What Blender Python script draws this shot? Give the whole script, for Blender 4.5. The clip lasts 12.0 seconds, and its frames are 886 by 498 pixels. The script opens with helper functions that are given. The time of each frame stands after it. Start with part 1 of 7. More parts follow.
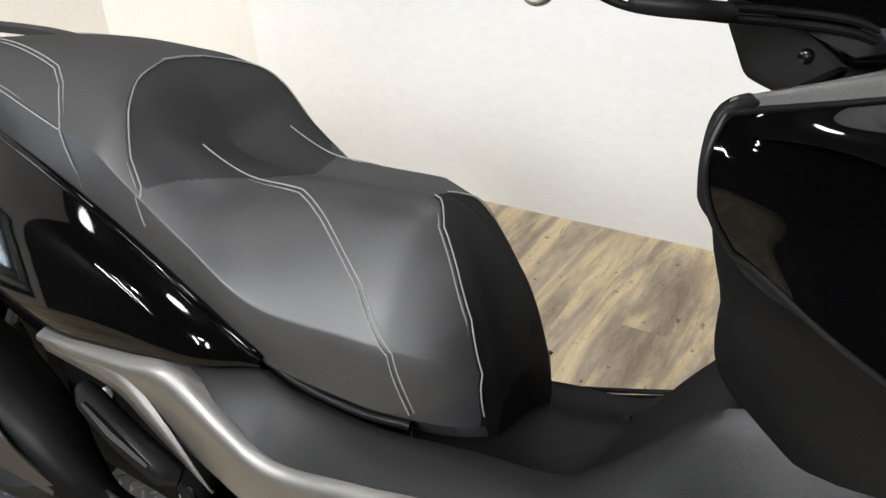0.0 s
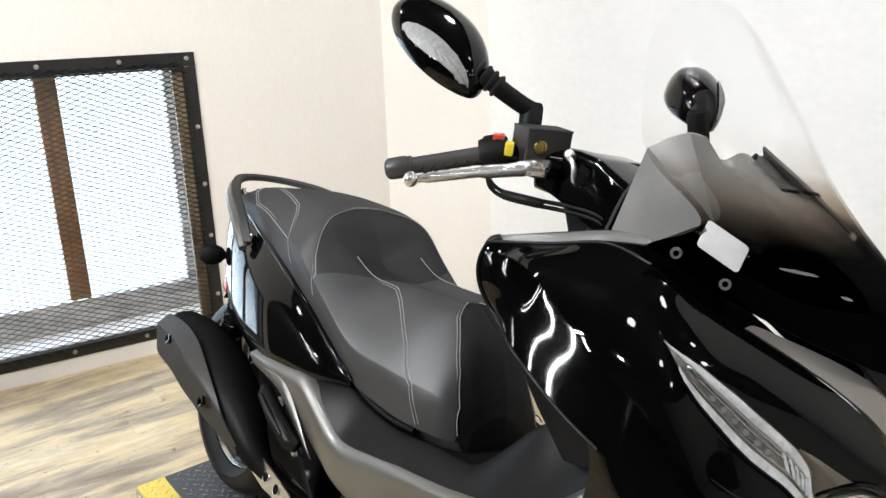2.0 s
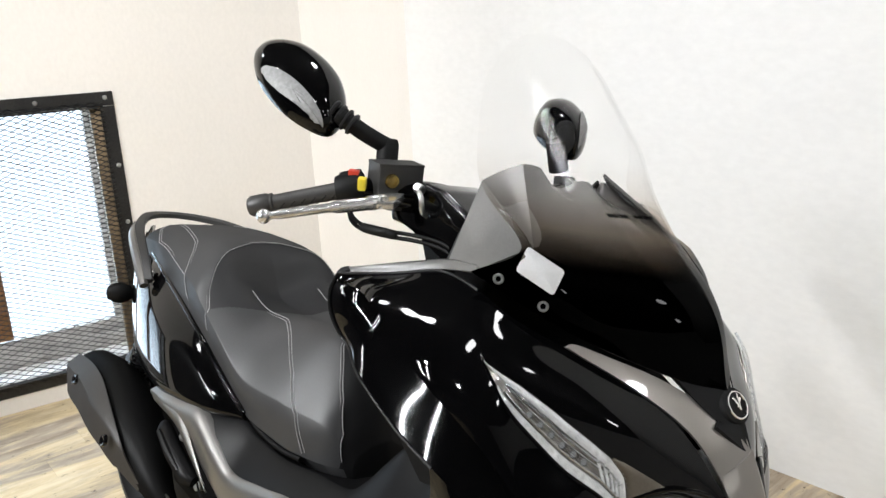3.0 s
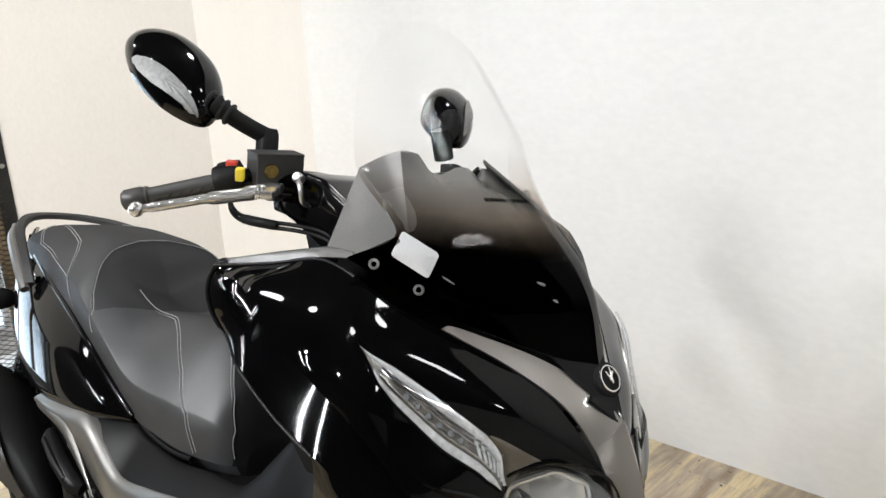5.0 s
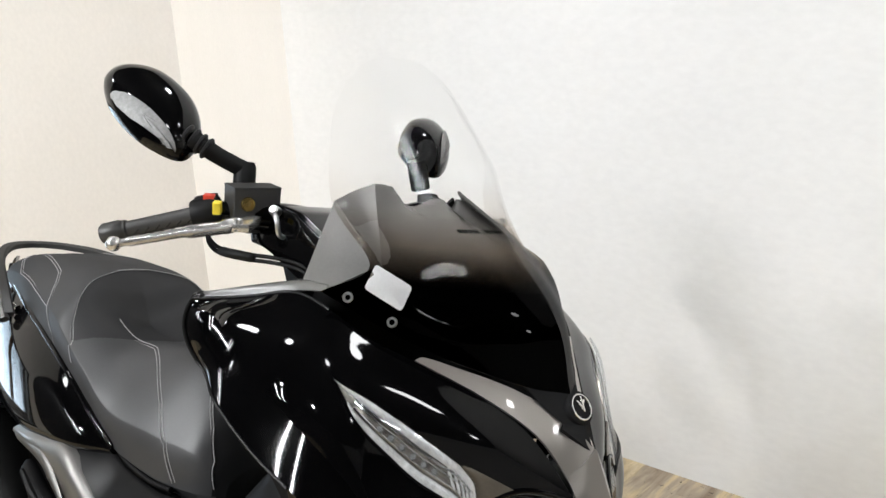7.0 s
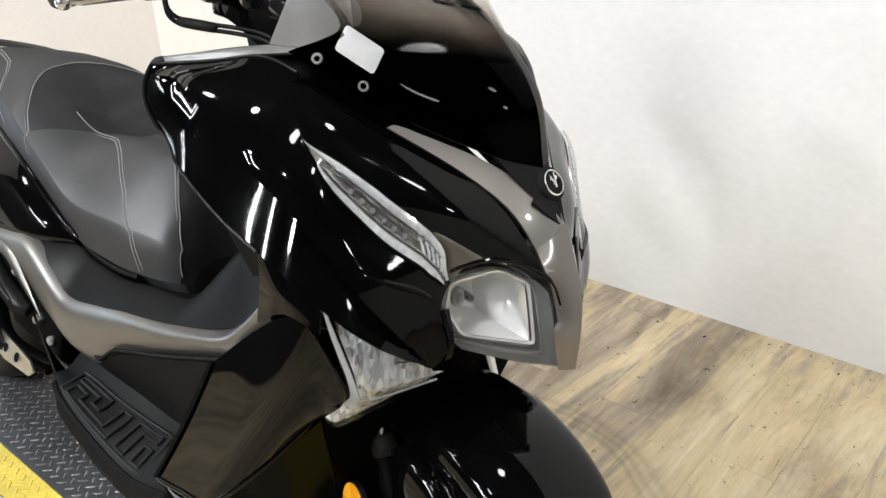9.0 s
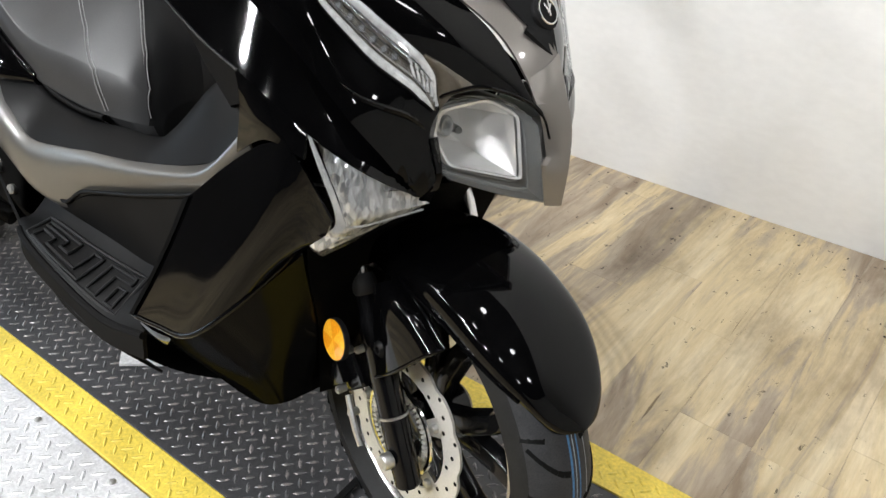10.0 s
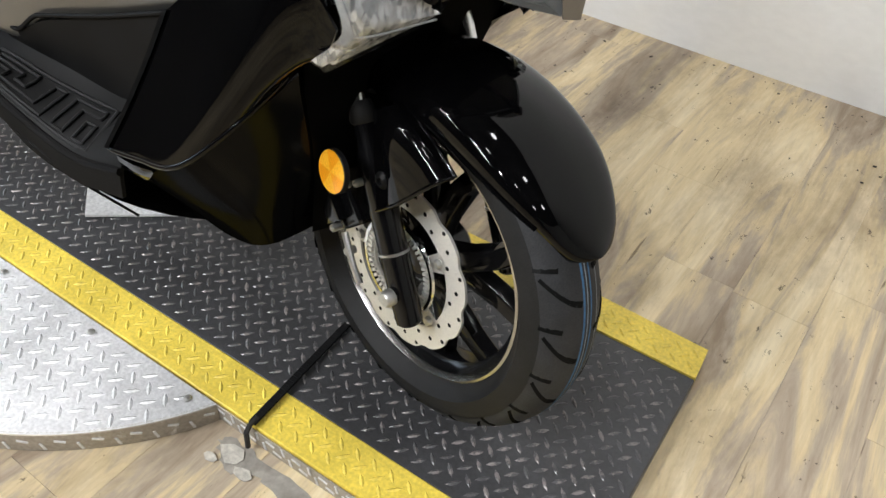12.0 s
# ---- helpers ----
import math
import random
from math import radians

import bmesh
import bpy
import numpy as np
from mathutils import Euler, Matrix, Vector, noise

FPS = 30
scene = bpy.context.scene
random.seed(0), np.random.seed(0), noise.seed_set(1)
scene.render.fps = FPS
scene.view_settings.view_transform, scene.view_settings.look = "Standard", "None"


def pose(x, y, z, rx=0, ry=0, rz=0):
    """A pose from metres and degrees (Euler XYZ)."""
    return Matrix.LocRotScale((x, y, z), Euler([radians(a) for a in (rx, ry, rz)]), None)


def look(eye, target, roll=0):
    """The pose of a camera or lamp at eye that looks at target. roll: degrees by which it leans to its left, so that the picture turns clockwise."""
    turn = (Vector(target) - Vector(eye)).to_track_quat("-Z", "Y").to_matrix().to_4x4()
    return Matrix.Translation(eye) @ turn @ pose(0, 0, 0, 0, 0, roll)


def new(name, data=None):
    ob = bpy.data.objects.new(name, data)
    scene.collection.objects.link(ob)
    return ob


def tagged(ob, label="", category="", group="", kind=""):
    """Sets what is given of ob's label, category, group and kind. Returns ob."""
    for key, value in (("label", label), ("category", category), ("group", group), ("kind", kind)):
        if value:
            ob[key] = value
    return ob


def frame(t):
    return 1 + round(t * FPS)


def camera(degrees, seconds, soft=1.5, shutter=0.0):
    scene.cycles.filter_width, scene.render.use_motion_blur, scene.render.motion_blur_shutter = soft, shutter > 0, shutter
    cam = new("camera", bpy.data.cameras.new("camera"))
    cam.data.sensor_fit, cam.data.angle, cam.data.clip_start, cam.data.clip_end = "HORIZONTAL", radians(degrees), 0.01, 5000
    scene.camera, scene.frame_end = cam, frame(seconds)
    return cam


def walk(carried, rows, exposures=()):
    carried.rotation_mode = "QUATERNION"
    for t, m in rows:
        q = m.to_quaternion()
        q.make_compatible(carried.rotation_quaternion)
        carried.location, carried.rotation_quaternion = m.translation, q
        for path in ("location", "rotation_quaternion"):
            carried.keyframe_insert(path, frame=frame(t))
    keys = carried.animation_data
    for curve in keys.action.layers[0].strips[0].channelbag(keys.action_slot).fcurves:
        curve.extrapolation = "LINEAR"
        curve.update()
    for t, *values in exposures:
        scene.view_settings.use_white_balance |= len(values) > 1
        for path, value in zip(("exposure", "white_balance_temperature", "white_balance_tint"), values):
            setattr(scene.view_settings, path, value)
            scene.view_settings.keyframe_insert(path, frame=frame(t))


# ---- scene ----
from mathutils.bvhtree import BVHTree

cam = camera(58.50, 12.0)
PATH = [
    (0, (0.7026, -0.4979, 1.1993), (0.2570, 0.2280, 0.6753), -2.76),
    (0.5, (0.8129, -0.5800, 1.2380), (0.1684, 0.0674, 0.8312), -4.19),
    (0.8, (0.8957, -0.5683, 1.2450), (0.1625, 0.0100, 0.8873), -4.22),
    (1, (0.9592, -0.5450, 1.2528), (0.1915, -0.0110, 0.8986), -3.63),
    (1.3, (1.0791, -0.5572, 1.2572), (0.3019, -0.0449, 0.8919), -2.27),
    (1.5, (1.1648, -0.5786, 1.2593), (0.3924, -0.0455, 0.9141), -2.93),
    (1.8, (1.2772, -0.6374, 1.2859), (0.5068, -0.0894, 0.9601), -2.60),
    (2, (1.3371, -0.6632, 1.3077), (0.5663, -0.0988, 1.0122), -1.79),
    (2.2, (1.3754, -0.6631, 1.3169), (0.5971, -0.0995, 1.0404), -2.21),
    (2.5, (1.4176, -0.6312, 1.3259), (0.6408, -0.0571, 1.0667), -1.85),
    (3, (1.4591, -0.5806, 1.3216), (0.7129, 0.0297, 1.0557), -3.00),
    (3.2, (1.4692, -0.5801, 1.3213), (0.7268, 0.0359, 1.0579), -3.41),
    (4.8, (1.4951, -0.5547, 1.3045), (0.8145, 0.1212, 1.0220), -2.97),
    (5, (1.4966, -0.5517, 1.3074), (0.8224, 0.1338, 1.0326), -3.10),
    (5.5, (1.4996, -0.5472, 1.3236), (0.8286, 0.1497, 1.0707), -3.53),
    (6, (1.5098, -0.5508, 1.3326), (0.8380, 0.1482, 1.0873), -3.80),
    (6.5, (1.5172, -0.5501, 1.3293), (0.8464, 0.1507, 1.0866), -3.50),
    (6.7, (1.5185, -0.5498, 1.3289), (0.8500, 0.1522, 1.0836), -3.35),
    (8.3, (1.5153, -0.5487, 1.2778), (0.8800, 0.1401, 0.9287), -2.91),
    (8.5, (1.5164, -0.5519, 1.2668), (0.8932, 0.1329, 0.8890), -2.46),
    (9, (1.5167, -0.5642, 1.2356), (0.9216, 0.1122, 0.8016), -1.31),
    (9.2, (1.5161, -0.5709, 1.2207), (0.9336, 0.1017, 0.7642), -0.71),
    (9.5, (1.5142, -0.5797, 1.2002), (0.9553, 0.0879, 0.7083), -0.01),
    (10, (1.5035, -0.5978, 1.1664), (0.9910, 0.0588, 0.6130), 1.49),
    (10.2, (1.4981, -0.6053, 1.1518), (1.0035, 0.0482, 0.5788), 2.20),
    (10.5, (1.4913, -0.6162, 1.1352), (1.0247, 0.0344, 0.5360), 2.86),
    (11, (1.4772, -0.6268, 1.1054), (1.0560, 0.0143, 0.4639), 3.75),
    (11.2, (1.4715, -0.6294, 1.0937), (1.0641, 0.0043, 0.4361), 4.00),
    (11.5, (1.4630, -0.6349, 1.0804), (1.0758, -0.0122, 0.4004), 4.39),
    (11.7, (1.4563, -0.6347, 1.0790), (1.0639, -0.0090, 0.4048), 3.98),
    (12, (1.4419, -0.6292, 1.0876), (1.0447, -0.0105, 0.4098), 4.28),
]
walk(cam, [(t, look(eye, target, roll)) for t, eye, target, roll in PATH], ((0, 0.48), (0.5, 0.45), (1, 0.37), (3, 0.36), (5, 0.32), (6.5, 0.25), (8.5, 0.47), (10, 0.46), (11.5, 0.33), (12, 0.28)))

# ---- world and lights ----
PLAT = 0.045            # height of the raised display platform
LEAN = 12.99            # the scooter rests on its side stand
world = bpy.data.worlds.new("room_world")
scene.world = world
world.use_nodes = True
wn = world.node_tree
sky = wn.nodes.new("ShaderNodeTexSky")
sky.sky_type = "NISHITA"
sky.sun_disc = False
sky.sun_elevation = radians(42)
sky.sun_rotation = radians(200)
wn.links.new(sky.outputs[0], wn.nodes["Background"].inputs[0])
wn.nodes["Background"].inputs[1].default_value = 0.12


def lamp(name, kind, power, place, aim, color=(1, 1, 1), size=0.2, size_y=None, cone=64):
    data = bpy.data.lights.new(name, kind)
    data.energy, data.color = power, color
    if kind == "AREA":
        data.size = size
        if size_y:
            data.shape, data.size_y = "RECTANGLE", size_y
        else:
            data.shape = "DISK"
    else:
        data.shadow_soft_size = size
        if kind == "SPOT":
            data.spot_size, data.spot_blend = radians(cone), 0.7
    ob = new(name, data)
    ob.matrix_world = look(place, aim)
    return ob


# rows of bare ceiling bulbs, assumed spots aimed at the stand, two twin-tube fixtures (one assumed) and the daylight of
# the caged window
CEIL = 3.1
for bx, power in ((-1.1, 12), (0.1, 23), (1.3, 13), (2.5, 12), (3.7, 14)):
    for by in (0.75, -0.75):
        if bx < -1 and by > 0:
            continue
        lamp("ceiling_bulb", "POINT", power * (0.95 if by > 0 else 1.0), (bx + 0.12 * by, by, CEIL - 0.3), (bx, by, 0), (0.975, 0.985, 1.0), 0.085)
    # spots with no known fixture, added to light the stand and lower wall
    if bx > -1:
        lamp("assumed_spot", "SPOT", 84 if bx < 2 else 118, (bx - 1.1, -2.3, CEIL - 0.3), (bx - 0.1, 0.6, 0.55), (0.97, 0.985, 1.0), 0.06)
# one more added spot, only to brighten the wall round the window
lamp("assumed_spot", "SPOT", 215, (0.9, -2.3, CEIL - 0.3), (-1.72, 0.35, 1.30), (1.0, 0.99, 0.975), 0.06, None, 42)
# tubes at x -1.65 are assumed, added to brighten the seat's flank
for fx in (-1.65, 0.0):
    for k in range(4):
        x = fx + 0.3 * (k // 2)
        lamp("tube_lamp", "AREA", 12 if fx < -1 else 16, (x, -2.9 + 0.09 * (k % 2), 2.45), (x, -2.4, 0), (0.965, 0.985, 1.0), 0.03, 1.2)
lamp("window_daylight", "AREA", 19, (-2.05, -0.35, 0.7), (0, -0.1, 1.25), (0.70, 0.85, 1.0), 1.2, 0.95)


# ---- materials ----
def material(name, color, rough=0.5, metal=0.0, coat=0.0, grain=0.0, grain_scale=300.0, bump=0.0, stain=0.0, stain_scale=6.0, rough_var=0.0, spec=0.5, coords="Object"):
    m = bpy.data.materials.new(name)
    m.use_nodes = True
    t = m.node_tree
    p = t.nodes["Principled BSDF"]
    p.inputs["Base Color"].default_value = (*color, 1)
    p.inputs["Roughness"].default_value = rough
    p.inputs["Metallic"].default_value = metal
    p.inputs["Specular IOR Level"].default_value = spec
    if coat:
        p.inputs["Coat Weight"].default_value = coat
        p.inputs["Coat Roughness"].default_value = 0.02
    co = t.nodes.new("ShaderNodeTexCoord")
    if grain or stain:
        n1 = t.nodes.new("ShaderNodeTexNoise")
        n1.inputs["Scale"].default_value = grain_scale
        n1.inputs["Detail"].default_value = 4
        n2 = t.nodes.new("ShaderNodeTexNoise")
        n2.inputs["Scale"].default_value = stain_scale
        n2.inputs["Detail"].default_value = 6
        n2.inputs["Roughness"].default_value = 0.65
        for n in (n1, n2):
            t.links.new(co.outputs[coords], n.inputs["Vector"])
        last = None
        for n, amount in ((n1, grain), (n2, stain)):
            if not amount:
                continue
            r = t.nodes.new("ShaderNodeMapRange")
            r.inputs["From Min"].default_value, r.inputs["From Max"].default_value = 0.3, 0.7
            r.inputs["To Min"].default_value, r.inputs["To Max"].default_value = 1 - amount, 1 + amount * 0.5
            t.links.new(n.outputs["Fac"], r.inputs["Value"])
            mul = t.nodes.new("ShaderNodeVectorMath")
            mul.operation = "SCALE"
            if last:
                t.links.new(last, mul.inputs[0])
            else:
                mul.inputs[0].default_value = color
            t.links.new(r.outputs[0], mul.inputs["Scale"])
            last = mul.outputs[0]
        t.links.new(last, p.inputs["Base Color"])
        if rough_var:
            r = t.nodes.new("ShaderNodeMapRange")
            r.inputs["From Min"].default_value, r.inputs["From Max"].default_value = 0.3, 0.7
            r.inputs["To Min"].default_value, r.inputs["To Max"].default_value = max(0.0, rough - rough_var), min(1.0, rough + rough_var)
            t.links.new(n2.outputs["Fac"], r.inputs["Value"])
            t.links.new(r.outputs[0], p.inputs["Roughness"])
        if bump:
            b = t.nodes.new("ShaderNodeBump")
            b.inputs["Strength"].default_value = bump
            b.inputs["Distance"].default_value = 0.001
            t.links.new(n1.outputs["Fac"], b.inputs["Height"])
            t.links.new(b.outputs[0], p.inputs["Normal"])
    return m


def dull(name, color, sheen, rough, scale=700, bump=0.2):
    """Moulded plastic or vinyl: a dark body with a weak, even sheen and a fine grain."""
    m = bpy.data.materials.new(name)
    m.use_nodes = True
    t = m.node_tree
    t.nodes.remove(t.nodes["Principled BSDF"])
    co = t.nodes.new("ShaderNodeTexCoord")
    fine, broad = t.nodes.new("ShaderNodeTexNoise"), t.nodes.new("ShaderNodeTexNoise")
    for n, size, detail in ((fine, scale, 4), (broad, 11.0, 6)):
        n.inputs["Scale"].default_value, n.inputs["Detail"].default_value = size, detail
        t.links.new(co.outputs["Object"], n.inputs["Vector"])
    both_scales = t.nodes.new("ShaderNodeMath")
    both_scales.operation = "ADD"
    t.links.new(fine.outputs["Fac"], both_scales.inputs[0])
    t.links.new(broad.outputs["Fac"], both_scales.inputs[1])
    tone = t.nodes.new("ShaderNodeMapRange")
    tone.inputs["From Min"].default_value, tone.inputs["From Max"].default_value = 0.6, 1.4
    tone.inputs["To Min"].default_value, tone.inputs["To Max"].default_value = 0.78, 1.18
    t.links.new(both_scales.outputs[0], tone.inputs["Value"])
    tint = t.nodes.new("ShaderNodeVectorMath")
    tint.operation = "SCALE"
    tint.inputs[0].default_value = color
    t.links.new(tone.outputs[0], tint.inputs["Scale"])
    body, gloss, mixed = t.nodes.new("ShaderNodeBsdfDiffuse"), t.nodes.new("ShaderNodeBsdfGlossy"), t.nodes.new("ShaderNodeMixShader")
    t.links.new(tint.outputs[0], body.inputs["Color"])
    wear = t.nodes.new("ShaderNodeMapRange")
    wear.inputs["From Min"].default_value, wear.inputs["From Max"].default_value = 0.3, 0.7
    wear.inputs["To Min"].default_value, wear.inputs["To Max"].default_value = rough - 0.05, rough + 0.05
    t.links.new(broad.outputs["Fac"], wear.inputs["Value"])
    t.links.new(wear.outputs[0], gloss.inputs["Roughness"])
    relief = t.nodes.new("ShaderNodeBump")
    relief.inputs["Strength"].default_value, relief.inputs["Distance"].default_value = bump, 0.0008
    t.links.new(fine.outputs["Fac"], relief.inputs["Height"])
    for n in (body, gloss):
        t.links.new(relief.outputs[0], n.inputs["Normal"])
    mixed.inputs[0].default_value = sheen
    t.links.new(body.outputs[0], mixed.inputs[1])
    t.links.new(gloss.outputs[0], mixed.inputs[2])
    t.links.new(mixed.outputs[0], t.nodes["Material Output"].inputs[0])
    return m


GLOSS = material("gloss_black_paint", (0.0015, 0.0015, 0.0017), 0.04, stain=0.35, stain_scale=9, rough_var=0.02, spec=0.21)
MATTE = dull("matte_black_plastic", (0.0065, 0.0065, 0.0068), 0.020, 0.48)
TRIM = dull("satin_dark_plastic", (0.0080, 0.0080, 0.0083), 0.017, 0.36)
RAIL = dull("grey_rail_plastic", (0.045, 0.044, 0.043), 0.05, 0.35)
COWL = material("grey_cowl_plastic", (0.12, 0.118, 0.114), 0.27, grain=0.15, grain_scale=900, bump=0.15, stain=0.1)
# near-black that also carries shade for the engine bay and wheel arch
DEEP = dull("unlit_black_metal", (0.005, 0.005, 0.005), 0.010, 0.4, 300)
VINYL = dull("charcoal_seat_vinyl", (0.037, 0.0372, 0.0385), 0.055, 0.42, 520, 0.10)
VINYL_DARK = dull("dark_seat_vinyl", (0.0105, 0.0105, 0.011), 0.022, 0.45, 600, 0.25)
# the seat vinyl again, darkened for the shade in the step
VINYL_SHADED = dull("shaded_step_vinyl", (0.024, 0.024, 0.025), 0.028, 0.48, 600, 0.25)
THREAD = material("grey_thread", (0.30, 0.30, 0.30), 0.8, grain=0.3, grain_scale=1200)
SILVER = material("warm_silver_paint", (0.165, 0.160, 0.152), 0.42, metal=0.8, coat=0.25, grain=0.06, grain_scale=1500, stain=0.06)
GREYNOSE = material("dark_titanium_paint", (0.26, 0.24, 0.22), 0.30, metal=0.8, coat=0.6, grain=0.06, grain_scale=1500)
CHROME = material("bare_chrome", (0.75, 0.75, 0.74), 0.12, metal=1.0, grain=0.05, stain=0.08)
ALLOY = material("brushed_alloy", (0.62, 0.62, 0.61), 0.3, metal=1.0, grain=0.15, grain_scale=300, stain=0.1)
LEVER = material("polished_lever_alloy", (0.72, 0.715, 0.70), 0.24, metal=0.85, grain=0.1, grain_scale=400, stain=0.1)
STEEL = material("brake_steel", (0.74, 0.725, 0.69), 0.33, metal=0.5, grain=0.15, grain_scale=500, stain=0.12)
EXHAUST = dull("gunmetal_cover", (0.034, 0.031, 0.0285), 0.045, 0.42, 500, 0.1)
RIMMAT = material("black_wheel_paint", (0.004, 0.004, 0.0045), 0.16, grain=0.2, stain=0.2, spec=0.35)
LIP = material("machined_rim_lip", (0.42, 0.41, 0.39), 0.25, metal=1.0, grain=0.1)
RUBBER = material("tyre_rubber", (0.012, 0.012, 0.0125), 0.58, grain=0.3, grain_scale=600, bump=0.4, stain=0.3, stain_scale=20, spec=0.25)
TREAD = material("worn_tread_rubber", (0.030, 0.031, 0.034), 0.6, grain=0.3, grain_scale=500, bump=0.4, stain=0.3, stain_scale=25, spec=0.3)
BLUE = material("blue_tread_line", (0.05, 0.16, 0.32), 0.7, grain=0.3, stain=0.3, stain_scale=30)
PALE = material("pale_tread_line", (0.25, 0.28, 0.32), 0.7, grain=0.3, stain=0.3, stain_scale=30)
ORANGE = material("orange_reflector", (0.92, 0.36, 0.012), 0.25, coat=0.6, grain=0.25, grain_scale=700)
ORANGE_LIT = material("orange_reflector_lit", (0.95, 0.47, 0.03), 0.2, grain=0.25, grain_scale=700)
RED = material("red_plastic", (0.65, 0.06, 0.03), 0.35, grain=0.1)
REDLENS = material("red_reflector", (0.55, 0.015, 0.02), 0.2, coat=0.5, grain=0.2, grain_scale=600)
YELLOWSW = material("yellow_plastic", (0.80, 0.62, 0.04), 0.4, grain=0.1)
BRASS = material("brass_sight_rim", (0.62, 0.45, 0.16), 0.25, metal=1.0, grain=0.15)
STICKER = material("white_paper_label", (0.90, 0.90, 0.90), 0.55, grain=0.03, stain=0.03)
BOWL = material("reflector_bowl", (0.95, 0.94, 0.92), 0.16, metal=0.5, grain=0.05, stain=0.12, stain_scale=30)
LAMPGREY = material("grey_lamp_plastic", (0.23, 0.235, 0.23), 0.2, coat=0.4, grain=0.1, stain=0.1)
PALELENS = material("pale_indicator_lens", (0.27, 0.27, 0.27), 0.45, metal=0.0, grain=0.22, grain_scale=190, stain=0.15, stain_scale=60)
FACET = material("lamp_facets", (0.80, 0.80, 0.79), 0.18, metal=0.55, grain=0.1)


def cut_facets(m, scale):
    """Small flat facets, each turned its own way and with its own brightness."""
    t = m.node_tree
    p = t.nodes["Principled BSDF"]
    co = next(n for n in t.nodes if n.bl_idname == "ShaderNodeTexCoord")
    mp = t.nodes.new("ShaderNodeMapping")
    mp.inputs["Scale"].default_value = (1.0, 1.0, 0.45)
    t.links.new(co.outputs["Object"], mp.inputs["Vector"])
    vo = t.nodes.new("ShaderNodeTexVoronoi")
    vo.inputs["Scale"].default_value = scale
    t.links.new(mp.outputs[0], vo.inputs["Vector"])
    ramp = t.nodes.new("ShaderNodeValToRGB")
    ramp.color_ramp.elements[0].position, ramp.color_ramp.elements[0].color = 0.05, (0.30, 0.30, 0.305, 1)
    ramp.color_ramp.elements[1].position, ramp.color_ramp.elements[1].color = 0.90, (0.80, 0.80, 0.79, 1)
    sep = t.nodes.new("ShaderNodeSeparateColor")
    t.links.new(vo.outputs["Color"], sep.inputs[0])
    t.links.new(sep.outputs[0], ramp.inputs[0])
    t.links.new(ramp.outputs[0], p.inputs["Base Color"])
    b = t.nodes.new("ShaderNodeBump")
    b.inputs["Strength"].default_value, b.inputs["Distance"].default_value = 0.4, 0.004
    t.links.new(vo.outputs["Distance"], b.inputs["Height"])
    t.links.new(b.outputs[0], p.inputs["Normal"])


cut_facets(FACET, 190)
UNDER = dull("black_underpanel", (0.002, 0.002, 0.002), 0.012, 0.12, 300, 0.03)
DRLMAT = material("running_lamp_inside", (0.36, 0.33, 0.29), 0.22, metal=0.6, grain=0.4, grain_scale=90, stain=0.4, stain_scale=45)
DRLCHROME = material("lamp_chrome", (0.88, 0.87, 0.85), 0.2, metal=0.3, grain=0.25, grain_scale=160, stain=0.25, stain_scale=50)
BRONZE = material("smoked_lamp_lens", (0.105, 0.088, 0.066), 0.12, metal=0.45, coat=0.6, grain=0.1, stain=0.15)
BARS = material("grey_mark", (0.12, 0.12, 0.12), 0.6, grain=0.1)

# setting
DARKWALL = material("dark_shop_paint", (0.018, 0.0175, 0.017), 0.7, grain=0.1, stain=0.3, stain_scale=2, coords="Generated")
WALLPAINT = material("off_white_wall_paint", (0.80, 0.765, 0.716), 0.62, grain=0.03, grain_scale=180, bump=0.12, stain=0.04, stain_scale=1.3, coords="Generated")
# stronger mottling puts the back wall's soft shadow bands into the colour
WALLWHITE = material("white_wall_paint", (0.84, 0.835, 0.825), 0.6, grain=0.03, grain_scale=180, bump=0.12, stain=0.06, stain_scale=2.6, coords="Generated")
GRIT = material("dark_grit", (0.05, 0.042, 0.034), 0.8, grain=0.4, grain_scale=90)
FILLER = material("pale_floor_filler", (0.55, 0.52, 0.46), 0.75, grain=0.2, grain_scale=120, stain=0.3, stain_scale=30)
IRON = material("black_angle_iron", (0.035, 0.034, 0.033), 0.42, metal=0.6, grain=0.25, grain_scale=120, stain=0.3, bump=0.3)
MESHWIRE = material("expanded_steel_mesh", (0.05, 0.05, 0.052), 0.45, metal=0.6, grain=0.2)
BOLT = material("zinc_bolt", (0.55, 0.55, 0.53), 0.35, metal=0.9, grain=0.15)
CONCRETE = material("bare_stained_floor", (0.36, 0.33, 0.29), 0.6, grain=0.25, grain_scale=60, stain=0.5, stain_scale=9, bump=0.4)


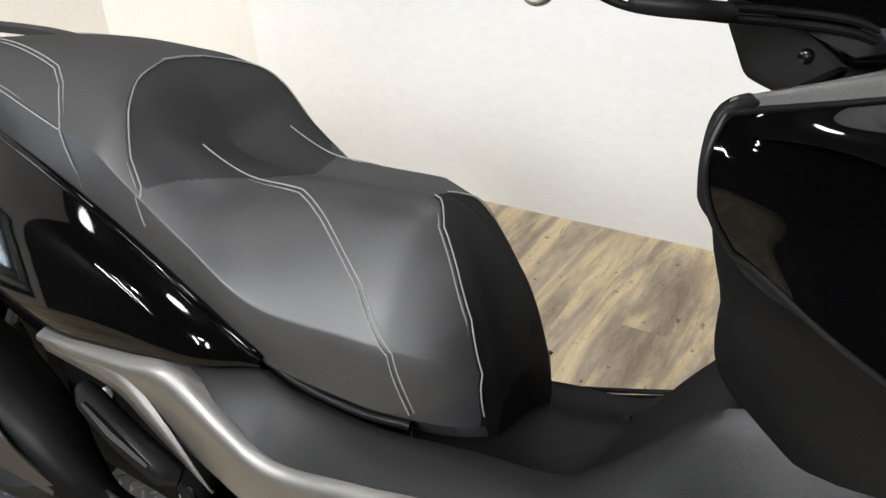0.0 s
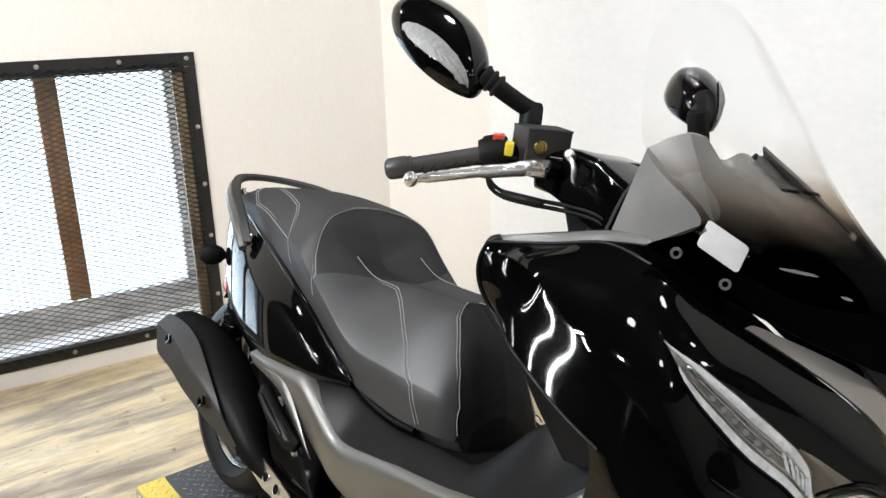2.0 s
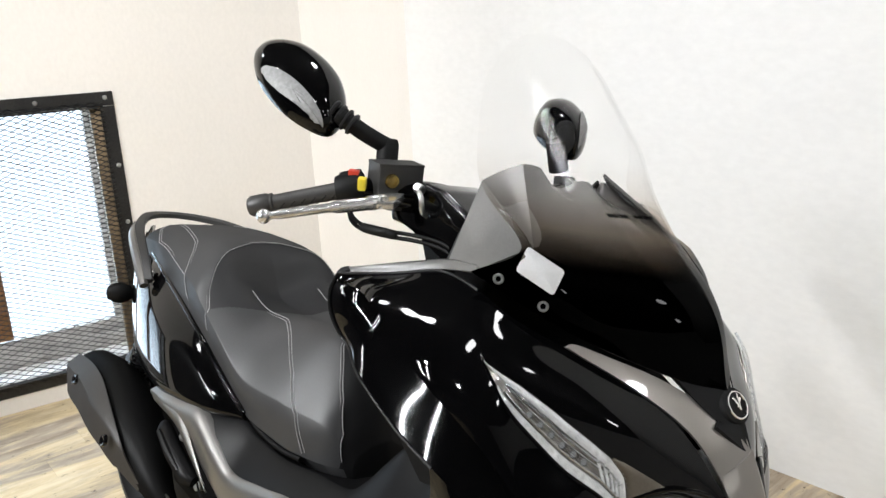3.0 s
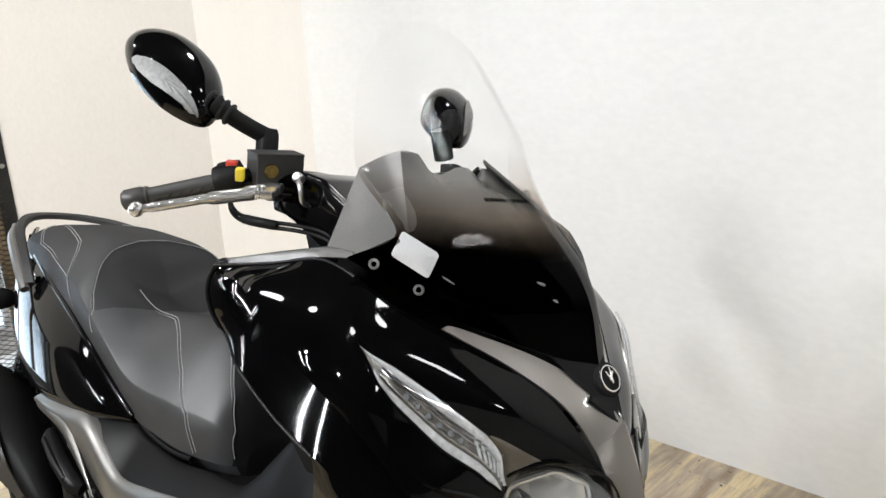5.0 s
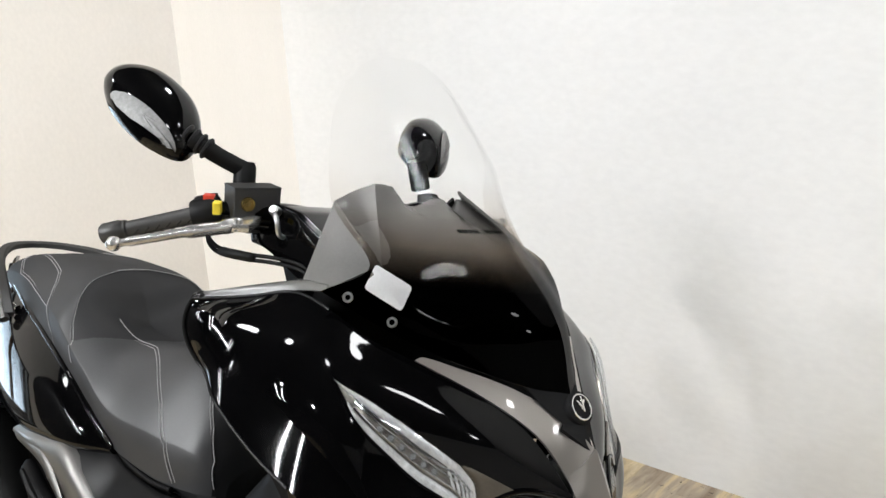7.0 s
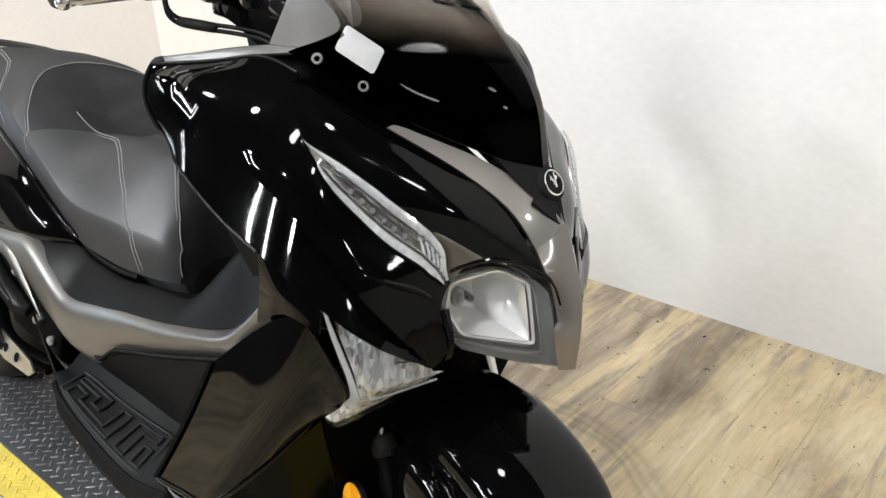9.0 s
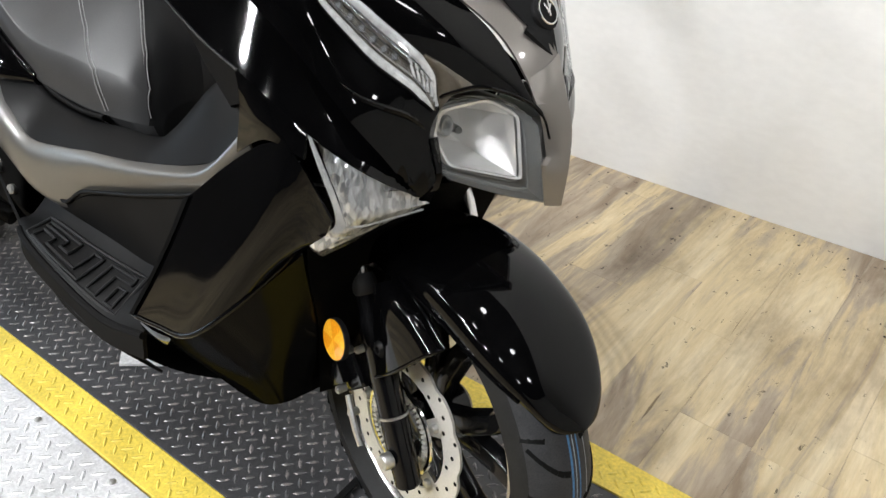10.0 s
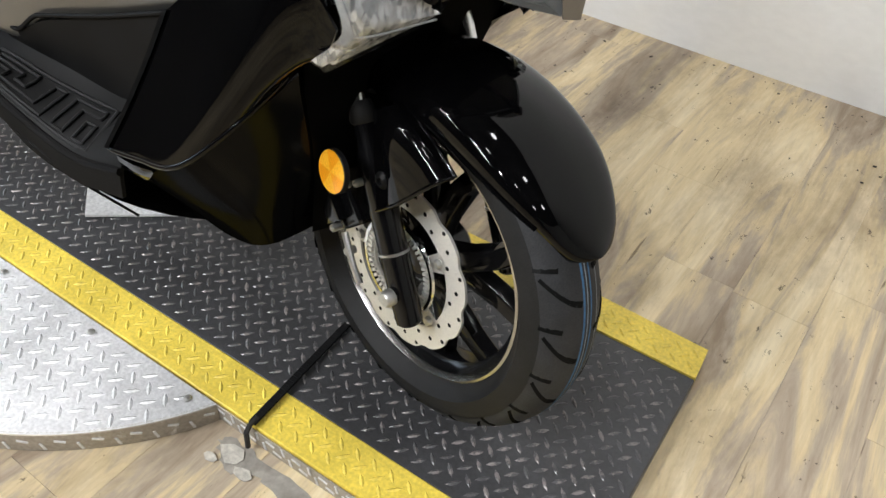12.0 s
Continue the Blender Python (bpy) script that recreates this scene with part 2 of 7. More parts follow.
def wood(name, light, dark, along, rough=0.5, streak=34.0):
    """Streaked board material; the grain runs along one local axis."""
    m = bpy.data.materials.new(name)
    m.use_nodes = True
    t = m.node_tree
    p = t.nodes["Principled BSDF"]
    co = t.nodes.new("ShaderNodeTexCoord")
    info = t.nodes.new("ShaderNodeObjectInfo")
    off = t.nodes.new("ShaderNodeVectorMath")
    off.operation = "SCALE"
    off.inputs[0].default_value = (37, 53, 11)
    t.links.new(info.outputs["Random"], off.inputs["Scale"])
    add = t.nodes.new("ShaderNodeVectorMath")
    add.operation = "ADD"
    t.links.new(co.outputs["Object"], add.inputs[0])
    t.links.new(off.outputs[0], add.inputs[1])
    mp = t.nodes.new("ShaderNodeMapping")
    scale = [streak, streak, streak]
    scale[along] = streak / 11
    mp.inputs["Scale"].default_value = scale
    t.links.new(add.outputs[0], mp.inputs["Vector"])
    n1 = t.nodes.new("ShaderNodeTexNoise")
    n1.inputs["Scale"].default_value, n1.inputs["Detail"].default_value, n1.inputs["Roughness"].default_value = 1.0, 8, 0.62
    n1.inputs["Distortion"].default_value = 0.6
    t.links.new(mp.outputs[0], n1.inputs["Vector"])
    n2 = t.nodes.new("ShaderNodeTexNoise")
    n2.inputs["Scale"].default_value, n2.inputs["Detail"].default_value, n2.inputs["Roughness"].default_value = 9.0, 8, 0.7
    t.links.new(add.outputs[0], n2.inputs["Vector"])
    ramp = t.nodes.new("ShaderNodeValToRGB")
    ramp.color_ramp.elements[0].position, ramp.color_ramp.elements[0].color = 0.36, (*dark, 1)
    ramp.color_ramp.elements[1].position, ramp.color_ramp.elements[1].color = 0.62, (*light, 1)
    mix = t.nodes.new("ShaderNodeMath")
    mix.operation = "MULTIPLY_ADD"
    mix.inputs[1].default_value = 0.45
    t.links.new(n2.outputs["Fac"], mix.inputs[0])
    half = t.nodes.new("ShaderNodeMath")
    half.operation = "MULTIPLY_ADD"
    half.inputs[1].default_value, half.inputs[2].default_value = 0.62, -0.045
    t.links.new(n1.outputs["Fac"], half.inputs[0])
    t.links.new(half.outputs[0], mix.inputs[2])
    t.links.new(mix.outputs[0], ramp.inputs[0])
    tone = t.nodes.new("ShaderNodeMapRange")
    tone.inputs["To Min"].default_value, tone.inputs["To Max"].default_value = 0.90, 1.06
    t.links.new(info.outputs["Random"], tone.inputs["Value"])
    sc = t.nodes.new("ShaderNodeVectorMath")
    sc.operation = "SCALE"
    t.links.new(ramp.outputs[0], sc.inputs[0])
    t.links.new(tone.outputs[0], sc.inputs["Scale"])
    t.links.new(sc.outputs[0], p.inputs["Base Color"])
    p.inputs["Roughness"].default_value = rough
    b = t.nodes.new("ShaderNodeBump")
    b.inputs["Strength"].default_value, b.inputs["Distance"].default_value = 0.3, 0.001
    t.links.new(n1.outputs["Fac"], b.inputs["Height"])
    t.links.new(b.outputs[0], p.inputs["Normal"])
    return m


def worn_plank():
    """Tan vinyl boards: broad pale and brown streaks along the board, grey-brown clouds, dark specks and scuffs."""
    m = bpy.data.materials.new("oak_vinyl_plank")
    m.use_nodes = True
    t = m.node_tree
    p = t.nodes["Principled BSDF"]
    geo = t.nodes.new("ShaderNodeNewGeometry")
    info = t.nodes.new("ShaderNodeObjectInfo")
    off = t.nodes.new("ShaderNodeVectorMath")
    off.operation = "SCALE"
    off.inputs[0].default_value = (37, 53, 11)
    t.links.new(info.outputs["Random"], off.inputs["Scale"])
    add = t.nodes.new("ShaderNodeVectorMath")
    add.operation = "ADD"
    t.links.new(geo.outputs["Position"], add.inputs[0])
    t.links.new(off.outputs[0], add.inputs[1])

    def noise(vec, scale, detail, rough, stretch=None, bend=0.0):
        n = t.nodes.new("ShaderNodeTexNoise")
        n.inputs["Scale"].default_value, n.inputs["Detail"].default_value = scale, detail
        n.inputs["Roughness"].default_value, n.inputs["Distortion"].default_value = rough, bend
        if stretch:
            mp = t.nodes.new("ShaderNodeMapping")
            mp.inputs["Scale"].default_value = stretch
            t.links.new(vec, mp.inputs["Vector"])
            vec = mp.outputs[0]
        t.links.new(vec, n.inputs["Vector"])
        return n.outputs["Fac"]

    def ramp(fac, stops):
        r = t.nodes.new("ShaderNodeValToRGB")
        e = r.color_ramp.elements
        e[0].position, e[0].color = stops[0][0], (*stops[0][1], 1)
        e[1].position, e[1].color = stops[-1][0], (*stops[-1][1], 1)
        for pos, col in stops[1:-1]:
            e.new(pos).color = (*col, 1)
        t.links.new(fac, r.inputs[0])
        return r.outputs[0]

    def mix(kind, a, b, amount):
        n = t.nodes.new("ShaderNodeMix")
        n.data_type, n.blend_type = "RGBA", kind
        n.inputs["Factor"].default_value = amount
        t.links.new(a, n.inputs["A"])
        t.links.new(b, n.inputs["B"])
        return n.outputs["Result"]

    half_off = t.nodes.new("ShaderNodeVectorMath")
    half_off.operation = "SCALE"
    half_off.inputs[0].default_value = (0.05, 0.6, 0.22)
    t.links.new(info.outputs["Random"], half_off.inputs["Scale"])
    drift = t.nodes.new("ShaderNodeVectorMath")
    drift.operation = "ADD"
    t.links.new(geo.outputs["Position"], drift.inputs[0])
    t.links.new(half_off.outputs[0], drift.inputs[1])
    broad = ramp(noise(drift.outputs[0], 1.0, 7, 0.66, (8.5, 1.25, 1.2), 0.8), ((0.34, (0.30, 0.228, 0.158)), (0.45, (0.45, 0.372, 0.282)), (0.53, (0.66, 0.535, 0.325)), (0.66, (0.78, 0.67, 0.465))))
    crack = ramp(noise(drift.outputs[0], 1.0, 4, 0.6, (70, 3.2, 1.0), 0.6), ((0.27, (0.30, 0.25, 0.21)), (0.315, (1, 1, 1))))
    fine = ramp(noise(add.outputs[0], 1.0, 6, 0.65, (130, 9, 130), 0.4), ((0.30, (0.62, 0.60, 0.57)), (0.60, (1.06, 1.06, 1.05))))
    cloud = ramp(noise(geo.outputs["Position"], 2.6, 7, 0.68, (1.25, 0.5, 1.0)), ((0.36, (0.50, 0.46, 0.42)), (0.50, (0.93, 0.92, 0.91)), (0.7, (1.10, 1.09, 1.06))))
    speck = ramp(noise(geo.outputs["Position"], 26, 5, 0.75, (1.3, 0.8, 1.0)), ((0.345, (0.16, 0.14, 0.13)), (0.368, (1, 1, 1))))
    col = mix("MULTIPLY", mix("MULTIPLY", mix("MULTIPLY", mix("MULTIPLY", broad, fine, 0.32), cloud, 0.8), speck, 0.85), crack, 0.85)
    # curved tyre scuffs beside the runway
    away = t.nodes.new("ShaderNodeVectorMath")
    away.operation = "DISTANCE"
    away.inputs[1].default_value = (0.69, 0.43, 0.0)
    t.links.new(geo.outputs["Position"], away.inputs[0])
    wave = noise(geo.outputs["Position"], 5, 3, 0.6)
    wob = t.nodes.new("ShaderNodeMath")
    wob.operation = "MULTIPLY_ADD"
    wob.inputs[1].default_value = 0.05
    t.links.new(wave, wob.inputs[0])
    t.links.new(away.outputs["Value"], wob.inputs[2])
    scuff = ramp(wob.outputs[0], ((0.395, (1, 1, 1)), (0.408, (0.72, 0.70, 0.68)), (0.420, (0.97, 0.97, 0.97)), (0.432, (0.74, 0.72, 0.70)), (0.445, (0.95, 0.95, 0.95)), (0.456, (0.78, 0.76, 0.74)), (0.475, (1, 1, 1))))
    col = mix("MULTIPLY", col, scuff, 0.85)
    t.links.new(col, p.inputs["Base Color"])
    r = t.nodes.new("ShaderNodeMapRange")
    r.inputs["To Min"].default_value, r.inputs["To Max"].default_value = 0.34, 0.58
    t.links.new(cloud, r.inputs["Value"])
    t.links.new(r.outputs[0], p.inputs["Roughness"])
    b = t.nodes.new("ShaderNodeBump")
    b.inputs["Strength"].default_value, b.inputs["Distance"].default_value = 0.2, 0.0008
    t.links.new(fine, b.inputs["Height"])
    t.links.new(b.outputs[0], p.inputs["Normal"])
    return m


PLANK = worn_plank()
POST = wood("stained_window_timber", (0.30, 0.155, 0.06), (0.13, 0.06, 0.022), 2, 0.5, 30)
JAMB = wood("weathered_jamb_timber", (0.26, 0.19, 0.11), (0.07, 0.05, 0.03), 2, 0.6, 30)
# weathered grey timber made paler, with the daylight on it in the colour
SILLWOOD = wood("daylit_grey_timber", (0.62, 0.60, 0.57), (0.24, 0.23, 0.22), 1, 0.6, 26)


def worn_plate(name, color, under, wear, rough, metal, scuff):
    """Painted or bare checker plate with rubbed spots and scuffs."""
    m = material(name, color, rough, metal, grain=0.18, grain_scale=160, stain=0.3, stain_scale=5, bump=0.3, rough_var=0.1)
    t = m.node_tree
    p = t.nodes["Principled BSDF"]
    co = next(n for n in t.nodes if n.bl_idname == "ShaderNodeTexCoord")
    n = t.nodes.new("ShaderNodeTexNoise")
    n.inputs["Scale"].default_value, n.inputs["Detail"].default_value, n.inputs["Roughness"].default_value = scuff, 8, 0.75
    t.links.new(co.outputs["Object"], n.inputs["Vector"])
    ramp = t.nodes.new("ShaderNodeValToRGB")
    ramp.color_ramp.elements[0].position, ramp.color_ramp.elements[0].color = wear, (0, 0, 0, 1)
    ramp.color_ramp.elements[1].position, ramp.color_ramp.elements[1].color = min(1, wear + 0.06), (1, 1, 1, 1)
    t.links.new(n.outputs["Fac"], ramp.inputs[0])
    mix = t.nodes.new("ShaderNodeMix")
    mix.data_type = "RGBA"
    src = p.inputs["Base Color"].links[0].from_socket
    t.links.new(ramp.outputs[0], mix.inputs["Factor"])
    t.links.new(src, mix.inputs["A"])
    mix.inputs["B"].default_value = (*under, 1)
    t.links.new(mix.outputs["Result"], p.inputs["Base Color"])
    return m


PLATE_BLACK = worn_plate("black_painted_plate", (0.052, 0.052, 0.055), (0.10, 0.09, 0.088), 0.64, 0.48, 0.12, 30)
PLATE_RIB = worn_plate("rubbed_black_tread", (0.115, 0.115, 0.118), (0.26, 0.235, 0.23), 0.50, 0.36, 0.5, 55)
PLATE_YELLOW = worn_plate("yellow_painted_plate", (0.86, 0.655, 0.095), (0.20, 0.13, 0.03), 0.70, 0.45, 0.0, 38)
PLATE_SILVER = worn_plate("bare_aluminium_plate", (0.80, 0.80, 0.81), (0.58, 0.58, 0.58), 0.68, 0.45, 0.3, 20)


def see_through(name, tint, steep=5.0, edge=0.55, base=0.005, rough=0.02):
    """Thin clear plastic: mostly passes light, with a glossy face."""
    m = bpy.data.materials.new(name)
    m.use_nodes = True
    t = m.node_tree
    t.nodes.remove(t.nodes["Principled BSDF"])
    out = t.nodes["Material Output"]
    tr = t.nodes.new("ShaderNodeBsdfTransparent")
    tr.inputs[0].default_value = (*tint, 1)
    gl = t.nodes.new("ShaderNodeBsdfGlossy")
    gl.inputs["Roughness"].default_value = rough
    lw = t.nodes.new("ShaderNodeLayerWeight")
    lw.inputs["Blend"].default_value = 0.5
    pw = t.nodes.new("ShaderNodeMath")
    pw.operation = "POWER"
    pw.inputs[1].default_value = steep
    t.links.new(lw.outputs["Facing"], pw.inputs[0])
    fr = t.nodes.new("ShaderNodeMath")
    fr.operation = "MULTIPLY_ADD"
    fr.inputs[1].default_value, fr.inputs[2].default_value = edge, base
    t.links.new(pw.outputs[0], fr.inputs[0])
    mx = t.nodes.new("ShaderNodeMixShader")
    t.links.new(fr.outputs[0], mx.inputs[0])
    t.links.new(tr.outputs[0], mx.inputs[1])
    t.links.new(gl.outputs[0], mx.inputs[2])
    t.links.new(mx.outputs[0], out.inputs[0])
    return m


CLEAR = see_through("clear_lens", (0.93, 0.94, 0.95), 5.0, 0.6, 0.035)
PANE = see_through("window_glass", (0.95, 0.97, 0.98))


def smoke_screen():
    """Windscreen plastic: black at its foot, fading through smoke to clear with height."""
    m = see_through("smoked_windscreen", (0.9, 0.9, 0.9), 5.0, 0.24, 0.004)
    t = m.node_tree
    co = t.nodes.new("ShaderNodeTexCoord")
    sep = t.nodes.new("ShaderNodeSeparateXYZ")
    t.links.new(co.outputs["Object"], sep.inputs[0])
    ramp = t.nodes.new("ShaderNodeValToRGB")
    e = ramp.color_ramp.elements
    e[0].position, e[0].color = 0.33, (0.002, 0.002, 0.002, 1)
    e[1].position, e[1].color = 0.64, (0.995, 0.995, 0.995, 1)
    for pos, v in ((0.37, (0.34, 0.305, 0.27)), (0.43, (0.74, 0.69, 0.64)), (0.53, (0.955, 0.945, 0.935))):
        k = e.new(pos)
        k.color = (*v, 1)
    r = t.nodes.new("ShaderNodeMapRange")
    r.inputs["From Min"].default_value, r.inputs["From Max"].default_value = 0.86, 1.28
    t.links.new(sep.outputs["Z"], r.inputs["Value"])
    t.links.new(r.outputs[0], ramp.inputs[0])
    tr = next(n for n in t.nodes if n.bl_idname == "ShaderNodeBsdfTransparent")
    t.links.new(ramp.outputs[0], tr.inputs[0])
    return m


SMOKE = smoke_screen()


def glow(name, color, strength):
    m = bpy.data.materials.new(name)
    m.use_nodes = True
    t = m.node_tree
    t.nodes.remove(t.nodes["Principled BSDF"])
    e = t.nodes.new("ShaderNodeEmission")
    e.inputs[0].default_value, e.inputs[1].default_value = (*color, 1), strength
    t.links.new(e.outputs[0], t.nodes["Material Output"].inputs[0])
    return m


DAY = glow("overcast_daylight", (0.78, 0.89, 1.0), 2.2)


# ---- mesh helpers ----
def V(*p):
    return Vector(p)


def spline(pts, n):
    """Catmull-Rom points through pts, n per span."""
    pts = [Vector(p) for p in pts]
    q = [2 * pts[0] - pts[1], *pts, 2 * pts[-1] - pts[-2]]
    out = []
    for i in range(1, len(q) - 2):
        a, b, c, d = q[i - 1 : i + 3]
        for k in range(n):
            t = k / n
            out.append(0.5 * (2 * b + (c - a) * t + (2 * a - 5 * b + 4 * c - d) * t * t + (3 * b - a - 3 * c + d) * t ** 3))
    out.append(pts[-1].copy())
    return out


def surface(rows, nu=4, nv=4):
    """A smooth grid through control rows."""
    fine = [spline(r, nv) for r in rows]
    cols = [spline(c, nu) for c in zip(*fine)]
    return [list(r) for r in zip(*cols)]


def add_grid(bm, grid, loop=False):
    vs = [[bm.verts.new(p) for p in row] for row in grid]
    for i in range(len(vs) - 1):
        for j in range(len(vs[0]) - (0 if loop else 1)):
            k = (j + 1) % len(vs[0])
            quad = [vs[i][j], vs[i + 1][j], vs[i + 1][k], vs[i][k]]
            if len({tuple(round(c, 6) for c in v.co) for v in quad}) == 4:
                bm.faces.new(quad)
            else:
                uniq = []
                for v in quad:
                    if not any((v.co - u.co).length < 1e-6 for u in uniq):
                        uniq.append(v)
                if len(uniq) == 3:
                    bm.faces.new(uniq)
    return vs


MID = -0.012            # the body's middle plane


def mirrored(grid, mid=MID):
    """Both halves of a half-grid whose first column lies on the middle plane."""
    out = []
    for row in grid:
        wide = max(abs(p.y) for p in row)
        k = 1 + mid / wide if wide > 0.03 else 1.0
        near = [V(p.x, mid - abs(p.y) * k, p.z) for p in row]
        out.append([V(p.x, 2 * mid - p.y, p.z) for p in near[:0:-1]] + near)
    return out


def shell(grid, thick=0.004):
    """A closed sheet of even thickness from a grid."""
    bm = bmesh.new()
    add_grid(bm, grid)
    bmesh.ops.remove_doubles(bm, verts=bm.verts, dist=1e-5)
    bmesh.ops.recalc_face_normals(bm, faces=bm.faces)
    bmesh.ops.solidify(bm, geom=bm.faces[:], thickness=thick)
    bmesh.ops.recalc_face_normals(bm, faces=bm.faces)
    return bm


def add_tube(bm, pts, radius, seg=8, caps=True):
    """A round tube along points; radius a number or one per point."""
    pts = [Vector(p) for p in pts]
    n = len(pts)
    rad = [radius] * n if isinstance(radius, (int, float)) else list(radius)
    rings, side = [], None
    for i, p in enumerate(pts):
        d = (pts[min(i + 1, n - 1)] - pts[max(i - 1, 0)]).normalized()
        if side is None:
            side = d.orthogonal().normalized()
        else:
            side = (side - d * side.dot(d)).normalized()
        up = d.cross(side)
        rings.append([bm.verts.new(p + rad[i] * (math.cos(a) * side + math.sin(a) * up)) for a in (2 * math.pi * k / seg for k in range(seg))])
    for a, b in zip(rings, rings[1:]):
        for k in range(seg):
            bm.faces.new((a[k], a[(k + 1) % seg], b[(k + 1) % seg], b[k]))
    if caps:
        bm.faces.new(rings[0][::-1])
        bm.faces.new(rings[-1])
    return bm


def add_box(bm, m, sx, sy, sz, bevel=0.0, seg=2):
    made = bmesh.ops.create_cube(bm, size=1, matrix=m @ Matrix.Diagonal((sx, sy, sz, 1)))
    if bevel:
        edges = list({e for v in made["verts"] for e in v.link_edges})
        bmesh.ops.bevel(bm, geom=edges, offset=bevel, segments=seg, profile=0.7, affect="EDGES")
    return bm


def add_lathe(bm, m, profile, seg=32):
    """Turn (radius, height) pairs round the local z axis of m."""
    rings = []
    for r, h in profile:
        rings.append([m @ V(r * math.cos(2 * math.pi * k / seg), r * math.sin(2 * math.pi * k / seg), h) for k in range(seg)])
    vs = [[bm.verts.new(p) for p in ring] for ring in rings]
    for a, b in zip(vs, vs[1:]):
        for k in range(seg):
            bm.faces.new((a[k], a[(k + 1) % seg], b[(k + 1) % seg], b[k]))
    return vs


def add_plate(bm, pts, up, depth):
    """A flat plate from an outline, thickened by depth along up."""
    a = [bm.verts.new(Vector(p)) for p in pts]
    b = [bm.verts.new(Vector(p) + Vector(up) * depth) for p in pts]
    bm.faces.new(a[::-1])
    bm.faces.new(b)
    n = len(a)
    for k in range(n):
        bm.faces.new((a[k], a[(k + 1) % n], b[(k + 1) % n], b[k]))


def aim_z(place, direction):
    """A pose at place whose z axis points along direction."""
    return Matrix.Translation(place) @ Vector(direction).to_track_quat("Z", "Y").to_matrix().to_4x4()


def done(bm, name, mat, smooth=True):
    bmesh.ops.recalc_face_normals(bm, faces=bm.faces)
    me = bpy.data.meshes.new(name)
    bm.to_mesh(me)
    bm.free()
    for m in mat if isinstance(mat, (list, tuple)) else [mat]:
        me.materials.append(m)
    if smooth:
        me.shade_smooth()
        me.set_sharp_from_angle(angle=radians(38))
    return me


def part(name, bm, mat, parent, label="", smooth=True):
    """One mesh object under a thing or a part."""
    ob = new(name, done(bm, name, mat, smooth))
    ob.parent = parent
    return tagged(ob, label)


def thing(name, bm, mat, label, category, group="", kind="", smooth=True):
    return tagged(new(name, done(bm, name, mat, smooth)), label, category, group, kind)


# ---- the room ----
# back wall, a boxed-in corner and the wall with the window, seen from above
BACK_L, BACK_R = V(-1.205, 1.459, 0), V(6.0, 1.603, 0)
CORNER = V(-1.622, 1.215, 0)
LEFT_A, LEFT_B = V(-1.622, 1.215, 0), V(-2.15, -5.2, 0)


def wall_strip(bm, a, b, z0, z1, thick):
    """A wall between two plan points; its thickness goes away from the room."""
    a, b = Vector(a), Vector(b)
    d = (b - a).normalized()
    n = V(-d.y, d.x, 0)
    pts = [a, b, b + n * thick, a + n * thick]
    add_plate(bm, [p + V(0, 0, z0) for p in pts], (0, 0, 1), z1 - z0)


WALLTOP = CEIL + 0.1
bm = bmesh.new()
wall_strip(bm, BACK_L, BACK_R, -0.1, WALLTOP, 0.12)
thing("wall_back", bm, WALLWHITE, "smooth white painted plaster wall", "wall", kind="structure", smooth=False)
bm = bmesh.new()
wall_strip(bm, CORNER, BACK_L, -0.1, WALLTOP, 0.12)
thing("wall_corner", bm, WALLPAINT, "off-white boxed-in wall corner set at an angle", "wall", kind="structure", smooth=False)

# wall with the window: a frame of reference along the wall
LU = (LEFT_A - LEFT_B).normalized()            # along the wall, towards the corner
LN = V(LU.y, -LU.x, 0)                         # into the room
LM = Matrix((( LN.x, LU.x, 0, 0), (LN.y, LU.y, 0, 0), (0, 0, 1, 0), (0, 0, 0, 1)))
WALL_O = LEFT_A - LU * (LEFT_A.y / LU.y)       # the wall's point abreast of the origin
LM.translation = WALL_O
WY0, WY1, WZ0, WZ1 = -1.12, 0.385, 0.105, 1.125


def wall_y(p):
    return LU.dot(Vector(p) - WALL_O)


LY0, LY1 = wall_y(LEFT_B), wall_y(LEFT_A)
bm = bmesh.new()
D = 0.15
for y0, y1, z0, z1 in ((WY0 - 0.18, WY0, -0.1, WALLTOP), (WY1, LY1, -0.1, WALLTOP), (WY0, WY1, -0.1, WZ0), (WY0, WY1, WZ1, WALLTOP)):
    add_box(bm, LM @ pose(-D / 2, (y0 + y1) / 2, (z0 + z1) / 2), D, y1 - y0, z1 - z0)
thing("wall_window", bm, WALLPAINT, "off-white painted wall round a caged window", "wall", kind="structure", smooth=False)

# unseen end of the window wall, guessed dark so the gloss tail reflects black
bm = bmesh.new()
add_box(bm, LM @ pose(-D / 2, (LY0 + WY0 - 0.18) / 2, (WALLTOP - 0.1) / 2), D, WY0 - 0.18 - LY0, WALLTOP + 0.1)
thing("wall_left", bm, DARKWALL, "unseen plain dark wall that keeps reflections black", "wall", kind="structure", smooth=False)
# unseen wall, assumed white so that it brightens lamps and forward-facing parts
bm = bmesh.new()
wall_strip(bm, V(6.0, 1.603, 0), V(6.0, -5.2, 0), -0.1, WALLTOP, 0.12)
thing("wall_right", bm, WALLWHITE, "unseen plain wall, white to brighten the scooter's front", "wall", kind="structure", smooth=False)
# unseen closing wall, kept dark for black reflections in the paint
bm = bmesh.new()
wall_strip(bm, V(6.0, -5.2, 0), V(-2.15, -5.2, 0), -0.1, WALLTOP, 0.12)
thing("wall_front", bm, DARKWALL, "unseen plain dark wall that keeps reflections black", "wall", kind="structure", smooth=False)
bm = bmesh.new()
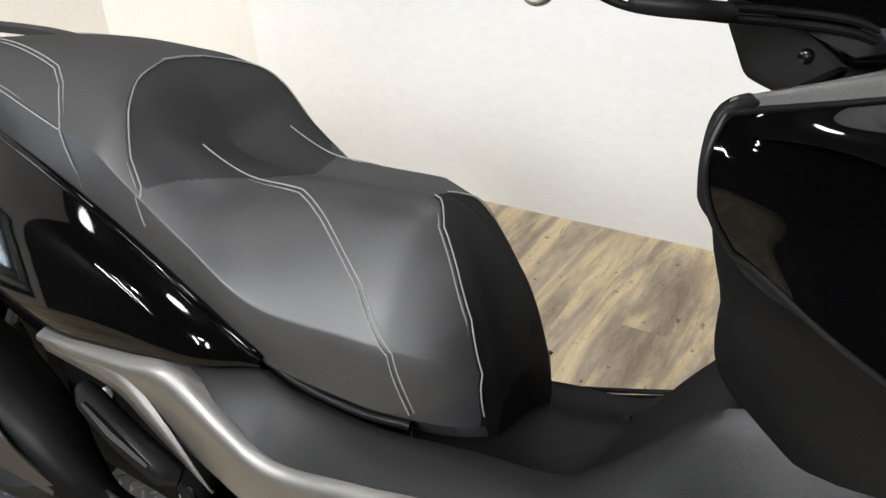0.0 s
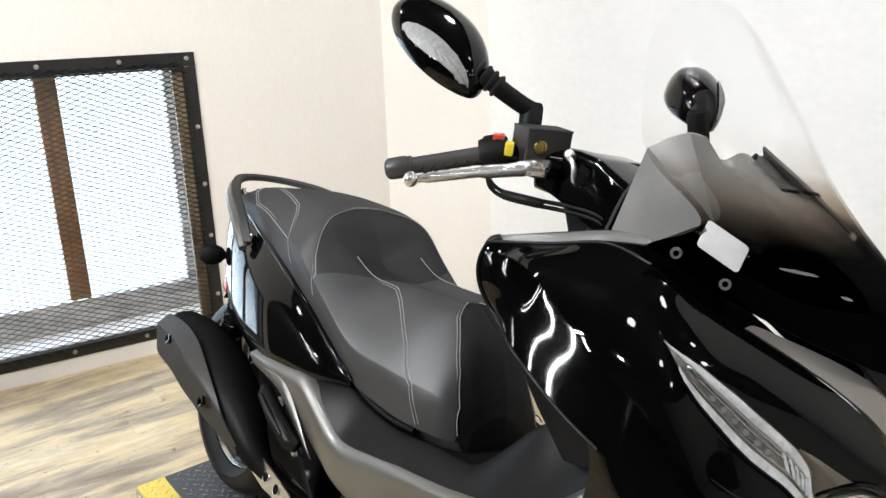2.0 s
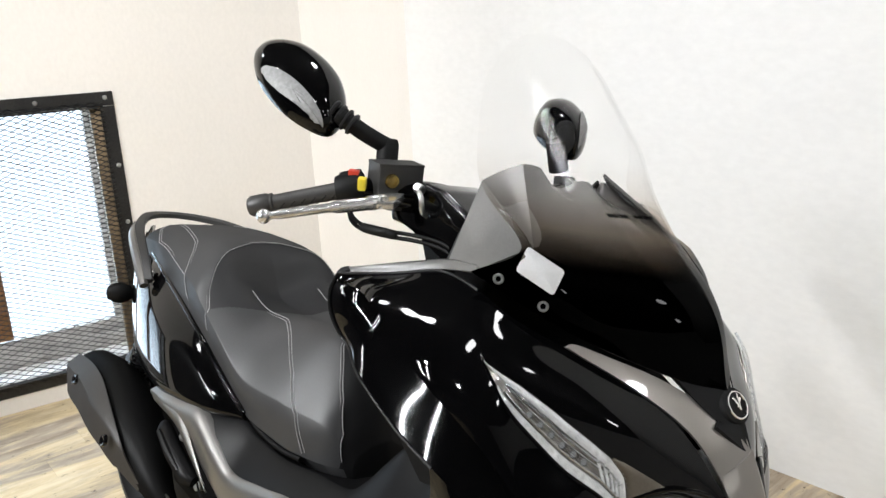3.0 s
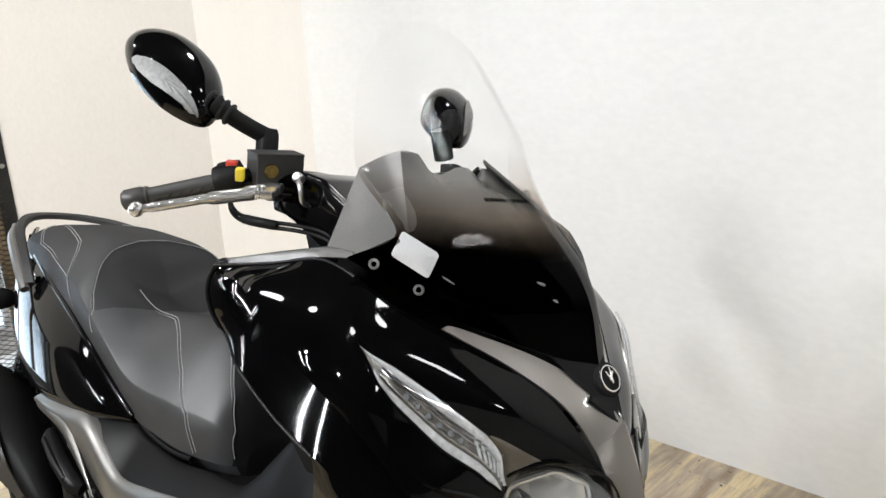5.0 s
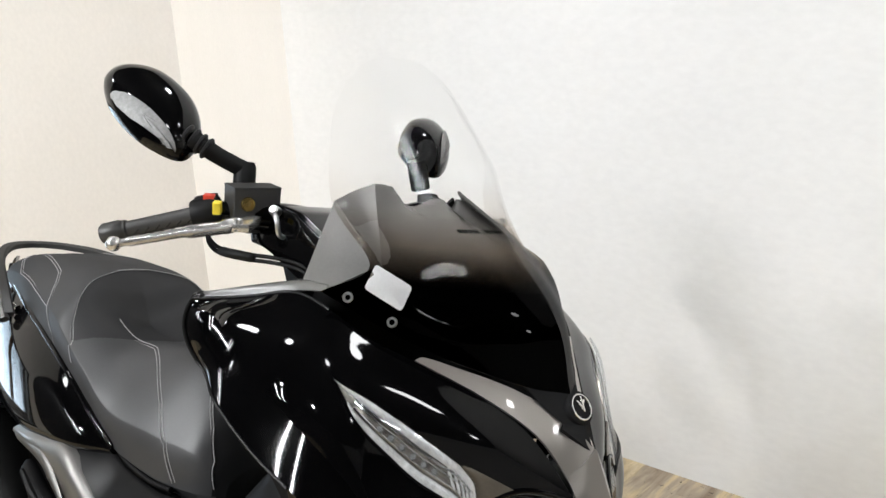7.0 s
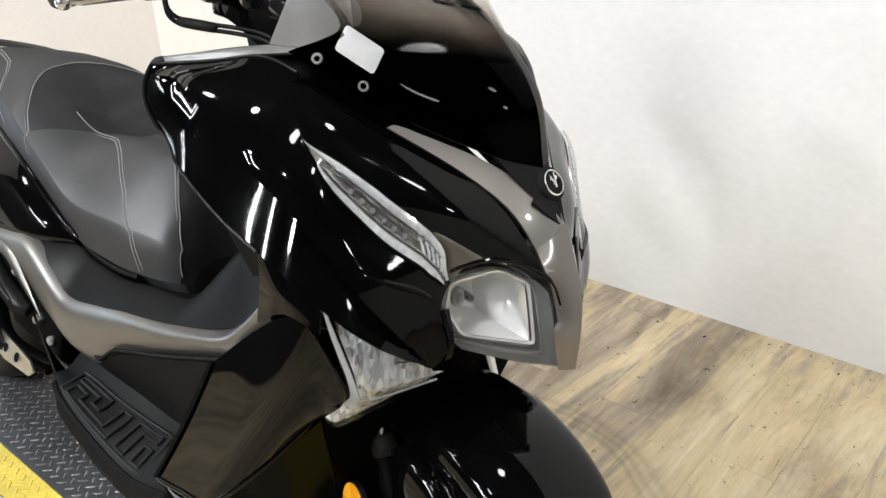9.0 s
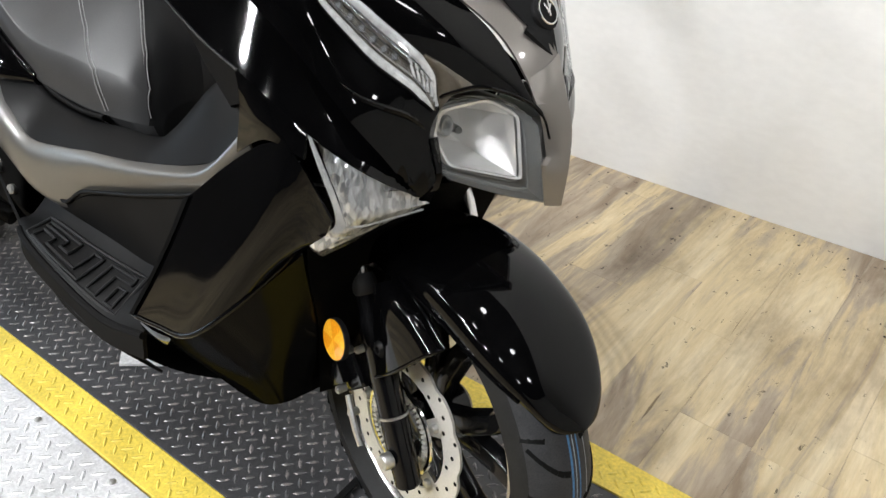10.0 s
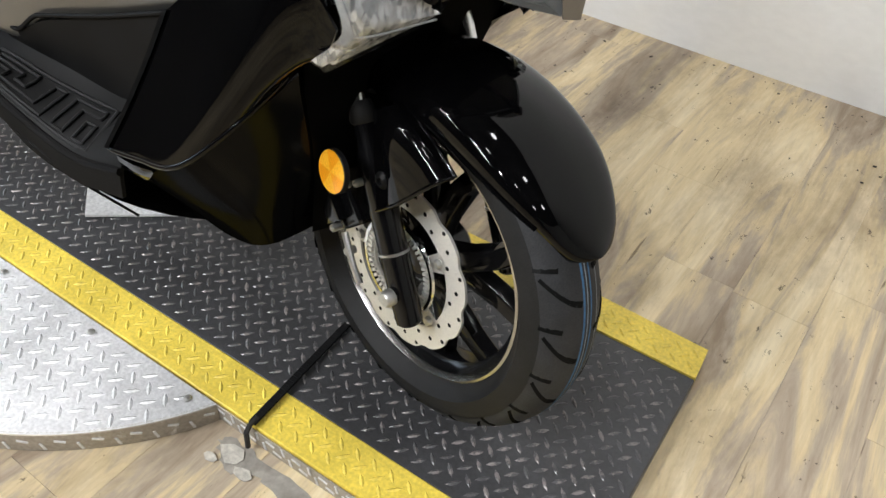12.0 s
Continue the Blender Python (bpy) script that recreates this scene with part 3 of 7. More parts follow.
add_box(bm, pose(1.9, -1.8, WALLTOP + 0.03), 8.6, 7.4, 0.06)
thing("ceiling", bm, DARKWALL, "plain dark-painted ceiling", "ceiling", kind="structure", smooth=False)

# window: timber lining and sash deep in the opening, glass, bright daylight outside
window = tagged(new("window_1"), "caged timber window in a black angle-iron frame, bright daylight outside", "window", kind="structure")
DEP = 0.165
bm = bmesh.new()
add_box(bm, LM @ pose(-0.010, WY1 - 0.036, (WZ0 + WZ1) / 2), 0.022, 0.048, WZ1 - WZ0 - 0.006, 0.003)
part("jamb_board", bm, JAMB, window, "rough brown timber jamb edge")
bm = bmesh.new()
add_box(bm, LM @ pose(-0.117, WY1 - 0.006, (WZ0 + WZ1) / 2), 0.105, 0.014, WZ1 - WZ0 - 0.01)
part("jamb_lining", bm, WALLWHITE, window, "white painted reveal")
for y0, y1, z0, z1, nm in ((WY1 - 0.060, WY1 - 0.016, 0.235, WZ1 - 0.03, "sash_stile"), (WY0 + 0.01, WY0 + 0.07, 0.235, WZ1 - 0.03, "sash_stile")):
    bm = bmesh.new()
    add_box(bm, LM @ pose(-DEP, (y0 + y1) / 2, (z0 + z1) / 2), 0.035, y1 - y0, z1 - z0, 0.004)
    part(nm, bm, SILLWOOD, window)
bm = bmesh.new()
add_box(bm, LM @ pose(-DEP, (WY0 + WY1) / 2, (WZ0 + 0.235) / 2), 0.04, WY1 - WY0 - 0.01, 0.235 - WZ0, 0.004)
part("sash_bottom_rail", bm, SILLWOOD, window, "grey weathered timber bottom rail")
bm = bmesh.new()
add_box(bm, LM @ pose(-DEP, (WY0 + WY1) / 2, WZ1 - 0.015), 0.04, WY1 - WY0 - 0.01, 0.03, 0.004)
part("sash_top_rail", bm, SILLWOOD, window)
# sill in white, the strong daylight on it put into the colour
bm = bmesh.new()
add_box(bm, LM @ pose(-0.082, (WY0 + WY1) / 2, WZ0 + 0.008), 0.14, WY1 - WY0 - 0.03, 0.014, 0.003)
part("window_sill", bm, WALLWHITE, window, "sill, white for the daylight falling on it")
for y in (-0.098, -0.62):
    bm = bmesh.new()
    add_box(bm, LM @ pose(-DEP + 0.03, y, (0.235 + WZ1) / 2), 0.06, 0.075, WZ1 - 0.235 - 0.035, 0.004)
    part("mullion", bm, POST, window, "orange-brown stained timber mullion")
for y0, y1 in ((WY0 + 0.07, -0.66), (-0.58, -0.137), (-0.06, WY1 - 0.061)):
    bm = bmesh.new()
    add_box(bm, LM @ pose(-DEP - 0.004, (y0 + y1) / 2, (0.235 + WZ1 - 0.03) / 2), 0.005, y1 - y0, WZ1 - 0.265)
    ob = part("pane", bm, PANE, window, "clear glass pane", False)
    ob.visible_shadow = False

# black angle iron round the opening
cage = tagged(new("window_guard"), "black angle-iron frame with expanded steel mesh bolted over the window", "window guard")
FW = 0.052
for nm, y0, y1, z0, z1 in (("frame_rail", WY0 - 0.03, WY1 + 0.03, WZ1 - 0.012, WZ1 - 0.012 + FW), ("frame_rail", WY0 - 0.03, WY1 + 0.03, WZ0 - 0.04, WZ0 - 0.04 + FW),
                           ("frame_post", WY1 - 0.022, WY1 + 0.03, WZ0 + 0.014, WZ1 - 0.014), ("frame_post", WY0 - 0.03, WY0 + 0.022, WZ0 + 0.014, WZ1 - 0.014)):
    bm = bmesh.new()
    add_box(bm, LM @ pose(0.004, (y0 + y1) / 2, (z0 + z1) / 2), 0.006, y1 - y0, z1 - z0, 0.0012, 1)
    part(nm, bm, IRON, cage)
for nm, y0, y1, z in (("frame_flange", WY0, WY1 - 0.03, WZ1 - 0.016), ("frame_flange", WY0, WY1 - 0.03, WZ0 + 0.013)):
    bm = bmesh.new()
    add_box(bm, LM @ pose(0.02, (y0 + y1) / 2, z), 0.03, y1 - y0, 0.005, 0.001, 1)
    part(nm, bm, IRON, cage)
bm = bmesh.new()
add_lathe(bm, Matrix.Identity(4), ((0.0001, 0.005), (0.006, 0.0045), (0.0085, 0.002), (0.009, 0)), 12)
bolt_mesh = done(bm, "frame_bolt", BOLT)
spots = [(y, WZ1 + 0.018) for y in (0.385, 0.145, -0.125, -0.4, -0.68, -0.95)] + [(y, WZ0 - 0.017) for y in (0.36, 0.1, -0.165, -0.43, -0.7, -0.97)] + [(0.397, z) for z in (0.2, 0.45, 0.66, 0.885)]
for y, z in spots:
    ob = new("frame_bolt", bolt_mesh)
    ob.parent = cage
    ob.matrix_basis = LM @ pose(0.0072, y, z) @ pose(0, 0, 0, 0, 90, 0)

# expanded metal: rows of flat diamond strands
bm = bmesh.new()
LWD, SWD = 0.046, 0.0195          # diamond long way and short way
strand = 0.0022
ny, nz = int((WY1 - WY0) / LWD) + 1, int((WZ1 - WZ0) / SWD) + 1
for j in range(nz):
    for i in range(ny):
        for s in (0, 1):
            y0 = WY0 + i * LWD + s * LWD / 2
            z0 = WZ0 + j * SWD + s * SWD / 2
            for dy, dz in ((LWD / 2, SWD / 2), (LWD / 2, -SWD / 2)):
                y1, z1 = y0 + dy, z0 + dz
                if y0 < WY0 or y1 > WY1 or min(z0, z1) < WZ0 - 0.01 or max(z0, z1) > WZ1 + 0.01:
                    continue
                quad = []
                for y, z, o in ((y0, z0, -1), (y1, z1, -1), (y1, z1, 1), (y0, z0, 1)):
                    quad.append(bm.verts.new(LM @ V(0.011 + 0.002 * o, y, z + o * strand)))
                bm.faces.new(quad)
me = done(bm, "expanded_mesh", MESHWIRE, False)
ob = tagged(new("mesh_panel", me), "dark expanded steel mesh", kind="stuff")
ob.parent = cage

bm = bmesh.new()
add_plate(bm, [LM @ V(-1.6, -4.5, -1.2), LM @ V(-1.6, 3.0, -1.2), LM @ V(-1.6, 3.0, 3.6), LM @ V(-1.6, -4.5, 3.6)], LN, 0.01)
thing("backdrop", bm, DAY, "white overcast daylight outside the window", "sky", kind="structure", smooth=False)

# ---- the platform ----
RA = 0.02876                       # its turn from the x axis
RM = Matrix.Rotation(RA, 4, "Z")
RY0, RYI, RYJ, RY1 = -0.2115, -0.1335, 0.292, 0.366
RX0, RX1 = -0.745, 1.36
platform = tagged(new("display_platform"), "low black checker-plate runway with worn yellow painted edges", "platform")
bm = bmesh.new()
add_box(bm, RM @ pose((RX0 + RX1) / 2, (RYI + RYJ) / 2, PLAT / 2 - 0.002), RX1 - RX0, RYJ - RYI, PLAT - 0.004, 0.002, 1)
part("deck", bm, PLATE_BLACK, platform, "worn black painted checker plate")
for y0, y1 in ((RY0, RYI), (RYJ, RY1)):
    bm = bmesh.new()
    if y0 < 0:
        add_box(bm, RM @ pose((RX0 + RX1) / 2, (y0 + y1) / 2, PLAT / 2 - 0.001), RX1 - RX0, y1 - y0 - 0.0005, PLAT - 0.002, 0.002, 1)
    else:
        add_plate(bm, [RM @ V(RX0, y0, 0.001), RM @ V(RX1, y0, 0.001), RM @ V(RX1 - 0.004, y1, 0.001), RM @ V(RX1 - 0.24, y1 + 0.006, 0.001), RM @ V(RX0, y1, 0.001)], (0, 0, 1), PLAT - 0.002)
    part("edge_strip", bm, PLATE_YELLOW, platform, "worn yellow painted edge strip")


def lug(bm, x, y, z, turn, long, wide, high, m):
    """One raised tread mark: a low, pointed ridge."""
    c, s = math.cos(turn), math.sin(turn)
    def at(u, v, w):
        return m @ V(x + c * u - s * v, y + s * u + c * v, z + w)
    a = [bm.verts.new(at(u, v, 0)) for u, v in ((-long, 0), (-long * 0.35, -wide), (long * 0.35, -wide), (long, 0), (long * 0.35, wide), (-long * 0.35, wide))]
    t = [bm.verts.new(at(u, v, high)) for u, v in ((-long * 0.55, 0), (long * 0.55, 0))]
    for q in ((a[0], a[1], t[0]), (a[1], a[2], t[1], t[0]), (a[2], a[3], t[1]), (a[3], a[4], t[1]), (a[4], a[5], t[0], t[1]), (a[5], a[0], t[0])):
        bm.faces.new(q)


def tread(name, mat, parent, inside, x0, x1, y0, y1, z, m, turn, step=0.0305, label="raised tread marks", size=1.0):
    bm = bmesh.new()
    c, s = math.cos(turn), math.sin(turn)
    n = int(max(x1 - x0, y1 - y0) * 1.5 / step)
    cx, cy = (x0 + x1) / 2, (y0 + y1) / 2
    for i in range(-n, n):
        for j in range(-n, n):
            u, v = i * step, j * step
            x, y = cx + c * u - s * v, cy + s * u + c * v
            if x0 + 0.008 < x < x1 - 0.008 and y0 + 0.008 < y < y1 - 0.008 and inside(x, y):
                lug(bm, x, y, z, turn + (math.pi / 2 if (i + j) % 2 else 0.0), 0.0125 * size, 0.0034 * size, 0.0017, m)
    ob = new(name, done(bm, name, mat, False))
    ob.parent = parent
    return tagged(ob, label, kind="stuff")


tread("deck_tread", PLATE_RIB, platform, lambda x, y: True, RX0, RX1, RYI, RYJ, PLAT - 0.004, RM, 0.785, 0.0225, size=1.0)
tread("near_strip_tread", PLATE_YELLOW, platform, lambda x, y: True, RX0, RX1, RY0, RYI, PLAT - 0.002, RM, 0.785, 0.0225)
tread("far_strip_tread", PLATE_YELLOW, platform, lambda x, y: True, RX0, RX1, RYJ, RY1, PLAT - 0.001, RM, 0.785, 0.0225)

SKIRT = worn_plate("dirty_bare_plate", (0.40, 0.36, 0.30), (0.62, 0.60, 0.57), 0.60, 0.4, 0.35, 24)
bm = bmesh.new()
add_box(bm, RM @ pose((RX0 + RX1) / 2, RY0 - 0.0022, PLAT / 2 - 0.003), RX1 - RX0, 0.003, PLAT - 0.008, 0.001, 1)
part("side_skirt", bm, SKIRT, platform, "bent bare-metal side of the runway")
bm = bmesh.new()
for k in range(80):
    x = RX0 + 0.02 + 0.0263 * k
    if x < RX1 - 0.02:
        for row in (0, 1):
            add_box(bm, RM @ pose(x + 0.013 * row, RY0 - 0.0042, 0.013 + 0.015 * row, 0, 12 if (k + row) % 2 else 78, 0), 0.017, 0.0016, 0.0042)
tagged(part("skirt_tread", bm, PLATE_SILVER, platform, "bright tread marks", False), kind="stuff")

# round bare-metal turntable segment beside the runway
turn_plate = tagged(new("turntable_plate"), "bare aluminium checker-plate round plate beside the runway", "turntable")
DISC = (0.232, 0.075, 0.593)        # middle and radius of the round plate
def on_disc(a, grow=0.0, z=0.001):
    return V(DISC[0] + (DISC[2] + grow) * math.cos(a), DISC[1] + (DISC[2] + grow) * math.sin(a), z)


# the round edge runs where it lies on the near side of the runway's strip
turns = [a for a in (math.pi * (1 + k / 400) for k in range(401)) if on_disc(a).y < -0.2125 + RA * on_disc(a).x]
disc_pts = [on_disc(turns[0] + (turns[-1] - turns[0]) * k / 60) for k in range(61)]
bm = bmesh.new()
add_plate(bm, disc_pts, (0, 0, 1), PLAT - 0.003)
part("plate", bm, PLATE_SILVER, turn_plate, smooth=False)
bm = bmesh.new()
rim_turns = [turns[0] + (turns[-1] - turns[0]) * k / 90 for k in range(91)]
add_grid(bm, [[on_disc(a, g, z) for a in rim_turns] for g, z in ((0.0012, 0.001), (0.0018, 0.020), (0.0012, PLAT - 0.004), (-0.003, PLAT - 0.0018))])
part("rim_band", bm, SKIRT, turn_plate, "bent bare-metal rim with tread marks")
bm = bmesh.new()
for k in range(46):
    a = turns[0] + (turns[-1] - turns[0]) * (k + 0.5) / 46
    p = on_disc(a, 0.0022, 0.014 + 0.012 * (k % 2))
    add_box(bm, Matrix.Translation(p) @ pose(0, 0, 0, 0, 0, math.degrees(a) + 90) @ pose(0, 0, 0, 0, 15 if k % 2 else 75, 0), 0.017, 0.0018, 0.0042)
tagged(part("rim_tread", bm, PLATE_SILVER, turn_plate, "bright tread marks", False), kind="stuff")
tread("plate_tread", PLATE_SILVER, turn_plate, lambda x, y: math.hypot(x - DISC[0], y - DISC[1]) < DISC[2] - 0.014 and y < -0.226 + 0.029 * x, DISC[0] - DISC[2], DISC[0] + DISC[2], DISC[1] - DISC[2], -0.17, PLAT - 0.002, Matrix.Identity(4), 0.815, 0.0262, "raised bright tread marks", 1.12)
bm = bmesh.new()
add_lathe(bm, Matrix.Identity(4), ((0.0001, 0.004), (0.004, 0.0035), (0.0065, 0.001), (0.007, 0)), 10)
screw_mesh = done(bm, "screw", BOLT)
for x, y in ((0.48, -0.235), (0.712, -0.235), (0.24, -0.235)):
    ob = new("screw", screw_mesh)
    ob.parent = turn_plate
    ob.matrix_basis = RM @ pose(x, y, PLAT)

# loose bright plate under the scooter
bm = bmesh.new()
add_plate(bm, [V(0.105, 0.06, PLAT + 0.001), V(0.232, -0.045, PLAT + 0.001), V(0.37, 0.07, PLAT + 0.001), V(0.25, 0.19, PLAT + 0.001)], (0, 0, 1), 0.005)
loose = thing("loose_plate", bm, PLATE_SILVER, "small loose square of bare checker plate lying on the runway", "metal plate", smooth=False)

# tie strap with its hook
strap = tagged(new("tie_strap"), "thin black woven tie strap hooked over the runway edge", "strap")
bm = bmesh.new()
a, b = V(0.818, 0.055, PLAT + 0.006), V(0.836, -0.19, PLAT + 0.006)
w = V(0.0065, 0.0005, 0)
add_plate(bm, [a - w, b - w, b + w, a + w], (0, 0, 1), 0.0035)
for k in range(24):
    c = a.lerp(b, (k + 0.5) / 24)
    add_plate(bm, [c - w * 0.8 + V(0, 0.002, 0.0035), c - w * 0.8 + V(0, -0.002, 0.0035), c + w * 0.8 + V(0, -0.002, 0.0035), c + w * 0.8 + V(0, 0.002, 0.0035)], (0, 0, 1), 0.0008)
part("webbing", bm, MATTE, strap, smooth=False)
bm = bmesh.new()
add_tube(bm, [b + V(0, 0.012, 0.002), b + V(0, -0.004, 0.002), b + V(0.001, -0.014, -0.006), b + V(0.002, -0.016, -0.04)], 0.0045, 8)
part("hook", bm, IRON, strap, "dark steel hook")

# ---- floor ----
bm = bmesh.new()
add_box(bm, pose(1.9, -1.8, -0.03), 8.6, 7.2, 0.05)
floor = thing("floor", bm, CONCRETE, "oak-look vinyl plank floor, scuffed and stained by a bare worn patch", "floor", kind="structure", smooth=False)
rng = random.Random(11)
patch = [(0.785, -0.222), (0.80, -0.205), (0.86, -0.204), (0.94, -0.206), (1.03, -0.208), (1.04, -0.216), (0.97, -0.222), (0.93, -0.238), (0.885, -0.232), (0.85, -0.252), (0.815, -0.246)]
bm = bmesh.new()
ragged = []
for p, q in zip(patch, patch[1:] + patch[:1]):
    for k in range(5):
        ragged.append(V(p[0] + (q[0] - p[0]) * k / 5 + rng.uniform(-0.005, 0.005), p[1] + (q[1] - p[1]) * k / 5 + rng.uniform(-0.004, 0.004), 0.0003))
add_plate(bm, ragged, (0, 0, 1), 0.0008)
part("worn_patch", bm, CONCRETE, floor, "bare patch worn through the floor covering", False)
for x, y, turn, size in ((0.825, -0.228, 20, 0.030), (0.862, -0.243, -35, 0.022), (0.80, -0.250, 60, 0.016)):
    bm = bmesh.new()
    add_plate(bm, [V(x + size * rng.uniform(0.6, 1.0) * math.cos(radians(turn + k * 51)), y + 0.6 * size * rng.uniform(0.6, 1.0) * math.sin(radians(turn + k * 51)), 0.0022) for k in range(7)], (0, 0, 1), 0.0016)
    part("filler_flake", bm, FILLER, floor, "pale broken piece of floor filler", False)
# grit and crumbs that gather along the foot of the wall
bm = bmesh.new()
for k in range(130):
    x = rng.uniform(0.5, 2.9)
    y = 1.455 + 0.02 * x - (rng.random() ** 2.6) * 0.42
    size = rng.uniform(0.0010, 0.0030) * (1.5 if rng.random() < 0.12 else 1.0)
    add_box(bm, pose(x, y, size * 0.25, rng.uniform(-12, 12), rng.uniform(-12, 12), rng.uniform(0, 180)), size * 2.0, size, size * 0.6)
crumbs = part("floor_grit", bm, GRIT, floor, "dark crumbs and grit along the wall", False)
tagged(crumbs, kind="stuff")


# ---- the scooter: x forward, y to its left, z up from the tyres' contact ----
scooter = tagged(new("scooter"), "gloss-black maxi scooter with silver side panels leaning on its side stand", "scooter")
scooter.matrix_world = pose(0, 0, PLAT, -LEAN, 0, 0)
SIDES = (1, -1)                      # 1: the scooter's right side (negative y), -1: its left


def sided(pts, side):
    """Points given for the right side as positive widths, put on one side."""
    return [V(p[0], -p[1] if side == 1 else p[1] + 2 * MID, p[2]) for p in pts]


# -- seat: lengthwise stations of x, middle height, crown (y, z), ridge (y, z), skirt (y, z)
SEAT_REAR = [
    (-0.63, 0.790, 0.035, 0.788, 0.060, 0.775, 0.065, 0.752),
    (-0.57, 0.820, 0.065, 0.816, 0.095, 0.795, 0.100, 0.748),
    (-0.43, 0.856, 0.085, 0.851, 0.130, 0.815, 0.135, 0.740),
    (-0.27, 0.872, 0.095, 0.866, 0.155, 0.820, 0.157, 0.728),
    (-0.145, 0.870, 0.105, 0.863, 0.172, 0.800, 0.162, 0.708),
    (-0.085, 0.866, 0.115, 0.856, 0.180, 0.788, 0.164, 0.693),
    (-0.042, 0.826, 0.118, 0.842, 0.185, 0.778, 0.165, 0.678),
]
SEAT_FRONT = [
    (0.0, 0.766, 0.116, 0.798, 0.185, 0.753, 0.165, 0.660),
    (0.085, 0.755, 0.100, 0.758, 0.183, 0.705, 0.164, 0.622),
    (0.172, 0.760, 0.082, 0.758, 0.175, 0.655, 0.162, 0.585),
    (0.285, 0.767, 0.078, 0.760, 0.158, 0.645, 0.157, 0.573),
    (0.335, 0.760, 0.068, 0.752, 0.146, 0.640, 0.150, 0.570),
    (0.385, 0.716, 0.066, 0.706, 0.126, 0.632, 0.134, 0.568),
    (0.414, 0.664, 0.060, 0.654, 0.106, 0.610, 0.114, 0.566),
    (0.430, 0.605, 0.048, 0.600, 0.082, 0.585, 0.090, 0.565),
]
seat_rows = []
for x, zc, y1, z1, y2, z2, y3, z3 in SEAT_REAR + SEAT_FRONT:
    seat_rows.append([V(x, 0, zc), V(x, y1, z1), V(x, y2, z2), V(x, y3, z3)])
NV = 48
def seat_section(r):
    """A crosswise section whose ridge is crisper than a smooth curve through it."""
    smooth, crisp = spline(r, NV), spline(r[:3], NV) + spline(r[2:], NV)[1:]
    return [a.lerp(b, 0.4) for a, b in zip(smooth, crisp)]


seat_fine = [seat_section(r) for r in seat_rows]
NU = 45
seat_grid = [list(r) for r in zip(*[spline(c, NU) for c in zip(*seat_fine)])]


def droop(x, y):
    """How far the nose's far flank lies below the near one."""
    return 0.55 * max(0.0, y - MID) * max(0.0, min(1.0, (x - 0.27) / 0.11))


def seat_at(x, v, side=1, lift=0.0):
    """A point on the seat at station x and column v (0 middle, 1 crown, 2 ridge, 3 skirt)."""
    xs = [r[0].x for r in seat_grid]
    i = max(0, min(len(xs) - 2, next((k for k in range(len(xs) - 1) if xs[k + 1] >= x), len(xs) - 2)))
    f = (x - xs[i]) / (xs[i + 1] - xs[i])
    j = min(int(v * NV), len(seat_grid[0]) - 2)
    g = v * NV - j
    a = seat_grid[i][j].lerp(seat_grid[i][j + 1], g)
    b = seat_grid[i + 1][j].lerp(seat_grid[i + 1][j + 1], g)
    p = a.lerp(b, f)
    n = (seat_grid[i + 1][j] - seat_grid[i][j]).cross(seat_grid[i][j + 1] - seat_grid[i][j]).normalized()
    if n.z < -0.2 or (abs(n.z) <= 0.2 and n.y < 0):
        n = -n
    p = p + n * lift
    near = MID - p.y * (1 + MID / seat_grid[i][-1].y)
    far = near if side == 1 else 2 * MID - near
    return V(p.x, far, p.z - droop(p.x, far))


bm = bmesh.new()
full = [[V(p.x, p.y, p.z - droop(p.x, p.y)) for p in r] for r in mirrored(seat_grid)]
add_grid(bm, full)
# the nose ahead of the second seam is darker vinyl
NOSE = ((0, 0.298), (0.25, 0.300), (0.42, 0.312), (0.98, 0.336), (1.2, 0.362), (1.46, 0.389), (1.85, 0.410), (2.7, 0.418), (9, 0.419))
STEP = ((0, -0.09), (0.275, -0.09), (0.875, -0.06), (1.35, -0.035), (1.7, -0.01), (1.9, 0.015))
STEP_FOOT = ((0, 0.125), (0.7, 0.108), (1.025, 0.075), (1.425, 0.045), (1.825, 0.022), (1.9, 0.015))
half_n = len(seat_grid[0]) - 1
for k, f in enumerate(bm.faces):
    v = abs(k % (2 * half_n) + 0.5 - half_n) / NV
    edge = next(x0 + (x1 - x0) * (v - v0) / (v1 - v0) for (v0, x0), (v1, x1) in zip(NOSE, NOSE[1:]) if v <= v1)
    x = f.calc_center_median().x
    if x > edge:
        f.material_index = 1
    # faces in the dished step get the darker vinyl, shade put into colour
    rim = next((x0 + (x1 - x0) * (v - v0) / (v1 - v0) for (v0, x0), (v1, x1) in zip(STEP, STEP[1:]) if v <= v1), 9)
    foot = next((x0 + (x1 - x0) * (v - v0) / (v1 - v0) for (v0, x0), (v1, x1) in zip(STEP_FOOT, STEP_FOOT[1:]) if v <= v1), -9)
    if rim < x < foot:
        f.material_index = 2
# close the ends and the underside
low = [V(r[0].x, r[0].y * 0.9, r[0].z - 0.03) for r in full]
for side_col in (0, -1):
    edge = [r[side_col] for r in full]
    add_grid(bm, [edge, [V(p.x, p.y * 0.86, p.z - 0.025) for p in edge]])
for r in (full[0], full[-1]):
    foot = min(p.z for p in r) - 0.02
    add_grid(bm, [r, [V(p.x, p.y * 0.9, foot) for p in r]])
bmesh.ops.remove_doubles(bm, verts=bm.verts, dist=2e-4)
for f in bm.faces:
    if f.calc_center_median().x > 0.422:
        f.material_index = 1
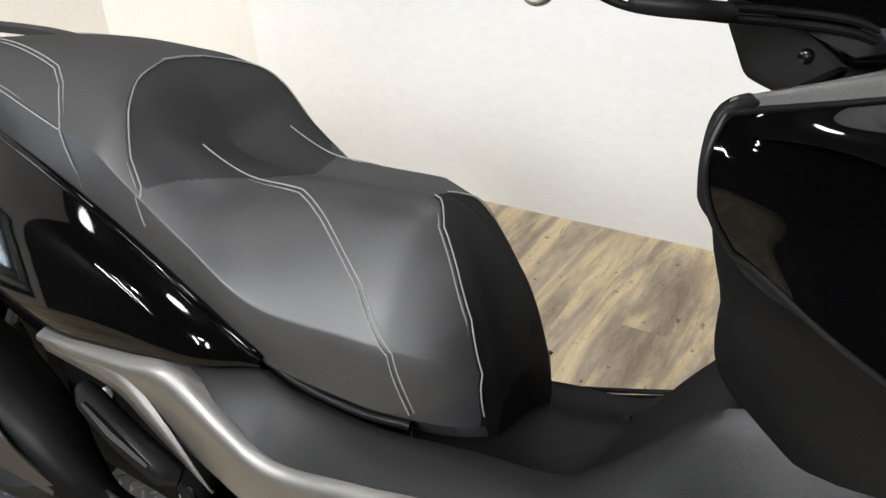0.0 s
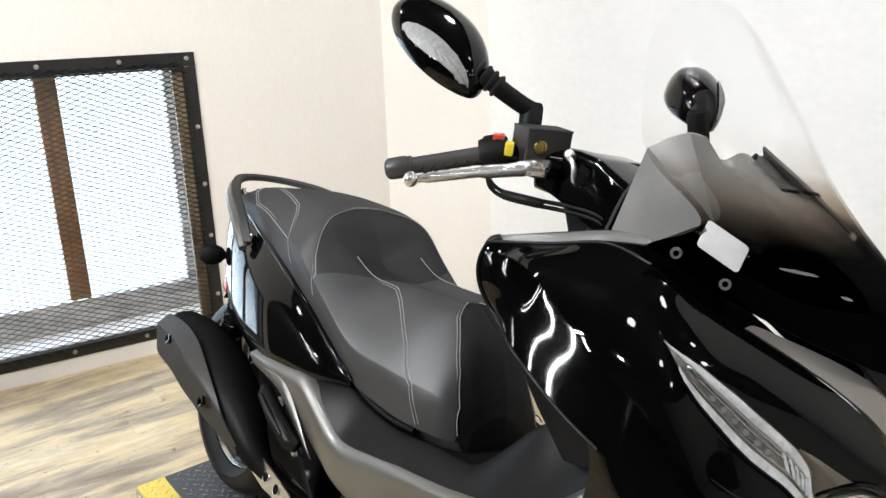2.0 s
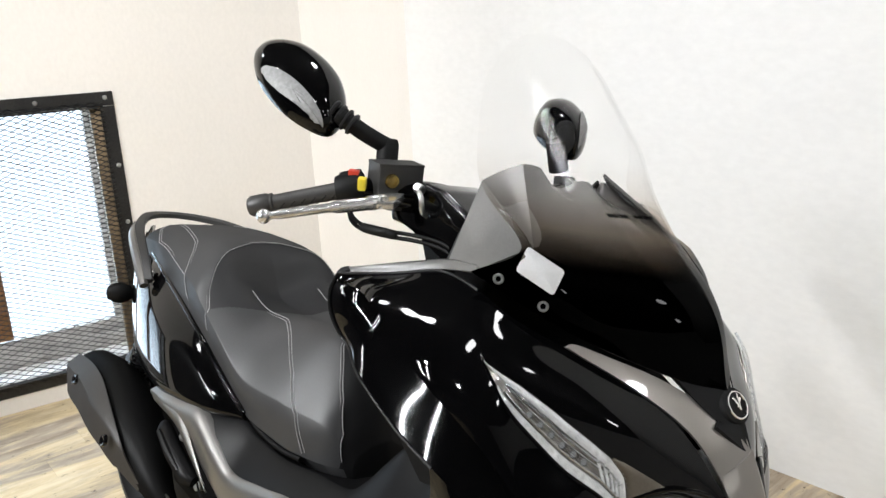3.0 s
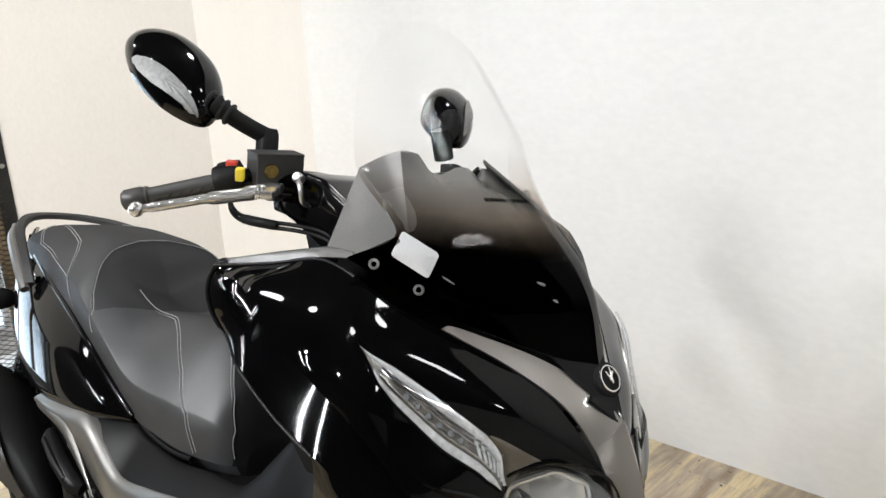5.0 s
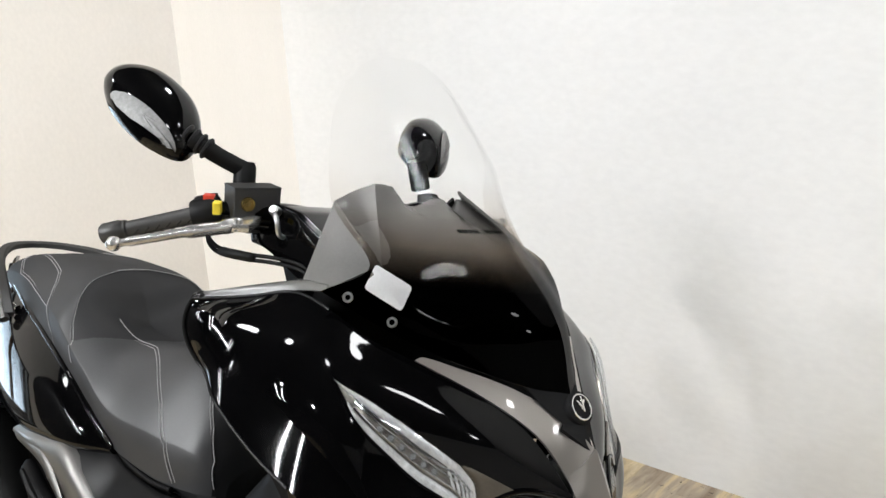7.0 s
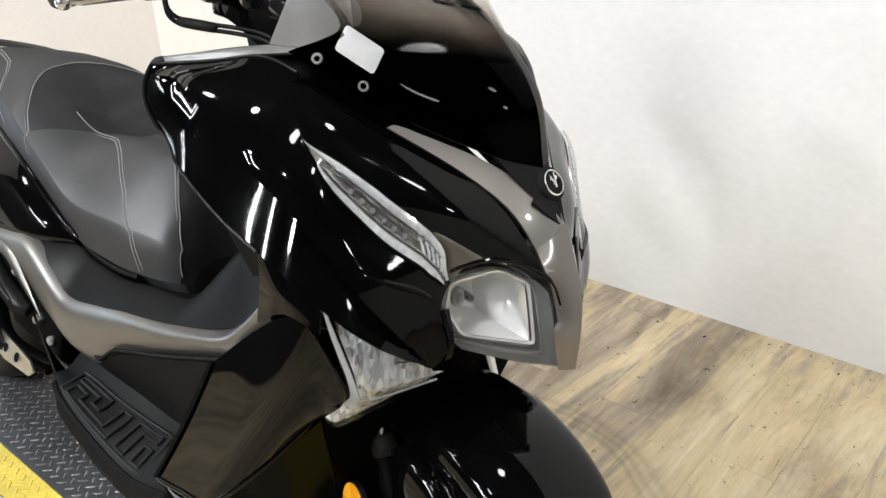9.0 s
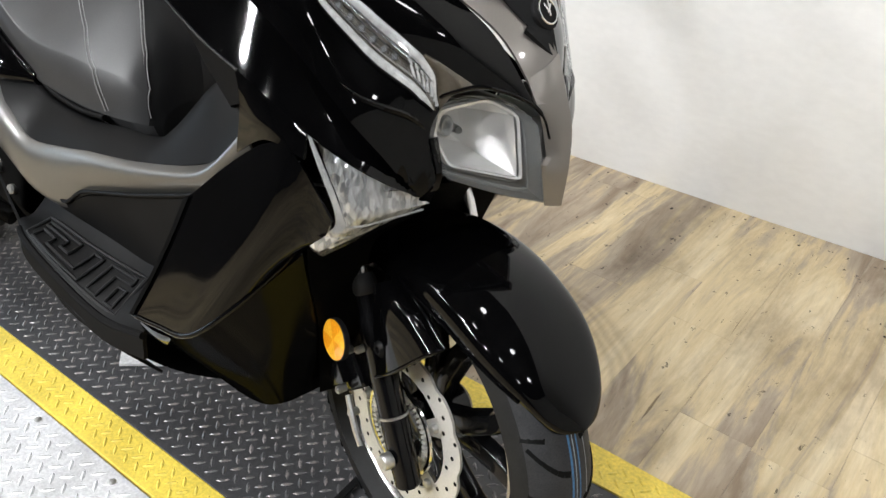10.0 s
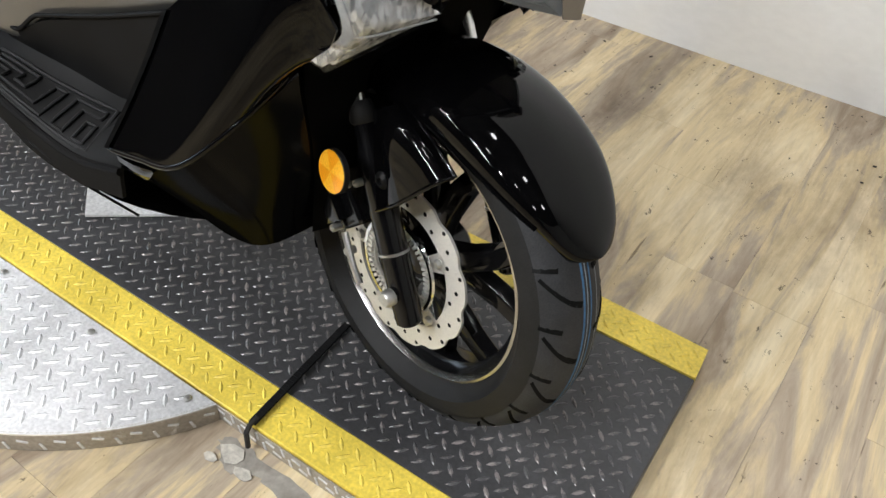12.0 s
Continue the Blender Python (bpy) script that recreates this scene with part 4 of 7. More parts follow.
seat = part("seat", bm, [VINYL, VINYL_DARK, VINYL_SHADED], scooter, "charcoal vinyl two-level seat with grey double stitching")


def seam(way, side, off, radius=0.0009):
    """One row of thread along (x, v) marks on the seat."""
    dense = []
    for (x0, v0), (x1, v1) in zip(way, way[1:]):
        n = max(3, int(30 * max(abs(x1 - x0) * 4, abs(v1 - v0))))
        dense += [(x0 + (x1 - x0) * k / n, v0 + (v1 - v0) * k / n) for k in range(n)]
    dense.append(way[-1])
    pts = [seat_at(x, v, side, 0.0006) for x, v in dense]
    line = []
    for k, p in enumerate(pts):
        d = (pts[min(k + 1, len(pts) - 1)] - pts[max(k - 1, 0)]).normalized()
        line.append(p + d.cross(V(0, -0.6 * side, 0.8)).normalized() * off)
    bm = bmesh.new()
    add_tube(bm, line, radius, 5)
    return bm


for way in (((0.02, 0.74), (0.10, 0.86), (0.165, 0.985), (0.21, 1.22), (0.28, 1.62), (0.33, 2.05), (0.352, 2.75), (0.357, 2.9)),
            ((0.298, 0.22), (0.312, 0.42), (0.336, 0.98), (0.362, 1.2), (0.389, 1.46), (0.410, 1.85), (0.418, 2.7)),
            ((-0.09, 0.0), (-0.09, 0.275), (-0.06, 0.875), (-0.035, 1.35), (-0.01, 1.7), (0.015, 1.9), (0.028, 2.3), (0.03, 2.8)),
            ((-0.455, 0.83), (-0.43, 1.4), (-0.349, 1.94), (-0.212, 2.0), (-0.117, 2.0)),
            ((-0.384, 0.83), (-0.252, 1.16), (-0.18, 1.3), (-0.150, 1.5), (-0.125, 1.8), (-0.113, 2.0), (-0.092, 2.4), (-0.088, 2.85))):
    for side in SIDES:
        for off in (-0.0028, 0.0028):
            part("stitching", seam(way, side, off), THREAD, seat, "pale grey stitching")

# -- tail fairing: x, then upper (y, z), belly (y, z), lower (y, z)
TAIL = [
    (0.178, 0.164, 0.590, 0.170, 0.584, 0.166, 0.576),
    (0.10, 0.170, 0.630, 0.196, 0.605, 0.202, 0.572),
    (0.0, 0.170, 0.678, 0.206, 0.640, 0.214, 0.566),
    (-0.12, 0.166, 0.722, 0.212, 0.662, 0.218, 0.560),
    (-0.26, 0.155, 0.762, 0.200, 0.690, 0.206, 0.575),
    (-0.40, 0.132, 0.790, 0.172, 0.715, 0.172, 0.605),
    (-0.54, 0.095, 0.806, 0.125, 0.740, 0.120, 0.645),
    (-0.68, 0.040, 0.812, 0.058, 0.765, 0.052, 0.700),
]
for side in SIDES:
    rows = []
    for x, y0, z0, y1, z1, y2, z2 in TAIL:
        rows.append(sided([(x, y0 - 0.012, z0 + 0.004), (x, y0, z0), (x, y1, z1), (x, y2, z2), (x, y2 - 0.02, z2 - 0.012)], side))
    tail = part("tail_fairing", shell(surface(rows, 5, 5), 0.004), GLOSS, scooter, "gloss-black tail side panel")
    bm = bmesh.new()
    add_tube(bm, spline(sided([(x, y0 + 0.002, z0 - 0.001) for x, y0, z0, *rest in TAIL[:6]], side), 6), [0.0035] + [0.0065] * 30, 12)
    part("tail_edge", bm, GLOSS, tail)
    # lower rear panel, set in
    rows = []
    for x, y0, z0, y1, z1 in ((-0.02, 0.208, 0.56, 0.19, 0.53), (-0.14, 0.212, 0.556, 0.19, 0.505), (-0.28, 0.20, 0.575, 0.175, 0.515), (-0.42, 0.165, 0.60, 0.14, 0.545), (-0.56, 0.11, 0.64, 0.09, 0.60)):
        rows.append(sided([(x, y0 - 0.012, z0 + 0.008), (x, (y0 + y1) / 2 + 0.004 - 0.008, (z0 + z1) / 2), (x, y1 - 0.01, z1)], side))
    part("tail_lower_panel", shell(surface(rows, 4, 4), 0.004), GLOSS, scooter)
    # plain bars where the model lettering stands
    if side == 1:
        for k in range(7):
            bm = bmesh.new()
            p = V(-0.45 + 0.022 * k, -0.157 - 0.0055 * k, 0.722 - 0.010 * k)
            add_box(bm, Matrix.Translation(p) @ pose(0, 0, 0, 4, 24, -14), 0.012, 0.004, 0.011, 0.001, 1)
            part("badge_bar", bm, CHROME, tail, "small silver badge bar")

# tail end cap, red rear lamp and plate holder
bm = bmesh.new()
add_grid(bm, surface([[V(-0.66, -0.05, 0.785), V(-0.70, 0, 0.785), V(-0.66, 0.05, 0.785)], [V(-0.675, -0.07, 0.765), V(-0.725, 0, 0.755), V(-0.675, 0.07, 0.765)], [V(-0.63, -0.075, 0.69), V(-0.68, 0, 0.68), V(-0.63, 0.075, 0.69)]], 4, 4))
bmesh.ops.solidify(bm, geom=bm.faces[:], thickness=0.004)
part("tail_lamp", bm, REDLENS, scooter, "red rear lamp")
bm = bmesh.new()
add_plate(bm, [V(-0.56, -0.055, 0.66), V(-0.70, -0.05, 0.50), V(-0.71, 0.05, 0.50), V(-0.57, 0.055, 0.66)], (0.7, 0, 0.7), 0.008)
part("plate_bracket", bm, MATTE, scooter, "matte black rear bracket")
bm = bmesh.new()
add_plate(bm, sided([(-0.575, 0.085, 0.555), (-0.58, 0.088, 0.462), (-0.515, 0.09, 0.462), (-0.515, 0.088, 0.50), (-0.54, 0.087, 0.505), (-0.545, 0.085, 0.555)], 1), (0, 1, 0), 0.05)
part("hanger_bracket", bm, MATTE, scooter)
for side in SIDES:
    bm = bmesh.new()
    add_lathe(bm, aim_z(V(-0.585, -0.088 * side, 0.575), (-0.3, -side, 0.1)), ((0.0001, 0.012), (0.018, 0.011), (0.026, 0.006), (0.028, 0.0)), 20)
    part("rear_reflector", bm, REDLENS, scooter, "round red reflector")
    bm = bmesh.new()
    m = aim_z(V(-0.559, -0.150 * side, 0.656), (-0.25, -side, 0.0))
    add_lathe(bm, m @ Matrix.Diagonal((1.0, 1.35, 1, 1)), ((0.0001, 0.036), (0.012, 0.032), (0.019, 0.016), (0.020, 0.0), (0.015, -0.02), (0.007, -0.03), (0.0065, -0.075), (0.0001, -0.076)), 20)
    part("rear_indicator", bm, MATTE, scooter, "black rear turn indicator on a short stalk")

# grab rails
rail_half = [(-0.288, 0.185, 0.743), (-0.345, 0.178, 0.792), (-0.43, 0.160, 0.830), (-0.51, 0.128, 0.846), (-0.59, 0.086, 0.851), (-0.632, 0.045, 0.852), (-0.642, 0.012, 0.852)]
path = spline(sided(rail_half, 1), 5) + spline(sided(rail_half, -1), 5)[::-1][1:]
bm = bmesh.new()
rings = []
for k, p in enumerate(path):
    d = (path[min(k + 1, len(path) - 1)] - path[max(k - 1, 0)]).normalized()
    out = d.cross(V(0, 0, 1)).normalized()
    up = out.cross(d).normalized()
    rings.append([p + out * a + up * b for a, b in ((0.010, 0.003), (0.005, 0.008), (-0.011, 0.007), (-0.015, 0.0), (-0.010, -0.007), (0.007, -0.009))])
vs = add_grid(bm, rings, loop=True)
bm.faces.new(vs[0])
bm.faces.new(vs[-1])
rail = part("grab_rail", bm, RAIL, scooter, "dark grey pillion grab rail round the tail")
for side in SIDES:
    bm = bmesh.new()
    tri_pts = spline(sided([(-0.284, 0.197, 0.733), (-0.343, 0.193, 0.784), (-0.43, 0.177, 0.825), (-0.51, 0.145, 0.844)], side), 5)
    add_tube(bm, tri_pts, [0.005 + 0.0075 * math.sin(math.pi * min(1, 0.25 + 0.75 * k / (len(tri_pts) - 1))) for k in range(len(tri_pts))], 8)
    part("rail_trim", bm, SILVER, rail, "silver edge of the grab rail")
    bm = bmesh.new()
    add_lathe(bm, aim_z(V(-0.318, -0.168 * side, 0.752), (0, -side, 0.4)), ((0.0001, 0.008), (0.008, 0.008), (0.011, 0.004), (0.012, 0)), 14)
    part("rail_bolt", bm, CHROME, rail, "bright rail bolt")
# seat-to-tail gap filler
bm = bmesh.new()
add_grid(bm, surface([[V(x, -w, z), V(x, 0, z + 0.01), V(x, w, z)] for x, w, z in ((-0.69, 0.05, 0.795), (-0.56, 0.10, 0.765), (-0.40, 0.145, 0.745), (-0.2, 0.165, 0.70), (0.0, 0.17, 0.64), (0.17, 0.165, 0.57), (0.40, 0.14, 0.54))], 3, 3))
bmesh.ops.solidify(bm, geom=bm.faces[:], thickness=0.004)
part("seat_base", bm, MATTE, scooter)

# -- silver side panels: x, upper z, lower z, width
SILV = [
    (-0.135, 0.548, 0.515, 0.212), (-0.06, 0.556, 0.512, 0.216), (0.02, 0.562, 0.500, 0.214), (0.082, 0.566, 0.470, 0.211), (0.155, 0.528, 0.435, 0.208),
    (0.225, 0.497, 0.405, 0.204), (0.33, 0.514, 0.408, 0.203), (0.41, 0.531, 0.458, 0.204), (0.53, 0.553, 0.500, 0.206), (0.66, 0.587, 0.545, 0.210),
    (0.71, 0.612, 0.566, 0.213), (0.755, 0.652, 0.605, 0.218), (0.80, 0.697, 0.645, 0.226),
]
for side in SIDES:
    rows = []
    for x, zt, zb, w in SILV:
        if side < 0:
            zt, zb = zt - 0.10, zb - 0.10
        rows.append(sided([(x, w - 0.016, zt + 0.002), (x, w, zt - 0.006), (x, w + 0.006, zt - 0.3 * (zt - zb)), (x, w - 0.004, zb + 0.012), (x, w - 0.018, zb)], side))
    silver = part("side_panel", shell(surface(rows, 4, 4), 0.004), SILVER, scooter, "warm silver painted side panel")
    # raised arrow facet near the rear
    rows = [sided(r, side) for r in ([(-0.125, 0.219, 0.545), (-0.125, 0.2215, 0.534), (-0.125, 0.217, 0.522)], [(0.0, 0.222, 0.548), (0.0, 0.2265, 0.533), (0.0, 0.222, 0.515)],
                                     [(0.055, 0.219, 0.52), (0.055, 0.2245, 0.505), (0.055, 0.218, 0.482)], [(0.145, 0.2145, 0.432), (0.147, 0.215, 0.430), (0.147, 0.2145, 0.428)])]
    part("panel_facet", shell(surface(rows, 5, 4), 0.003), SILVER, silver)
    # pillion peg folded into the panel's foot
    bm = bmesh.new()
    add_tube(bm, sided([(-0.065, 0.212, 0.487), (-0.04, 0.222, 0.485), (0.02, 0.226, 0.462), (0.085, 0.224, 0.437), (0.10, 0.216, 0.432)], side), [0.012, 0.018, 0.0195, 0.019, 0.012], 10)
    peg = part("pillion_peg", bm, TRIM, scooter, "grey rubber-topped folded pillion footpeg")
    bm = bmesh.new()
    add_tube(bm, sided([(-0.03, 0.240, 0.492), (0.02, 0.243, 0.472), (0.075, 0.240, 0.449)], side), [0.004, 0.0065, 0.004], 6)
    part("peg_pad", bm, MATTE, peg)

# -- dark tray and centre tunnel: x, middle z, lip z, outer z
TUNNEL = [
    (0.08, 0.53, 0.580, 0.568), (0.16, 0.53, 0.577, 0.532), (0.225, 0.53, 0.560, 0.501), (0.33, 0.535, 0.557, 0.517), (0.43, 0.545, 0.572, 0.537),
    (0.52, 0.556, 0.583, 0.554), (0.56, 0.592, 0.610, 0.563), (0.60, 0.648, 0.652, 0.574), (0.65, 0.705, 0.700, 0.590), (0.71, 0.735, 0.706, 0.617), (0.76, 0.76, 0.725, 0.66), (0.80, 0.78, 0.765, 0.703),
]
half = []
for x, zc, zl, zo in TUNNEL:
    half.append([V(x, 0, zc), V(x, -0.09, zc + 0.004), V(x, -0.142, zl - 0.010), V(x, -0.158, zl), V(x, -0.180, (zl + zo) / 2 + 0.004), V(x, -0.202, zo - 0.002)])
tray = [[V(p.x, p.y, p.z - 0.45 * max(0.0, p.y - MID)) for p in row] for row in mirrored(surface(half, 4, 4))]      # the far half falls away
tunnel = part("tunnel_cover", shell(tray, 0.004), TRIM, scooter, "satin dark grey trim tray and centre tunnel below the seat")
for side in SIDES:
    bm = bmesh.new()
    add_tube(bm, spline(sided([(0.155, 0.152, 0.588), (0.22, 0.157, 0.571), (0.30, 0.155, 0.563), (0.36, 0.150, 0.566)], side), 6), 0.0050, 10)
    part("tray_bead", bm, TRIM, tunnel)
    bm = bmesh.new()
    add_tube(bm, spline(sided([(0.355, 0.135, 0.553), (0.365, 0.155, 0.563), (0.372, 0.165, 0.552)], side), 5), 0.0013, 5)
    part("panel_joint", bm, DEEP, tunnel)
bm = bmesh.new()
add_box(bm, pose(0.545, -0.03, 0.583, 0, -35, 0), 0.010, 0.005, 0.004, 0.001)
part("seat_latch", bm, MATTE, tunnel, "small black latch")

# -- footboards
for side in SIDES:
    rows = [sided(r, side) for r in ([(0.20, 0.15, 0.40), (0.20, 0.19, 0.352), (0.20, 0.215, 0.345), (0.20, 0.216, 0.315)], [(0.30, 0.17, 0.408), (0.30, 0.20, 0.372), (0.30, 0.250, 0.356), (0.30, 0.256, 0.32)],
                                     [(0.42, 0.175, 0.408), (0.42, 0.205, 0.372), (0.42, 0.262, 0.345), (0.42, 0.267, 0.306)], [(0.545, 0.18, 0.40), (0.545, 0.205, 0.376), (0.545, 0.262, 0.332), (0.545, 0.268, 0.288)],
                                     [(0.645, 0.20, 0.43), (0.645, 0.22, 0.40), (0.645, 0.262, 0.352), (0.645, 0.262, 0.30)])]
    board = part("footboard", shell(surface(rows, 5, 4), 0.006), MATTE, scooter, "black ribbed footboard")
    g = surface(rows, 5, 4)
    # raised rubber ribs and a looped frame
    def on_board(a, b):
        """A point on the mat: a along it from the rear (0 to 1), b across it from the inner edge (0 to 1)."""
        i, j = 4 + 12 * a, 4 + 4 * b
        i0, j0 = min(int(i), len(g) - 2), min(int(j), len(g[0]) - 2)
        return g[i0][j0].lerp(g[i0 + 1][j0], i - i0).lerp(g[i0][j0 + 1].lerp(g[i0 + 1][j0 + 1], i - i0), j - j0) + V(0, 0, 0.003)

    for ring in (((0.06, 0.14), (0.42, 0.14), (0.42, 0.52), (0.33, 0.52), (0.33, 0.30), (0.06, 0.30), (0.06, 0.14)),
                 ((0.10, 0.46), (0.25, 0.46), (0.25, 0.70), (0.55, 0.70), (0.55, 0.14), (0.63, 0.14), (0.63, 0.86), (0.10, 0.86), (0.10, 0.46)),
                 ((0.71, 0.14), (0.94, 0.14), (0.94, 0.30), (0.79, 0.30), (0.79, 0.86), (0.71, 0.86), (0.71, 0.14)),
                 ((0.87, 0.46), (0.95, 0.46), (0.95, 0.86), (0.87, 0.86), (0.87, 0.46))):
        bm = bmesh.new()
        line = []
        for (a0, b0), (a1, b1) in zip(ring, ring[1:]):
            line += [on_board(a0 + (a1 - a0) * q / 4, b0 + (b1 - b0) * q / 4) for q in range(4)]
        add_tube(bm, line + [line[0]], 0.0026, 6, False)
        part("tread_rib", bm, RUBBER, board, "raised looped tread")
    bm = bmesh.new()
    add_tube(bm, [g[i][9] + V(0, 0, 0.002) for i in range(2, len(g))], 0.006, 8)
    part("board_edge", bm, TRIM, board, "rounded outer edge")
    bm = bmesh.new()
    loop = [g[i][4] + V(0, 0, 0.003) for i in range(4, 17)] + [g[i][8] + V(0, 0.004 * side, 0.002) for i in range(16, 3, -1)]
    add_tube(bm, loop + [loop[0]], 0.0032, 6, False)
    part("tread_border", bm, RUBBER, board)
    # inner side panel between footboard and silver panel
    rows = [sided(r, side) for r in ([(0.275, 0.188, 0.415), (0.275, 0.186, 0.398), (0.275, 0.178, 0.385)], [(0.345, 0.206, 0.425), (0.345, 0.196, 0.405), (0.345, 0.182, 0.388)], [(0.41, 0.209, 0.460), (0.42, 0.199, 0.425), (0.43, 0.184, 0.388)],
                                     [(0.55, 0.210, 0.508), (0.55, 0.201, 0.45), (0.54, 0.186, 0.385)], [(0.72, 0.216, 0.570), (0.685, 0.208, 0.49), (0.625, 0.195, 0.385)])]
    inner = part("leg_side_panel", shell(surface(rows, 4, 4), 0.005), MATTE, scooter, "matte black inner panel above the footboard")
    bm = bmesh.new()
    add_tube(bm, spline(sided([(0.275, 0.188, 0.415), (0.345, 0.208, 0.427), (0.39, 0.212, 0.459), (0.42, 0.212, 0.471), (0.55, 0.213, 0.511), (0.72, 0.219, 0.572)], side), 5), 0.0035, 8)
    part("panel_edge", bm, TRIM, inner)
    # under-skirt
    rows = [sided(r, side) for r in ([(0.05, 0.19, 0.42), (0.05, 0.16, 0.33), (0.05, 0.12, 0.26)], [(0.22, 0.215, 0.33), (0.22, 0.20, 0.29), (0.22, 0.15, 0.22)], [(0.42, 0.264, 0.31), (0.42, 0.245, 0.275), (0.42, 0.17, 0.20)], [(0.56, 0.262, 0.292), (0.56, 0.235, 0.262), (0.56, 0.17, 0.20)])]
    part("under_skirt", shell(surface(rows, 4, 4), 0.004), MATTE, scooter)

# -- lower front side panels (gloss): upper and lower edges from rear to front
for side in SIDES:
    edge_low = [(0.640, 0.277, 0.378), (0.700, 0.280, 0.390), (0.775, 0.284, 0.412), (0.835, 0.262, 0.475), (0.880, 0.220, 0.550)]
    rear = [(0.722, 0.254, 0.578), (0.697, 0.260, 0.510), (0.668, 0.268, 0.440), edge_low[0]]
    rows = [sided(r, side) for r in (rear, [(0.80, 0.255, 0.648), (0.775, 0.262, 0.560), (0.742, 0.271, 0.470), edge_low[1]],
                                     [(0.86, 0.257, 0.690), (0.845, 0.265, 0.600), (0.815, 0.274, 0.505), edge_low[2]],
                                     [(0.905, 0.258, 0.690), (0.897, 0.260, 0.630), (0.872, 0.262, 0.555), edge_low[3]],
                                     [(0.955, 0.242, 0.628), (0.945, 0.238, 0.605), (0.922, 0.232, 0.585), edge_low[4]])]
    low = part("lower_side_fairing", shell(surface(rows, 5, 5), 0.004), GLOSS, scooter, "gloss-black lower front side panel")
    bm = bmesh.new()
    add_tube(bm, spline(sided([(x, y + 0.001, z - 0.001) for x, y, z in edge_low], side), 6), [0.0015] + [0.0034] * 23 + [0.0015], 10)
    part("crease_edge", bm, GLOSS, low, "sharp lower crease")
    bm = bmesh.new()
    add_grid(bm, [spline(sided([(x + dx, y + dy, z + dz) for x, y, z in rear], side), 6) for dx, dy, dz in ((0.004, 0.0035, 0.002), (-0.006, 0.003, -0.002), (-0.010, -0.006, -0.004), (-0.006, -0.040, 0.0))])
    bmesh.ops.solidify(bm, geom=bm.faces[:], thickness=0.002)
    part("rear_border", bm, TRIM, low, "satin black rear border")
    rows = [sided(r, side) for r in ([(0.636, 0.268, 0.374), (0.605, 0.232, 0.330), (0.575, 0.170, 0.285)], [(0.700, 0.276, 0.386), (0.680, 0.232, 0.325), (0.655, 0.165, 0.262)],
                                     [(0.774, 0.279, 0.407), (0.760, 0.220, 0.325), (0.74, 0.150, 0.240)], [(0.832, 0.256, 0.470), (0.822, 0.190, 0.355), (0.80, 0.14, 0.255)], [(0.876, 0.200, 0.545), (0.865, 0.13, 0.40), (0.83, 0.08, 0.28)])]
    part("belly_fairing", shell(surface(rows, 5, 5), 0.004), UNDER, scooter, "gloss-black belly panel")
    rows = [sided(r, side) for r in ([(0.648, 0.271, 0.368), (0.650, 0.268, 0.356), (0.652, 0.260, 0.344)], [(0.690, 0.277, 0.374), (0.692, 0.273, 0.362), (0.694, 0.262, 0.350)], [(0.722, 0.276, 0.380), (0.722, 0.2755, 0.378), (0.722, 0.274, 0.376)])]
    part("belly_ledge", shell(surface(rows, 4, 3), 0.003), GLOSS, low)
# dark inner body behind the front wheel, its shade put into the near-black
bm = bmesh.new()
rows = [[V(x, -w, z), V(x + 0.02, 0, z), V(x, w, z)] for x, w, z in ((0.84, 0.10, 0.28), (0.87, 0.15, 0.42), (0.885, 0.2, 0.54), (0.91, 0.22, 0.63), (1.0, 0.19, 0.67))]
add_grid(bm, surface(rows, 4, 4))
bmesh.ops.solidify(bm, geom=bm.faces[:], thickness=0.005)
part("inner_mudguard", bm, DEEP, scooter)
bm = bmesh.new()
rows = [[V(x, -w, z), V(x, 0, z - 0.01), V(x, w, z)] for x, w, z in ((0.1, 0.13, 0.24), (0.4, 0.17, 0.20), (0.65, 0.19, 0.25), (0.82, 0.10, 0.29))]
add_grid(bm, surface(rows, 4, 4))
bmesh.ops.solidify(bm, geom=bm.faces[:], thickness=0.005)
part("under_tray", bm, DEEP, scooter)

# -- front fairing wings: rows from the rear tip to the headlamp, columns from upper edge to lower edge
WING_REAR = [
    [(0.627, 0.294, 0.944), (0.623, 0.299, 0.925), (0.624, 0.300, 0.906), (0.631, 0.297, 0.886), (0.644, 0.290, 0.866)],
    [(0.700, 0.262, 0.958), (0.700, 0.292, 0.935), (0.705, 0.303, 0.900), (0.705, 0.290, 0.866), (0.712, 0.286, 0.830)],
    [(0.760, 0.237, 0.972), (0.765, 0.278, 0.940), (0.775, 0.298, 0.885), (0.780, 0.280, 0.838), (0.790, 0.278, 0.790)],
    [(0.822, 0.233, 0.962), (0.835, 0.272, 0.935), (0.845, 0.291, 0.868), (0.855, 0.272, 0.815), (0.868, 0.263, 0.757)],
]
WING_FRONT = [
    [(0.870, 0.211, 0.936), (0.880, 0.241, 0.907), (0.903, 0.270, 0.849), (0.915, 0.258, 0.790), (0.930, 0.246, 0.720)],
    [(0.921, 0.162, 0.907), (0.930, 0.194, 0.868), (0.947, 0.222, 0.817), (0.972, 0.231, 0.758), (0.985, 0.222, 0.694)],
    [(1.002, 0.082, 0.848), (0.992, 0.124, 0.829), (0.985, 0.170, 0.799), (0.998, 0.187, 0.747), (1.014, 0.174, 0.664)],
    [(1.063, 0.044, 0.771), (1.038, 0.080, 0.785), (1.014, 0.130, 0.781), (1.011, 0.165, 0.736), (1.023, 0.155, 0.683)],
]
WING = WING_REAR + WING_FRONT
WN = 12
